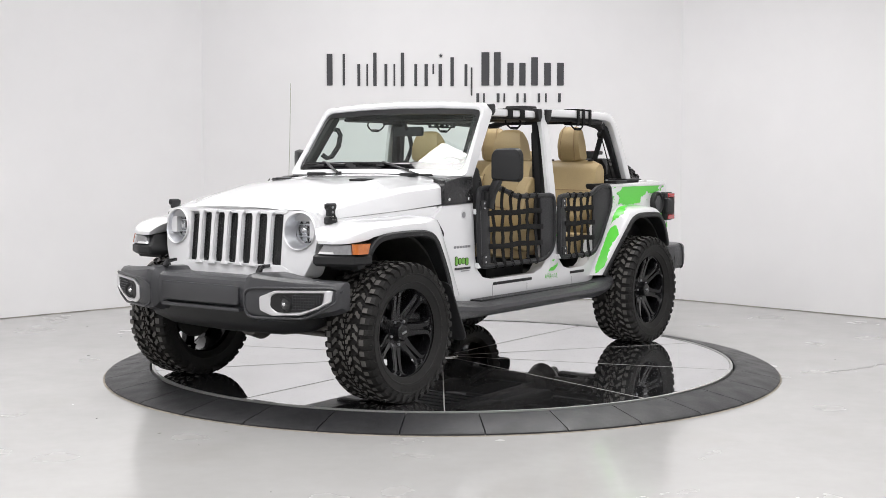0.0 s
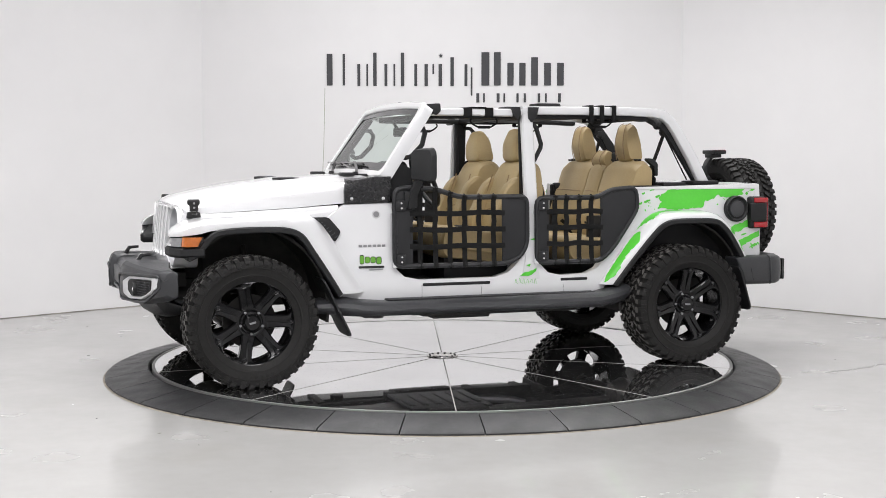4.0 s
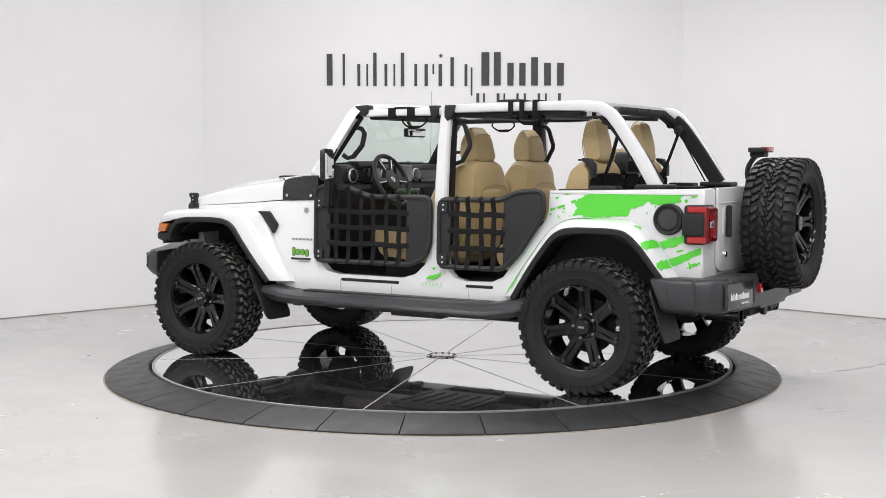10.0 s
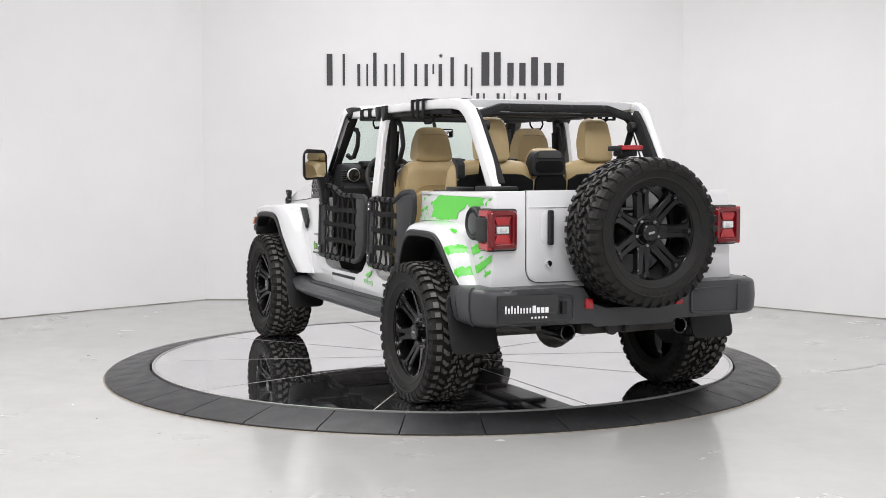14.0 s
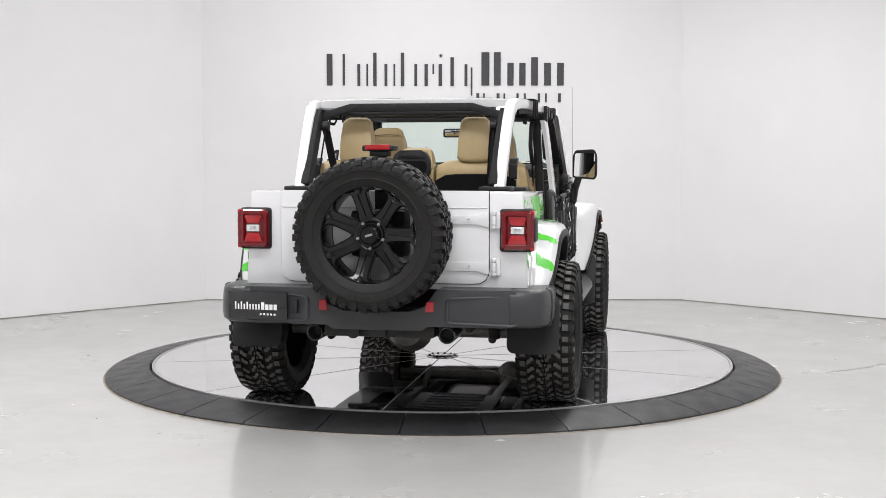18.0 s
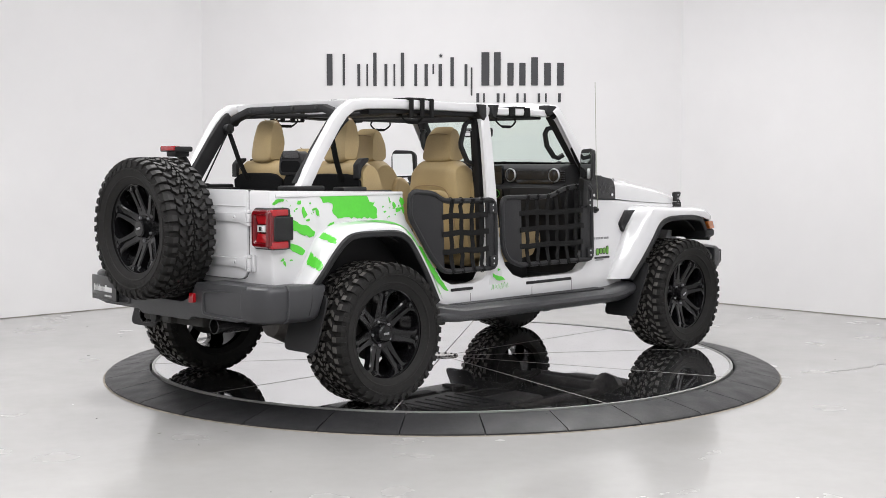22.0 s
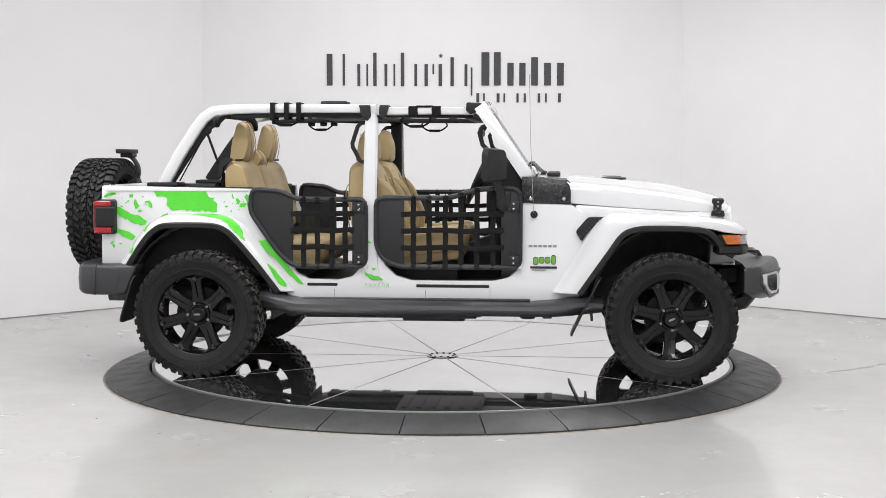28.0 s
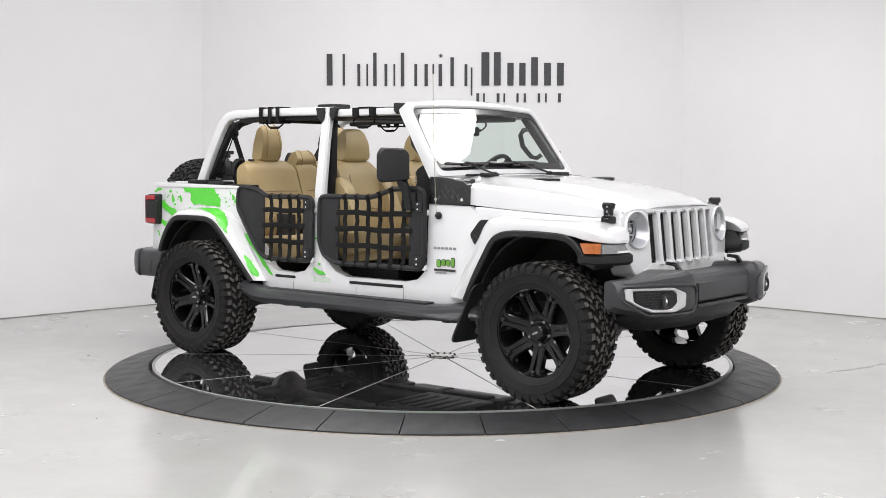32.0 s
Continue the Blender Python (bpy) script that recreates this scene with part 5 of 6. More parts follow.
TYRE_R, TYRE_W = 0.406, 0.16


def tyre_mesh():
    prof = [(0.255, -0.125), (0.275, -0.138), (0.288, -0.1445), (0.291, -0.1495), (0.297, -0.1515), (0.30, -0.150), (0.335, -0.158), (0.365, -0.156), (0.383, -0.146), (0.389, -0.12), (0.390, -0.06), (0.390, 0.06), (0.389, 0.12), (0.383, 0.146), (0.365, 0.156), (0.345, 0.1575), (0.343, 0.162), (0.339, 0.162), (0.337, 0.158), (0.30, 0.150), (0.297, 0.1515), (0.291, 0.1495), (0.288, 0.1445), (0.275, 0.138), (0.255, 0.125)]
    bm = lathe(prof, "y", 72, False)
    return bm


def tread_mesh():
    verts, faces = [], []

    def lug(corners, r0, r1, shrink=0.86):
        n = len(corners)
        cx = sum(c[0] for c in corners) / n
        cy = sum(c[1] for c in corners) / n
        base = len(verts)
        for a, y in corners:
            verts.append((r0 * math.cos(a), y, r0 * math.sin(a)))
        for a, y in corners:
            a2, y2 = cx + (a - cx) * shrink, cy + (y - cy) * shrink
            verts.append((r1 * math.cos(a2), y2, r1 * math.sin(a2)))
        faces.append(tuple(range(base + n, base + 2 * n)))
        for k in range(n):
            j = (k + 1) % n
            faces.append((base + k, base + j, base + n + j, base + n + k))

    def shoulder(a0, a1, s, long):
        pts = [(0.380, 0.098), (0.380, 0.128), (0.379, 0.150), (0.352 if long else 0.366, 0.159)]
        out = [(0.4065, 0.102), (0.404, 0.134), (0.391, 0.157), (0.353 if long else 0.367, 0.163)]
        base = len(verts)
        for a, inset in ((a0, 0.006), (a1, -0.006)):
            for r, y in pts:
                verts.append((r * math.cos(a), s * y, r * math.sin(a)))
            for r, y in out:
                verts.append((r * math.cos(a + inset), s * y, r * math.sin(a + inset)))
        for k in range(3):
            o = base
            faces.append((o + 4 + k, o + 5 + k, o + 13 + k, o + 12 + k))
            faces.append((o + k, o + k + 1, o + 5 + k, o + 4 + k))
            faces.append((o + 8 + k, o + 9 + k, o + 13 + k, o + 12 + k))
        faces.append((base, base + 4, base + 12, base + 8))
        faces.append((base + 3, base + 7, base + 15, base + 11))

    n = 42
    p = math.tau / n
    for i in range(n):
        for s in (1, -1):
            o = i * p + (p * 0.5 if s < 0 else 0)
            shoulder(o + p * 0.08, o + p * (0.74 if i % 2 else 0.62), s, i % 2 == 0)
            # hooked blocks inside the shoulder, each slanted towards the middle
            e = 0.10 * math.sin(i * 2.4)
            lug([(o + p * (a + e), s * y) for a, y in ((0.30, 0.099), (0.84, 0.097), (1.02, 0.080), (1.24, 0.072), (1.20, 0.052), (0.82, 0.049), (0.72, 0.066), (0.50, 0.076))], 0.384, 0.4070, 0.80)
    zig = ((0.06, 0.004), (0.46, 0.002), (0.58, 0.016), (0.96, 0.020), (1.06, 0.034), (1.02, 0.045), (0.60, 0.046), (0.50, 0.030), (0.12, 0.026))
    bit = ((0.62, 0.002), (0.96, 0.003), (1.00, 0.013), (0.72, 0.011))
    for i in range(n):
        for s in (1, -1):
            o = i * p + (p * 0.45 if s < 0 else 0)
            lug([(o + p * a, s * y) for a, y in zig], 0.384, 0.4078, 0.82)
            lug([(o + p * a, s * y) for a, y in bit], 0.384, 0.4066, 0.86)
    # raised blocks of a broken band on the sidewall
    for i in range(n):
        for s in (1, -1):
            a0, base = i * p, len(verts)
            for da, r, y in ((0.05, 0.346, 0.157), (0.55, 0.366, 0.1565), (0.84, 0.366, 0.1565), (0.34, 0.346, 0.157)):
                for off in (0.0, 0.0045):
                    verts.append((r * math.cos(a0 + p * da), s * (y + off), r * math.sin(a0 + p * da)))
            faces.append((base + 1, base + 3, base + 5, base + 7))
            for j in range(4):
                b0, b1 = base + 2 * j, base + 2 * ((j + 1) % 4)
                faces.append((b0, b1, b1 + 1, b0 + 1))
    me = bpy.data.meshes.new("tread")
    me.from_pydata(verts, [], faces)
    bm = bmesh.new()
    bm.from_mesh(me)
    bmesh.ops.recalc_face_normals(bm, faces=bm.faces)
    bpy.data.meshes.remove(me)
    return bm


def rim_barrel():
    return lathe([(0.262, -0.13), (0.268, -0.10), (0.250, -0.09), (0.246, 0.03), (0.250, 0.085), (0.2515, 0.104), (0.254, 0.109), (0.259, 0.112), (0.261, 0.118), (0.262, 0.126), (0.268, 0.131), (0.274, 0.127), (0.270, 0.115), (0.262, 0.09), (0.252, -0.05), (0.262, -0.10)], "y", 84, False)


def spoke():
    """One spoke: a dished arm that flares into the rim, with a groove that widens outwards."""
    rows = ((0.070, 0.036, 0.060, 0.0), (0.090, 0.0425, 0.062, 0.0), (0.105, 0.040, 0.065, 0.003), (0.130, 0.0375, 0.072, 0.007), (0.165, 0.0365, 0.083, 0.011), (0.200, 0.038, 0.094, 0.0145), (0.214, 0.042, 0.099, 0.016),
            (0.225, 0.050, 0.103, 0.0155), (0.233, 0.062, 0.106, 0.011), (0.239, 0.078, 0.108, 0.003), (0.2435, 0.094, 0.109, 0.0))
    rings = []
    for r, w, y, g in rows:
        g *= 0.68
        c, deep = max(g, 0.001), 0.016 if g > 0.0017 else 0.0
        drop = r * (1 - math.cos(min(w / r, 0.6))) if r > 0.22 else 0.0
        half = [(c * 0.8, y - deep), (c, y - deep * 0.1), (w - 0.007, y), (w, y - 0.007), (w, y - 0.05)]
        pts = [(-a, b) for a, b in half[::-1]] + half
        rings.append([(a * 1.02, b, (r - drop * (abs(a) / w) ** 2) * 1.042) for a, b in pts])
    return loft(rings)


tyre_me, tread_me = mesh_of("tyre", tyre_mesh(), RUBBER), mesh_of("tread", tread_mesh(), LUG, 25)
tread_me.materials.append(RUBBER)
# lug sides get darker rubber: groove shade in colour, beside worn, dusty tops
for face in tread_me.polygons:
    if abs(face.center.y) > 0.138 or math.hypot(face.center.x, face.center.z) < 0.3985:
        face.material_index = 1
fresh_me = tread_me.copy()
fresh_me.materials[0] = LUGNEW
barrel_me = mesh_of("wheel", rim_barrel(), RIMBLK)
spoke_me = mesh_of("spoke", spoke(), RIMBLK)
hub_me = mesh_of("hub", lathe([(0.0, 0.0), (0.094, 0.0), (0.094, 0.058), (0.088, 0.0625), (0.078, 0.062), (0.066, 0.056), (0.058, 0.057), (0.053, 0.075), (0.049, 0.094), (0.042, 0.101), (0.0, 0.103)], "y", 42), RIMBLK)
cap_bar_me = mesh_of("cap_bar", box(-0.020, 0.020, 0.102, 0.105, -0.006, 0.006, 0.001, 1), LETTER)
nut_me = mesh_of("wheel_nut", disc(0.0085, 0.05, 0.070, "y", 6, 0.002), LETTER)
eye_me = mesh_of("rim_bolt", lathe([(0.0, 0.112), (0.0075, 0.112), (0.009, 0.106), (0.0155, 0.109), (0.017, 0.104), (0.017, 0.085), (0.0, 0.085)], "y", 16), GLOSSB)
disc_me = mesh_of("brake_disc", lathe([(0.0, -0.03), (0.165, -0.03), (0.165, -0.012), (0.10, -0.012), (0.09, 0.0), (0.0, 0.0)], "y", 40), UNDER)
letter_me = mesh_of("tyre_mark", box(-0.008, 0.008, 0, 0.0012, -0.011, 0.011, 0.0004, 1), RUBBER)


def wheel(name, m, turn, label, spare=False):
    w = shared(name, barrel_me, car, m @ pose(0, 0, 0, 0, turn, 0))
    tagged(w, label)
    shared("tyre", tyre_me, w)
    tagged(shared("tread", fresh_me if spare else tread_me, w), "chunky mud-terrain tread")
    for k in range(7):
        a = 360 / 7 * k
        shared("spoke", spoke_me, w, pose(0, 0, 0, 0, a, 0))
        shared("rim_bolt", eye_me, w, pose(0, 0, 0, 0, a, 0) @ pose(0, 0, 0.234))
    shared("hub", hub_me, w)
    shared("cap_bar", cap_bar_me, w)
    for k in range(5):
        shared("wheel_nut", nut_me, w, pose(0, 0, 0, 0, 72 * k + 20, 0) @ pose(0, 0, 0.071))
    for k in range(8):
        shared("tyre_mark", letter_me, w, pose(0, 0, 0, 0, 150 + k * 6, 0) @ pose(0, 0.158, 0.322))
    if not spare:
        shared("brake_disc", disc_me, w)
    return w


WZ, WY = 0.4035, 0.831
wheel("wheel", pose(1.521, WY, WZ), 13.5, "black alloy wheel with a mud-terrain tyre")
wheel("wheel", pose(-1.487, WY, WZ), -2, "black alloy wheel with a mud-terrain tyre")
wheel("wheel", pose(1.521, -WY, WZ, 0, 0, 180), 22.8, "black alloy wheel with a mud-terrain tyre")
wheel("wheel", pose(-1.487, -WY, WZ, 0, 0, 180), 2, "black alloy wheel with a mud-terrain tyre")
wheel("spare_wheel", pose(-2.412, 0.0, 1.007, 0, 0, 90) @ Matrix.Scale(0.982, 4), 14, "spare black alloy wheel on the tailgate", True)
# ---- sport bar ----
def rail(rows):
    """A bar along (x, y, z, width, height) rows, with rounded corners."""
    rings = []
    for i, (x, y, z, w, h) in enumerate(rows):
        a, b = rows[max(i - 1, 0)], rows[min(i + 1, len(rows) - 1)]
        d = Vector((b[0] - a[0], b[1] - a[1], b[2] - a[2])).normalized()
        s = Vector((0, 1, 0))
        t = d.cross(s).normalized()
        if t.z < 0 or (abs(t.z) < 0.05 and t.x > 0):
            t = -t
        c = Vector((x, y, z))
        ring = []
        for k in range(16):
            q = k * math.tau / 16
            cs, sn = math.cos(q), math.sin(q)
            e = 0.45
            ring.append(c + s * (w / 2) * math.copysign(abs(cs) ** e, cs) + t * (h / 2) * math.copysign(abs(sn) ** e, sn))
        rings.append(ring)
    return loft(rings)


bars = pair("sport_bar", rail([(-0.36, 0.640, 1.722, 0.085, 0.058), (-0.8, 0.634, 1.726, 0.085, 0.06), (-1.18, 0.618, 1.726, 0.080, 0.062), (-1.360, 0.606, 1.722, 0.072, 0.066), (-1.455, 0.598, 1.709, 0.066, 0.07), (-1.518, 0.592, 1.668, 0.064, 0.074),
                               (-1.573, 0.588, 1.602, 0.062, 0.076), (-1.695, 0.582, 1.42, 0.062, 0.078), (-1.808, 0.574, 1.225, 0.062, 0.08)]), WHITE, car, "white painted sport bar")
pair("front_rail", rail([(0.27, 0.628, 1.705, 0.085, 0.05), (0.0, 0.632, 1.708, 0.085, 0.052), (-0.36, 0.632, 1.706, 0.085, 0.055)]), WHITE, bars)
part("cross_bar", rail([(-1.415, 0.0, 1.722, 1.18, 0.05), (-1.33, 0.0, 1.735, 1.18, 0.045)]), WHITE, bars[0], "white rear cross bar")
pad = part("cross_pad", bar([(-1.465, -0.548, 1.618), (-1.46, -0.515, 1.655), (-1.455, -0.365, 1.700), (-1.455, 0.365, 1.700), (-1.46, 0.515, 1.655), (-1.465, 0.548, 1.618)], 0.065, 0.048, 0.016), FABRIC, bars[0], "black padded rear cross bar")
for y in (-0.325, -0.10, 0.10, 0.325):
    part("pad_snap", moved(disc(0.014, 0, 0.012, "x", 12, 0.003), -1.492, y, 1.705), PLASTIC, pad)
pair("bar_pad", bar(smooth_path([(-1.475, 0.556, 1.66), (-1.545, 0.552, 1.595), (-1.675, 0.545, 1.42), (-1.80, 0.542, 1.235)]), 0.092, 0.046, 0.016, (0, 1, 0)), FABRIC, bars, "black bar padding")
pair("inner_rail", bar([(0.22, 0.575, 1.680), (-0.36, 0.60, 1.685), (-0.65, 0.598, 1.680), (-0.9, 0.595, 1.69), (-1.15, 0.59, 1.684), (-1.33, 0.575, 1.675)], 0.10, 0.032, 0.012), INTERIOR, bars)
part("overhead_bar", bar([(-0.42, -0.58, 1.688), (-0.42, 0.58, 1.688)], 0.12, 0.03, 0.01), INTERIOR, bars[0], "black overhead speaker bar")
part("overhead_bar", bar([(-0.72, -0.58, 1.69), (-0.72, 0.58, 1.69)], 0.26, 0.022, 0.008), INTERIOR, bars[0])
part("header_rail", bar([(0.23, -0.60, 1.685), (0.23, 0.60, 1.685)], 0.07, 0.04, 0.01), INTERIOR, bars[0])
for s in (1, -1):
    part("roof_pod", prism(rounded([(-0.60, s * 0.20), (-0.775, s * 0.20), (-0.785, s * 0.39), (-0.60, s * 0.39)], 0.04), "z", 1.70, 1.788, 0.03), PLASTIC, bars[0], "black roof speaker pod")
pair("bar_foot", box(-1.90, -1.69, 0.47, 0.645, 1.215, 1.245, 0.012), PLASTIC, bars, "black bar foot")
pair("rail_cap", box(-1.60, -1.42, 0.60, 0.70, 1.205, 1.236, 0.01), PLASTIC, bars)
for x in (-0.868, -0.948, -1.04):
    pair("strap", joined(box(x - 0.016, x + 0.016, 0.566, 0.682, 1.752, 1.765, 0.004), box(x - 0.016, x + 0.016, 0.674, 0.684, 1.655, 1.76, 0.003), box(x - 0.016, x + 0.016, 0.562, 0.572, 1.655, 1.76, 0.003), box(x - 0.016, x + 0.016, 0.566, 0.682, 1.648, 1.66, 0.003)), WEB, bars, "black nylon strap")


def loop_handle(x0, x1, y, z):
    m = (x0 + x1) / 2
    return joined(tube(smooth_path([(x0, y, z), (x0 - 0.005, y + 0.005, z - 0.025), (m - 0.04, y + 0.01, z - 0.058), (m + 0.04, y + 0.01, z - 0.058), (x1 + 0.005, y + 0.005, z - 0.025), (x1, y, z)]), 0.006, 8), tube([(m - 0.04, y + 0.01, z - 0.058), (m + 0.04, y + 0.01, z - 0.058)], 0.0095, 8))


pair("assist_handle", loop_handle(-1.05, -0.885, 0.605, 1.678), WEB, bars, "black soft assist handle")
pair("assist_handle", loop_handle(-0.195, -0.02, 0.605, 1.668), WEB, bars, "black soft assist handle")
pair("handle_wrap", joined(box(-0.15, -0.09, 0.585, 0.680, 1.676, 1.738, 0.006), box(0.0, 0.06, 0.585, 0.680, 1.676, 1.738, 0.006), box(-0.10, 0.01, 0.60, 0.677, 1.730, 1.742, 0.003)), WEB, bars, "black webbing wrap")
pair("belt", bar([(-1.53, 0.50, 1.58), (-1.47, 0.48, 1.40), (-1.39, 0.46, 1.22)], 0.045, 0.006, 0.001, (1, 0, 0.4)), WEB, bars, "black seat belt")
pair("belt_guide", moved(disc(0.032, -0.02, 0.02, "y", 14, 0.006), -1.53, 0.50, 1.59), PLASTIC, bars)
pair("tie_cord", tube([(-1.53, 0.50, 1.58), (-1.72, 0.50, 1.25)], 0.005, 6), WEB, bars)
pair("belt", bar([(-0.40, 0.585, 1.58), (-0.395, 0.60, 1.30), (-0.36, 0.63, 0.9)], 0.045, 0.006, 0.001, (0, 1, 0)), WEB, bars, "black seat belt")

# ---- half doors of tube and webbing ----
def half_door(outline, plates, cols, rows, hinges, name_label):
    """Tube frame in the plane of y, sheet plates at its ends, straps between."""
    outline = rounded(outline, 0.05, 3)
    y = 0.802
    frame_l = tube([(x, y, z) for x, z in outline], 0.017, 8, True, up=(0, 1, 0))
    doors = pair("door", lean(frame_l, 0.03), TUBE, car, name_label)
    for pts in plates:
        pair("door_plate", lean(prism(pts, "y", y - 0.006, y + 0.006, 0.003), 0.03), TUBE, doors, "black sheet-metal panel")
    top = max(z for _, z in outline)

    def rail_z(x):
        hits = []
        for (xa, za), (xb, zb) in zip(outline, outline[1:] + outline[:1]):
            if (xa - x) * (xb - x) < 0:
                hits.append(za + (zb - za) * (x - xa) / (xb - xa))
        return min(hits), max(hits)

    w = 0.017
    for k, x in enumerate(cols):
        z0, z1 = rail_z(x)
        e = 0.004 if k % 2 else -0.004
        path = [(x, y + 0.02, z0 - 0.012)]
        for j in range(7):
            z = z0 + (z1 - z0) * (j + 0.5) / 7
            path.append((x + 0.003 * math.sin(3.1 * k + 1.9 * j), y + (0.005 if (j + k) % 2 else -0.003), z))
        path.append((x, y + 0.02, z1 + 0.012))
        pair("strap", lean(bar(path, 2 * w, 0.004, 0.001, (0, 1, 0)), 0.03), WEB, doors)
        for zz in (z0, z1):
            pair("strap_loop", lean(moved(tube([(0, 0.0215 * math.cos(q * math.tau / 10), 0.0215 * math.sin(q * math.tau / 10)) for q in range(10)], 0.003, 6, True, 1.0, (1, 0, 0)), x, y, zz).copy(), 0.03), WEB, doors)
    for k, (z, x0, x1) in enumerate(rows):
        n = 8
        path = [(x0 + (x1 - x0) * j / n, y + 0.008 + (0.004 if (j + k) % 2 else -0.003), z + 0.004 * math.sin(j * 1.3 + k)) for j in range(n + 1)]
        pair("strap", lean(bar(path, 0.004, 2 * w, 0.001), 0.03), WEB, doors)
    for x, z in hinges:
        pair("hinge", lean(box(x - 0.03, x + 0.035, y - 0.012, y + 0.022, z - 0.032, z + 0.032, 0.006), 0.03), TUBE, doors)
        pair("hinge_mount", lean(box(x + 0.02, x + 0.055, 0.772, 0.806, z - 0.055, z - 0.02, 0.006), 0.03), WHITE, doors)
        for dz in (-0.016, 0.016):
            pair("hinge_bolt", lean(moved(disc(0.007, 0, 0.006, "y", 8, 0.001), x, y + 0.02, z + dz), 0.03), CHROME, doors)
    return doors


DOOR_F = [(0.575, 1.205), (0.47, 1.215), (0.30, 1.205), (0.13, 1.15), (-0.345, 1.15), (-0.345, 0.84), (-0.30, 0.755), (-0.19, 0.71), (0.575, 0.71)]
door_f = half_door(DOOR_F, ([(0.57, 1.20), (0.455, 1.205), (0.455, 0.712), (0.57, 0.712)], [(-0.165, 1.15), (-0.34, 1.15), (-0.34, 0.845), (-0.30, 0.765), (-0.20, 0.715), (-0.165, 0.715)]),
                   (0.404, 0.302, 0.200, 0.100, -0.003, -0.105), ((1.047, 0.475, -0.185), (0.942, 0.475, -0.185), (0.833, 0.475, -0.185)), ((0.535, 1.10), (0.535, 0.755)), "black tube half door with nylon webbing")
DOOR_R = [(-0.415, 1.14), (-0.87, 1.14), (-0.96, 1.19), (-1.155, 1.205), (-1.168, 1.06), (-0.985, 0.80), (-0.885, 0.71), (-0.415, 0.71)]
half_door(DOOR_R, ([(-0.42, 1.14), (-0.50, 1.14), (-0.50, 0.712), (-0.42, 0.712)], [(-0.885, 1.145), (-0.96, 1.19), (-1.15, 1.20), (-1.163, 1.06), (-0.985, 0.81), (-0.885, 0.715)]),
          (-0.545, -0.630, -0.725, -0.815), ((1.047, -0.485, -0.90), (0.942, -0.485, -0.90), (0.833, -0.485, -0.90)), ((-0.455, 1.09), (-0.455, 0.755)), "black tube half door with nylon webbing")
for s, dr in zip((1, -1), door_f):
    for k in range(3):
        part("maker_bar", box(-0.225 - k * 0.033, -0.200 - k * 0.033, min(s * 0.792, s * 0.797), max(s * 0.792, s * 0.797), 1.02, 1.042, 0.001, 1), LETTER, dr)
    mir = part("mirror_arm", joined(bar([(0.47, s * 0.80, 1.08), (0.455, s * 0.815, 1.18), (0.425, s * 0.845, 1.27)], 0.05, 0.05, 0.01, (1, 0, 0)), box(0.425, 0.515, min(s * 0.785, s * 0.815), max(s * 0.785, s * 0.815), 1.085, 1.19, 0.01)), PLASTIC, dr, "black mirror arm")

    def housing(s=s):
        bm = prism(rounded([(0.775, 1.262), (0.965, 1.25), (0.985, 1.28), (0.985, 1.43), (0.96, 1.470), (0.80, 1.464), (0.775, 1.43)], 0.02), "x", 0.413, 0.475, 0.018, 3)
        for v in bm.verts:
            if v.co.x > 0.45:
                v.co.x -= max(0.0, v.co.y - 0.86) * 0.22
                v.co.y = 0.87 + (v.co.y - 0.87) * 0.88
                v.co.z = 1.355 + (v.co.z - 1.355) * 0.92
        bm = bm if s > 0 else mirrored(bm)
        return toed(bm)

    def toed(bm, s=s):
        a = 18 if s > 0 else 30
        bm.transform(pose(0.417, s * 0.907, 0) @ pose(0, 0, 0, 0, 0, s * a) @ pose(-0.445, -s * 0.885, 0))
        return bm

    mh = part("mirror_housing", housing(), PLASTIC, dr, "black square door mirror")
    part("mirror_glass", toed(prism(rounded([(s * 0.79, 1.275), (s * 0.97, 1.265), (s * 0.972, 1.44), (s * 0.80, 1.44)], 0.015), "x", 0.410, 0.4135)), MIRRORG, dr, "mirror glass")

# ---- interior ----
cabin = part("cabin_tub", joined(box(-2.10, 0.64, -0.69, 0.69, 0.555, 0.585, 0.005), box(-2.10, -1.18, 0.64, 0.70, 0.58, 1.20, 0.01), box(-2.10, -1.18, -0.70, -0.64, 0.58, 1.20, 0.01), box(-2.12, -2.06, -0.69, 0.69, 0.60, 1.20, 0.01)), INTERIOR, car, "black cabin lining")
part("cargo_cover", box(-2.06, -1.45, -0.64, 0.64, 0.70, 0.74, 0.01), FABRIC, cabin)
pair("side_shelf", box(-2.10, -1.20, 0.55, 0.69, 1.16, 1.214, 0.015), INTERIOR, (cabin, cabin))
DASH = rounded([(0.60, 1.325), (0.55, 1.365), (0.47, 1.36), (0.415, 1.325), (0.425, 1.235), (0.36, 1.20), (0.37, 1.10), (0.42, 0.98), (0.46, 0.80), (0.63, 0.75), (0.63, 1.30)], 0.02)
dash = part("dashboard", prism(DASH, "y", -0.69, 0.69, 0.012), INTERIOR, car, "black dashboard with silver round vents")
part("dash_band", bar([(0.417, -0.66, 1.282), (0.417, 0.66, 1.282)], 0.012, 0.075, 0.004), PLATE, dash)
vent_me = mesh_of("vent", lathe([(0.0, 0.0), (0.040, 0.0), (0.044, -0.012), (0.049, -0.006), (0.047, 0.006), (0.0, 0.01)], "x", 28), SILVER)
ventin_me = mesh_of("vent_core", disc(0.041, -0.006, 0.0, "x", 22, 0.002), GLOSSB)
for y in (0.60, 0.22, -0.20, -0.60):
    shared("vent", vent_me, dash, pose(0.408, y, 1.285))
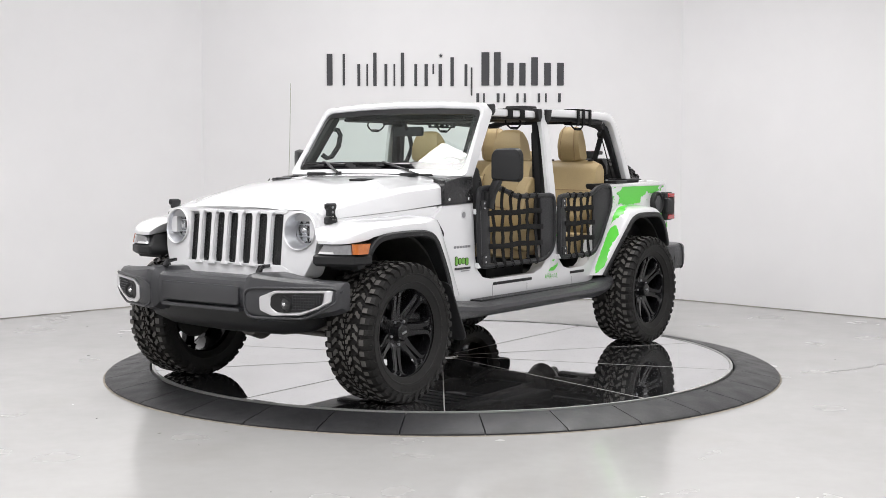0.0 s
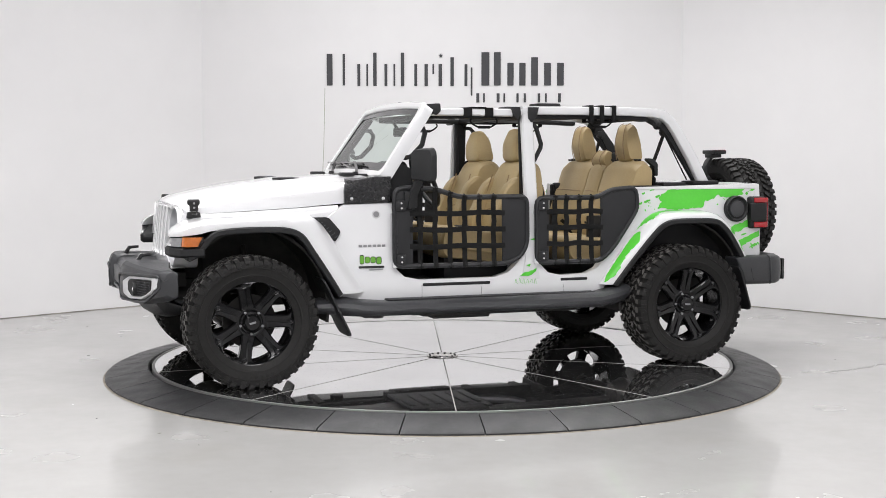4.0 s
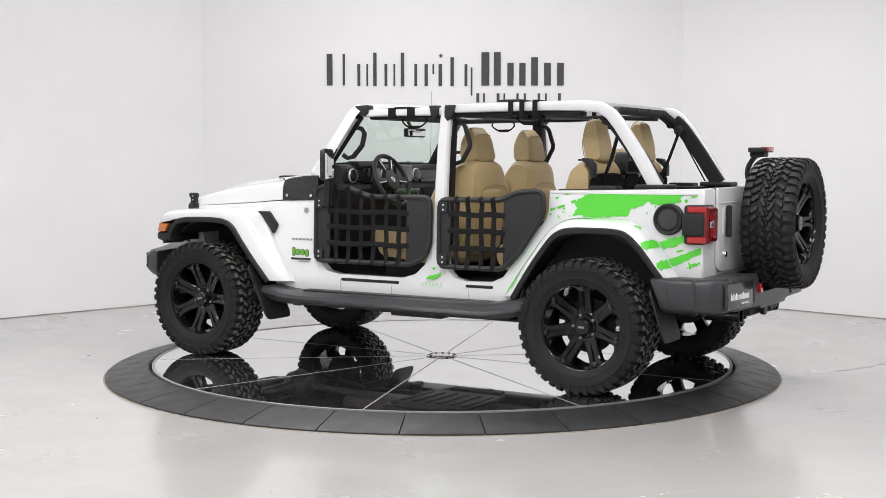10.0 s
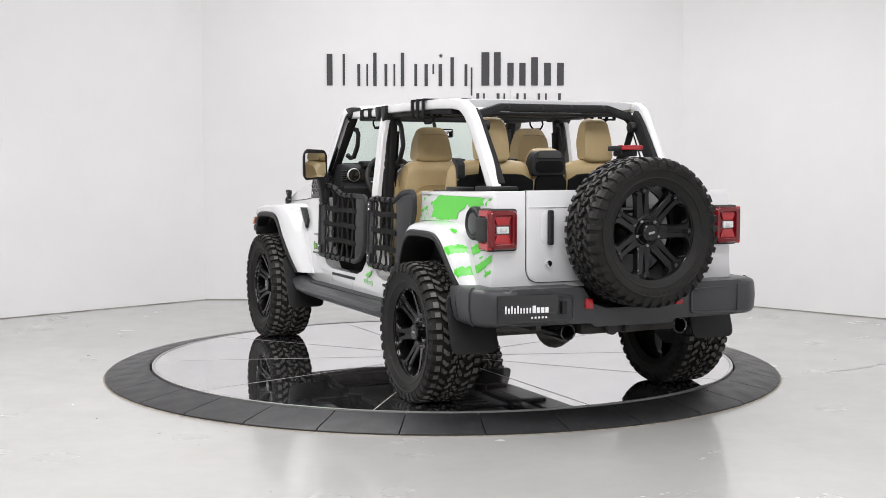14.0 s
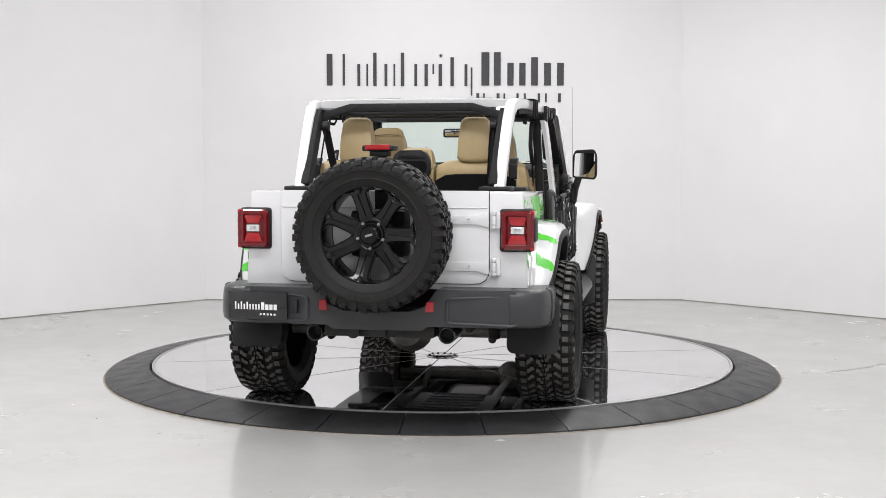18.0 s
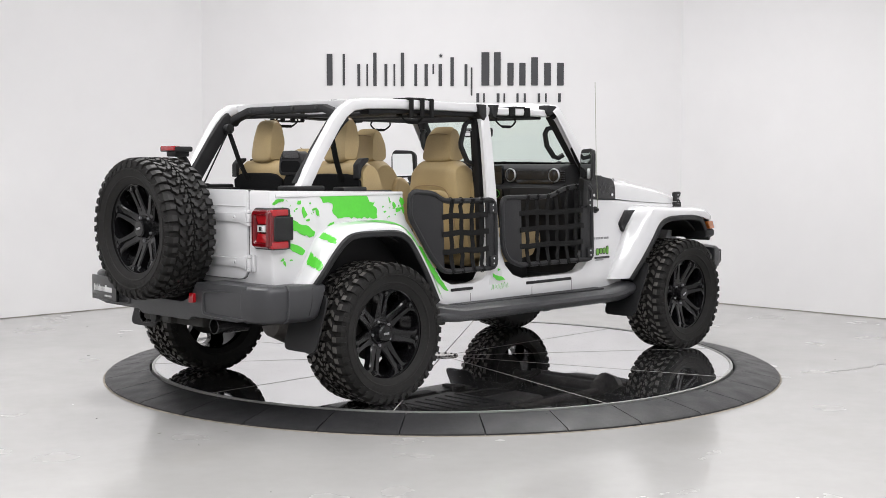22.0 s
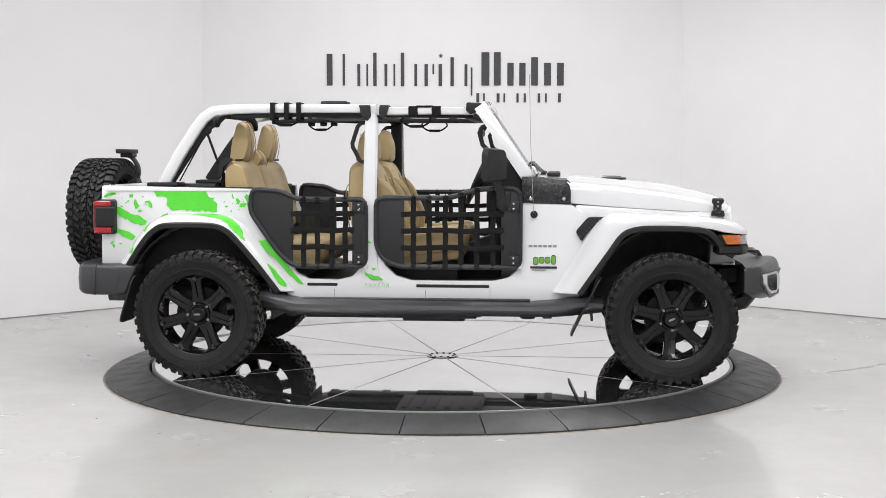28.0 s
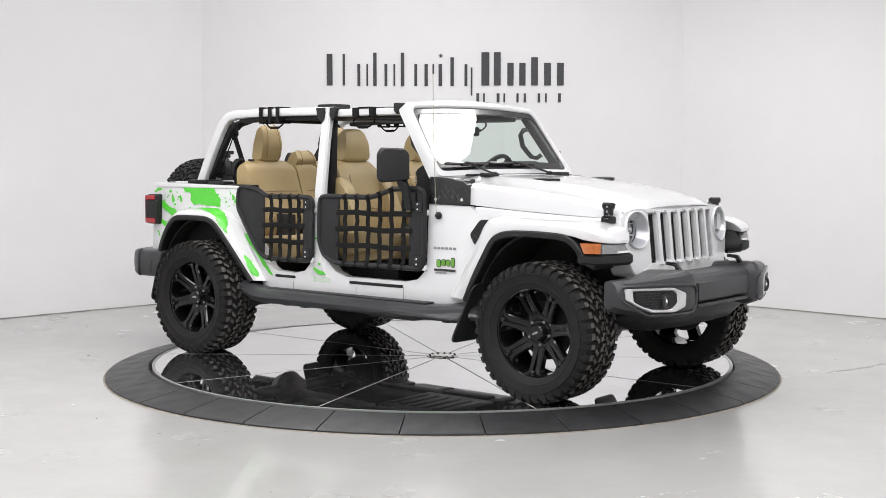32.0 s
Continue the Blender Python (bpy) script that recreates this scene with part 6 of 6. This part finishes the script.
    shared("vent_core", ventin_me, dash, pose(0.402, y, 1.285))
part("screen", box(0.39, 0.415, -0.13, 0.13, 1.20, 1.355, 0.008), SCREEN, dash, "dark touch screen")
part("instrument_hood", prism(rounded([(0.395, 1.345), (0.42, 1.382), (0.50, 1.385), (0.58, 1.345), (0.58, 1.30), (0.42, 1.33)], 0.015), "y", 0.235, 0.525, 0.012), INTERIOR, dash)
part("instrument_face", box(0.395, 0.42, 0.28, 0.48, 1.23, 1.34, 0.01), SCREEN, dash)
part("climate_panel", prism(rounded([(-0.17, 1.11), (0.17, 1.11), (0.17, 1.19), (-0.17, 1.19)], 0.02), "x", 0.350, 0.372, 0.006), GLOSSB, dash)
for y in (-0.115, 0.0, 0.115):
    part("knob_ring", moved(lathe([(0.024, 0.0), (0.030, -0.006), (0.031, 0.0)], "x", 20, False), 0.348, y, 1.152), KNOBRING, dash, "green knob ring")
    part("climate_knob", moved(lathe([(0.0, -0.022), (0.022, -0.022), (0.025, 0.0), (0.0, 0.0)], "x", 18), 0.350, y, 1.152), GLOSSB, dash)
part("glove_box", prism(rounded([(-0.62, 1.20), (-0.24, 1.20), (-0.24, 1.03), (-0.62, 1.03)], 0.025), "x", 0.352, 0.40, 0.010), INTERIOR, dash)
part("dash_bin", prism(rounded([(-0.60, 1.255), (-0.26, 1.255), (-0.26, 1.225), (-0.60, 1.225)], 0.01), "x", 0.398, 0.425, 0.004), GLOSSB, dash)
for y in (-0.68, 0.68):
    part("side_vent", joined(*[bar([(0.412, y * 0.985 - 0.02, 1.25 + k * 0.016), (0.412, y * 0.985 + 0.02, 1.25 + k * 0.016)], 0.008, 0.006, 0.001) for k in range(5)]), GREYPL, dash)
for y in (-0.04, 0.04):
    part("shift_lever", joined(tube([(0.12, y, 0.82), (0.14, y, 0.98)], 0.012, 8), moved(lathe([(0.0, -0.03), (0.025, -0.02), (0.028, 0.02), (0.0, 0.035)], "z", 14), 0.142, y, 1.0)), PLASTIC, dash)
part("console", prism(rounded([(0.42, 0.58), (0.42, 0.90), (0.20, 0.82), (-0.10, 0.84), (-0.16, 0.92), (-0.45, 0.92), (-0.47, 0.58)], 0.02), "y", -0.13, 0.13, 0.015), INTERIOR, dash, "black centre console")
part("interior_mirror", joined(box(0.27, 0.30, -0.13, 0.13, 1.555, 1.62, 0.02), bar([(0.30, 0, 1.60), (0.345, 0, 1.67)], 0.02, 0.02, 0.004)), PLASTIC, dash)
part("mirror_face", box(0.266, 0.271, -0.115, 0.115, 1.565, 1.61, 0.003), MIRRORG, dash)
wheel_tilt = pose(0.233, 0.377, 1.252, 0, -66, 0)
sw = part("steering_wheel", joined(lathe([(0.183 + 0.016 * math.cos(q * math.tau / 10), 0.016 * math.sin(q * math.tau / 10)) for q in range(11)], "z", 40, False), disc(0.075, -0.03, 0.012, "z", 24, 0.01),
                                   *[bar([(0.06 * math.cos(a), 0.06 * math.sin(a), 0), (0.18 * math.cos(a), 0.18 * math.sin(a), 0)], 0.035, 0.014, 0.004) for a in (math.pi / 2, -math.pi / 2, 0.45, -0.45)]), PLASTIC, car, "black steering wheel with silver spokes")
sw.matrix_basis = wheel_tilt
part("spoke_trim", joined(*[bar([(0.085 * math.cos(a), 0.085 * math.sin(a), 0.008), (0.165 * math.cos(a), 0.165 * math.sin(a), 0.008)], 0.008, 0.004, 0.001) for a in (math.pi / 2 + 0.12, -math.pi / 2 - 0.12, 0.45, -0.45)]), SILVER, sw)
part("wheel_emblem", disc(0.022, 0.010, 0.015, "z", 16, 0.002), CHROME, sw)
part("column", tube([(0.26, 0.38, 1.24), (0.50, 0.38, 1.12)], 0.05, 12), INTERIOR, dash)


def cushion(pts, y0, y1, taper=1.0):
    """A padded block: a profile in x and z, drawn over the width, domed in the middle."""
    rings, n = [], 8
    for i in range(n + 1):
        t = i / n
        k = (1 - abs(2 * t - 1) ** 4)
        cx = sum(p[0] for p in pts) / len(pts)
        cz = sum(p[1] for p in pts) / len(pts)
        f = 0.86 + 0.14 * k ** 0.5 if k > 0 else 0.86
        zl, zh = min(p[1] for p in pts), max(p[1] for p in pts)
        ym = (y0 + y1) / 2
        rings.append([(cx + (x - cx) * f, ym + (y0 + (y1 - y0) * t - ym) * (1 + (taper - 1) * ((z - zl) / (zh - zl)) ** 2), cz + (z - cz) * f) for x, z in pts])
    return loft(rings)


def front_seat(yc):
    base = part("seat", cushion(rounded([(0.20, 0.93), (0.23, 0.84), (0.20, 0.74), (-0.32, 0.68), (-0.36, 0.80), (-0.10, 0.885)], 0.05), yc - 0.25, yc + 0.25), LEATHER, car, "tan leather front seat")
    for s in (1, -1):
        part("seat_bolster", cushion(rounded([(0.18, 0.945), (0.21, 0.82), (-0.30, 0.74), (-0.34, 0.90)], 0.05), yc + s * 0.25 - 0.05, yc + s * 0.25 + 0.05), LEATHER, base)
    back = part("backrest", cushion(rounded([(-0.25, 0.72), (-0.24, 0.95), (-0.35, 1.30), (-0.40, 1.385), (-0.49, 1.40), (-0.565, 1.355), (-0.57, 1.15), (-0.46, 0.70)], 0.05), yc - 0.255, yc + 0.255, 0.74), LEATHER, base)
    for s in (1, -1):
        part("back_bolster", cushion(rounded([(-0.19, 0.82), (-0.17, 1.0), (-0.27, 1.22), (-0.36, 1.29), (-0.42, 1.22), (-0.40, 0.80)], 0.05), yc + s * 0.205 - 0.05, yc + s * 0.205 + 0.05), LEATHER, base)
    part("back_shell", cushion(rounded([(-0.52, 0.78), (-0.582, 1.16), (-0.578, 1.20), (-0.50, 1.20), (-0.45, 0.75)], 0.02), yc - 0.185, yc + 0.185, 0.85), LEATHER, base)
    part("seam", tube(smooth_path([(-0.553, yc - 0.205, 0.95), (-0.578, yc - 0.195, 1.10), (-0.583, yc - 0.12, 1.215), (-0.584, yc + 0.12, 1.215), (-0.578, yc + 0.195, 1.10), (-0.553, yc + 0.205, 0.95)]), 0.0035, 5), LEATHERD, base)
    part("headrest", cushion(rounded([(-0.385, 1.375), (-0.38, 1.50), (-0.415, 1.60), (-0.455, 1.612), (-0.505, 1.55), (-0.535, 1.375)], 0.035), yc - 0.125, yc + 0.125, 0.72), LEATHER, base)
    part("seam", tube(smooth_path([(-0.50, yc - 0.085, 1.555), (-0.505, yc, 1.562), (-0.50, yc + 0.085, 1.555)]), 0.003, 5), LEATHERD, base)
    for s in (1, -1):
        part("headrest_post", tube([(-0.43, yc + s * 0.06, 1.36), (-0.43, yc + s * 0.06, 1.44)], 0.008, 8), CHROME, base)
    for pts in ([(-0.222, -0.17, 0.80), (-0.225, -0.17, 0.97), (-0.325, -0.15, 1.29)], [(-0.222, 0.17, 0.80), (-0.225, 0.17, 0.97), (-0.325, 0.15, 1.29)], [(-0.245, -0.17, 1.02), (-0.262, 0.0, 1.06), (-0.245, 0.17, 1.02)]):
        part("seam", tube([(x - 0.002, yc + y, z) for x, y, z in smooth_path(pts)], 0.004, 5), LEATHERD, base)
    part("seat_base", box(-0.30, 0.16, yc - 0.20, yc + 0.20, 0.58, 0.74, 0.01), INTERIOR, base)
    return base


front_seat(0.37)
front_seat(-0.37)


def rear_seat(y0, y1, heads):
    base = part("rear_seat", cushion(rounded([(-0.72, 0.86), (-0.70, 0.76), (-0.76, 0.68), (-1.24, 0.68), (-1.24, 0.84)], 0.05), y0, y1), LEATHER, car, "tan leather rear seat")
    part("backrest", cushion(rounded([(-1.14, 0.82), (-1.12, 0.95), (-1.205, 1.20), (-1.25, 1.345), (-1.295, 1.388), (-1.35, 1.395), (-1.393, 1.345), (-1.39, 1.2), (-1.33, 0.80)], 0.03), y0, y1, 0.97), LEATHER, base)
    part("seat_cover", cushion(rounded([(-1.33, 0.76), (-1.392, 1.312), (-1.412, 1.305), (-1.38, 0.74)], 0.008), y0 + 0.006, y1 - 0.006), CARPET, base, "black carpeted seat back")
    for yc, w, zb, zt in heads:
        part("headrest", cushion(rounded([(-1.283, zb), (-1.250, zb + (zt - zb) * 0.45), (-1.268, zt - 0.035), (-1.305, zt), (-1.345, zt - 0.015), (-1.378, zb + (zt - zb) * 0.5), (-1.395, zb)], 0.03), yc - w, yc + w, 0.82), LEATHER, base)
        for sy in (-1, 1):
            part("headrest_post", tube([(-1.335, yc + sy * 0.05, zb - 0.03), (-1.335, yc + sy * 0.05, zb + 0.02)], 0.008, 8), CHROME, base)
        for sy in (-1, 1):
            part("seam", tube(smooth_path([(-1.262, yc + sy * w * 0.62, zb + 0.02), (-1.245, yc + sy * w * 0.62, zb + (zt - zb) * 0.45), (-1.268, yc + sy * w * 0.52, zt - 0.03), (-1.31, yc + sy * w * 0.50, zt + 0.001)]), 0.003, 5), LEATHERD, base)
    for k in range(2):
        z = 1.0 + k * 0.16
        x = -1.125 - (z - 0.95) * 0.335
        part("seam", tube([(x + 0.0, y0 + 0.04, z), (x + 0.004, (y0 + y1) / 2, z + 0.006), (x, y1 - 0.04, z)], 0.004, 5), LEATHERD, base)
    for yc in ((y0 + 0.08, y1 - 0.08) if heads[0][0] > 0 else (y0 + 0.08,)):
        part("belt_slot", box(-1.325, -1.275, yc - 0.012, yc + 0.012, 1.386, 1.398, 0.004), INTERIOR, base)
    return base


rear_seat(0.11, 0.62, ((0.36, 0.098, 1.375, 1.652),))
rear_seat(-0.62, -0.128, ((-0.36, 0.098, 1.375, 1.652),))
mid_seat = rear_seat(-0.120, 0.102, ((-0.008, 0.104, 1.325, 1.468),))
latch_l, latch_r = pair("seat_release", prism(rounded([(-1.418, 1.365), (-1.385, 1.40), (-1.335, 1.405), (-1.335, 1.388), (-1.39, 1.345), (-1.40, 1.28), (-1.418, 1.28)], 0.01), "y", 0.575, 0.622, 0.01), PLASTIC, (mid_seat, mid_seat), "black seat release shroud")
part("cup_console", prism(rounded([(-0.105, 1.295), (0.13, 1.295), (0.13, 1.385), (0.10, 1.445), (-0.075, 1.445), (-0.105, 1.385)], 0.03), "x", -1.418, -1.33, 0.02, 3), PLASTIC, mid_seat, "black shell behind the centre headrest")
# dark sheet on the shell's back: the hollow's shade laid on as colour
part("console_recess", prism(rounded([(-0.085, 1.315), (0.105, 1.315), (0.105, 1.385), (-0.085, 1.385)], 0.03), "x", -1.4215, -1.412), CARPET, mid_seat)
part("console_lid", prism(rounded([(-0.08, 1.40), (0.10, 1.40), (0.085, 1.448), (-0.06, 1.45)], 0.012), "x", -1.422, -1.41, 0.003), GLOSSB, mid_seat)
pair("buckle_strap", bar(smooth_path([(-1.16, 0.20, 0.80), (-1.10, 0.20, 0.90), (-1.06, 0.21, 0.94)]), 0.04, 0.012, 0.003, (1, 0, 0)), WEB, (mid_seat, mid_seat))

# ---- green splash decals ----
def ragged(pts, amp, rng, step=0.016):
    out, n = [], len(pts)
    for i in range(n):
        a, b = Vector(pts[i]), Vector(pts[(i + 1) % n])
        d = b - a
        k = max(1, int(d.length / step))
        nrm = Vector((-d.y, d.x)).normalized() if d.length else Vector((0, 0))
        for j in range(k):
            t = (j + 0.8 * (rng.random() - 0.5) * (j > 0)) / k
            out.append(tuple(a + d * t + nrm * amp * (rng.random() - 0.5) * 2))
    return out


def splash(pts, y, parent, s, amp=0.012, seed=1, smooth=False, leans=True):
    rng = random.Random(seed)
    bm = bmesh.new()
    vs = [bm.verts.new((x, y - (0.055 * max(0, z - 0.70) if leans else 0.0), z)) for x, z in ragged(pts, amp, rng)]
    f = bm.faces.new(vs)
    bm.normal_update()
    if f.normal.y < 0:
        bmesh.ops.reverse_faces(bm, faces=bm.faces)
    bmesh.ops.triangulate(bm, faces=bm.faces)
    ext = bmesh.ops.extrude_face_region(bm, geom=list(bm.faces))
    for v in ext["geom"]:
        if isinstance(v, bmesh.types.BMVert):
            v.co.y += 0.0015
    bmesh.ops.recalc_face_normals(bm, faces=bm.faces)
    if s < 0:
        bm = mirrored(bm)
    part("decal", bm, GREEN, parent, "green splash decal")


def blob(cx, cz, rx, rz, rng, n=9, tilt=0.0):
    pts = []
    for k in range(n):
        a = k * math.tau / n
        q = 0.65 + 0.5 * rng.random()
        x, z = rx * q * math.cos(a), rz * q * math.sin(a)
        pts.append((cx + x * math.cos(tilt) - z * math.sin(tilt), cz + x * math.sin(tilt) + z * math.cos(tilt)))
    return pts


MAIN_L = [(-1.34, 1.058), (-1.375, 1.10), (-1.352, 1.13), (-1.39, 1.165), (-1.455, 1.191), (-1.75, 1.193), (-2.065, 1.196), (-2.02, 1.17), (-2.035, 1.15), (-1.95, 1.138), (-1.89, 1.128), (-1.85, 1.135), (-1.818, 1.148), (-1.79, 1.122), (-1.712, 1.102), (-1.704, 1.063), (-1.50, 1.048)]
MAIN_R = [(-1.998, 1.199), (-1.874, 1.198), (-1.823, 1.195), (-1.798, 1.158), (-1.733, 1.144), (-1.727, 1.096), (-1.694, 1.064), (-1.548, 1.060), (-1.388, 1.056), (-1.395, 1.103), (-1.424, 1.129), (-1.409, 1.147), (-1.445, 1.154), (-1.474, 1.187)]
STRIPES_L = ([(-1.86, 0.915), (-1.918, 0.918), (-2.001, 0.944), (-2.092, 0.972), (-2.096, 0.928), (-2.013, 0.896), (-1.918, 0.872), (-1.88, 0.866)], [(-1.93, 0.805), (-1.955, 0.817), (-2.073, 0.856), (-2.155, 0.892), (-2.157, 0.853), (-2.074, 0.808), (-1.98, 0.775), (-1.94, 0.757)])
STRIPES_R = ([(-2.100, 1.097), (-2.090, 1.061), (-2.010, 1.006), (-1.956, 0.985), (-1.905, 0.966), (-1.869, 0.966), (-1.861, 0.999), (-1.912, 1.024), (-1.973, 1.043), (-2.020, 1.068)], [(-2.101, 0.960), (-2.087, 0.927), (-2.015, 0.887), (-1.957, 0.868), (-1.938, 0.897), (-1.993, 0.923), (-2.047, 0.945)])
BITS_L = ((-1.303, 1.185, 0.02, 0.006), (-1.233, 1.16, 0.014, 0.008), (-1.262, 1.108, 0.028, 0.008), (-1.208, 1.091, 0.02, 0.01), (-1.345, 1.14, 0.02, 0.01), (-1.19, 1.06, 0.012, 0.006), (-2.032, 0.867, 0.03, 0.008), (-2.122, 0.79, 0.022, 0.012), (-2.095, 0.782, 0.008, 0.02),
          (-2.10, 1.178, 0.03, 0.006), (-2.06, 1.155, 0.012, 0.014), (-2.085, 0.775, 0.008, 0.005), (-2.15, 0.80, 0.008, 0.012), (-1.82, 1.08, 0.008, 0.005))
BITS_R = ((-2.12, 1.165, 0.035, 0.012), (-2.09, 1.172, 0.02, 0.01), (-1.97, 1.158, 0.018, 0.014), (-1.935, 1.10, 0.02, 0.034), (-1.912, 1.06, 0.014, 0.008), (-1.84, 1.105, 0.012, 0.03), (-1.865, 1.118, 0.018, 0.008), (-1.745, 1.03, 0.03, 0.012), (-1.29, 1.155, 0.008, 0.022),
          (-1.255, 1.125, 0.016, 0.02), (-1.225, 1.10, 0.028, 0.014), (-1.195, 1.15, 0.016, 0.03), (-1.188, 1.10, 0.01, 0.03), (-1.33, 1.09, 0.012, 0.006), (-1.345, 1.12, 0.008, 0.006), (-2.10, 0.85, 0.014, 0.008), (-2.085, 0.83, 0.008, 0.02), (-2.04, 0.845, 0.010, 0.006))
for s, side, fl, main, stripes, bits in zip((1, -1), sides, flares_r, (MAIN_L, MAIN_R), (STRIPES_L, STRIPES_R), (BITS_L, BITS_R)):
    Y = 0.7765
    splash(main, Y, side, s, 0.006, 3)
    for k, pts in enumerate(stripes):
        splash(pts, Y, side, s, 0.006, 5 + k)
    rng = random.Random(21 + s)
    for k, (cx, cz, rx, rz) in enumerate(bits):
        splash(blob(cx, cz, rx, rz, rng, 11, -0.3 * s), Y, side, s, 0.003, k)
    for k in range(16):
        cx = rng.choice((-1.24, -1.30, -1.99, -2.06, -1.87)) + 0.06 * (rng.random() - 0.5)
        cz = (1.09 if cx > -1.8 else 1.13) + 0.09 * (rng.random() - 0.5)
        splash(blob(cx, cz, 0.003 + 0.008 * rng.random() ** 2, 0.003 + 0.005 * rng.random(), rng, 8, -0.4 * s), Y, side, s, 0.0015, k)
    # on the door pillar and sill
    pil = pillars[0 if s > 0 else 1]
    splash([(-0.355, 0.99), (-0.385, 1.01), (-0.43, 1.0), (-0.435, 0.95), (-0.365, 0.94)], 0.781, pil, s, 0.006, 9)
    splash([(-0.375, 0.865), (-0.435, 0.875), (-0.43, 0.855)], 0.787, pil, s, 0.003, 10)
    splash([(-0.30, 0.622), (-0.33, 0.645), (-0.38, 0.655), (-0.415, 0.672), (-0.42, 0.645), (-0.36, 0.625)], 0.7805, pil, s, 0.006, 11, False, False)
    splash([(-0.345, 0.695), (-0.375, 0.702), (-0.37, 0.682)], 0.7815, pil, s, 0.003, 12, False, False)
    # thin handwritten scrawl on the sill, as plain strokes
    for k in range(6):
        x = -0.275 - k * 0.028
        a, b = 0.006 * math.sin(k * 2.1), 0.010 + 0.006 * math.sin(k * 1.3)
        path = smooth_path([(x + 0.008, s * 0.7762, 0.572 + a), (x + 0.003, s * 0.7762, 0.590 + b), (x - 0.006, s * 0.7762, 0.588 + a), (x - 0.004, s * 0.7762, 0.574 + b * 0.4), (x - 0.012, s * 0.7762, 0.570 + a)], 3)
        part("scrawl_stroke", tube(path, 0.0013, 5), GREEN, side)
    if s < 0:
        splash([(-1.12, 0.87), (-1.06, 0.80), (-1.0, 0.738), (-0.95, 0.685), (-0.866, 0.60), (-0.82, 0.588), (-0.89, 0.665), (-0.955, 0.745), (-1.0, 0.80), (-1.06, 0.875)], 0.7772, side, s, 0.005, 13, False, False)

    # streak that runs down the front leg of the flare
    def on_flare(u, q):
        p = flare_point(REAR_ARCH, u, q, R_LEGS, R_IN)
        return p + Vector((0, 0.003, 0.0015))

    def flare_patch(u0, u1, lo, hi, seed):
        rng = random.Random(seed)
        bm = bmesh.new()
        n = int((u1 - u0) * 14)
        cols = []
        for k in range(n + 1):
            u = u0 + (u1 - u0) * k / n
            a, b = lo(k / n) + 0.5 * (rng.random() - 0.5), hi(k / n) + 0.5 * (rng.random() - 0.5)
            a, b = min(max(a, 0.0), 5.9), min(max(b, 0.0), 5.9)
            if b < a:
                a = b = (a + b) / 2
            taper = min(1.0, 0.15 + 5 * k / n, 0.15 + 5 * (1 - k / n))
            mid_q = (a + b) / 2
            a, b = mid_q + (a - mid_q) * taper, mid_q + (b - mid_q) * taper
            cols.append([bm.verts.new(on_flare(u, a + (b - a) * j / 4)) for j in range(5)])
        for p, q in zip(cols, cols[1:]):
            for j in range(4):
                bm.faces.new((p[j], p[j + 1], q[j + 1], q[j]))
        if s < 0:
            bm = mirrored(bm)
        bmesh.ops.recalc_face_normals(bm, faces=bm.faces)
        part("decal", bm, GREEN, fl, "green splash decal")

    def flare_band(q1, lo, hi, seed):
        """A torn stripe across the flare: q from the body to q1, between two lines of u."""
        rng = random.Random(seed)
        bm = bmesh.new()
        cols = []
        n = int(q1 * 4)
        for k in range(n + 1):
            q = q1 * k / n
            fade = 1.0 if k < n - 1 else 0.35
            a, b = lo(q) + 0.09 * (rng.random() - 0.5), hi(q) + 0.09 * (rng.random() - 0.5)
            m = (a + b) / 2
            cols.append([bm.verts.new(on_flare(m + ((a + (b - a) * j / 4) - m) * fade, q)) for j in range(5)])
        for p, q in zip(cols, cols[1:]):
            for j in range(4):
                bm.faces.new((p[j], p[j + 1], q[j + 1], q[j]))
        if s < 0:
            bm = mirrored(bm)
        bmesh.ops.recalc_face_normals(bm, faces=bm.faces)
        part("decal", bm, GREEN, fl, "green splash decal")

    if s > 0:
        flare_patch(0.12, 1.9, lambda t: 1.0 - 0.5 * t, lambda t: 3.9 - 0.5 * t + 0.4 * math.sin(9 * t), 31)
        flare_patch(1.9, 4.9, lambda t: 0.0, lambda t: 0.9 + 1.5 * abs(math.sin(4.0 * t)), 32)
        flare_band(5.4, lambda q: 8.09 - 0.07 * q, lambda q: 8.39 - 0.04 * q, 34)
        flare_band(5.0, lambda q: 8.80 - 0.0 * q, lambda q: 9.15 + 0.01 * q, 35)
        flare_patch(6.7, 7.2, lambda t: 1.0, lambda t: 1.9, 36)
    else:
        flare_patch(0.2, 0.95, lambda t: 1.6 + t, lambda t: 4.6 - 0.8 * t, 41)
        flare_patch(1.75, 5.1, lambda t: 3.2 * (1 - t) ** 1.2, lambda t: 5.6 - 3.0 * t, 42)
        flare_band(4.6, lambda q: 7.25 + 0.03 * q, lambda q: 7.70 + 0.0 * q, 44)
        flare_band(5.2, lambda q: 8.35 + 0.05 * q, lambda q: 8.72 + 0.04 * q, 45)
def motions():
    car_rows, table_rows = [], []
    for t in range(33):
        turn = TURN[t]
        car_rows.append((float(t), pose(0, 0, 0, 0, 0, turn) @ pose(0, CAR_OFF, 0)))
        table_rows.append((float(t), pose(0, 0, 0, 0, 0, turn)))
    walk(car, car_rows)
    walk(turntable, table_rows)


motions()
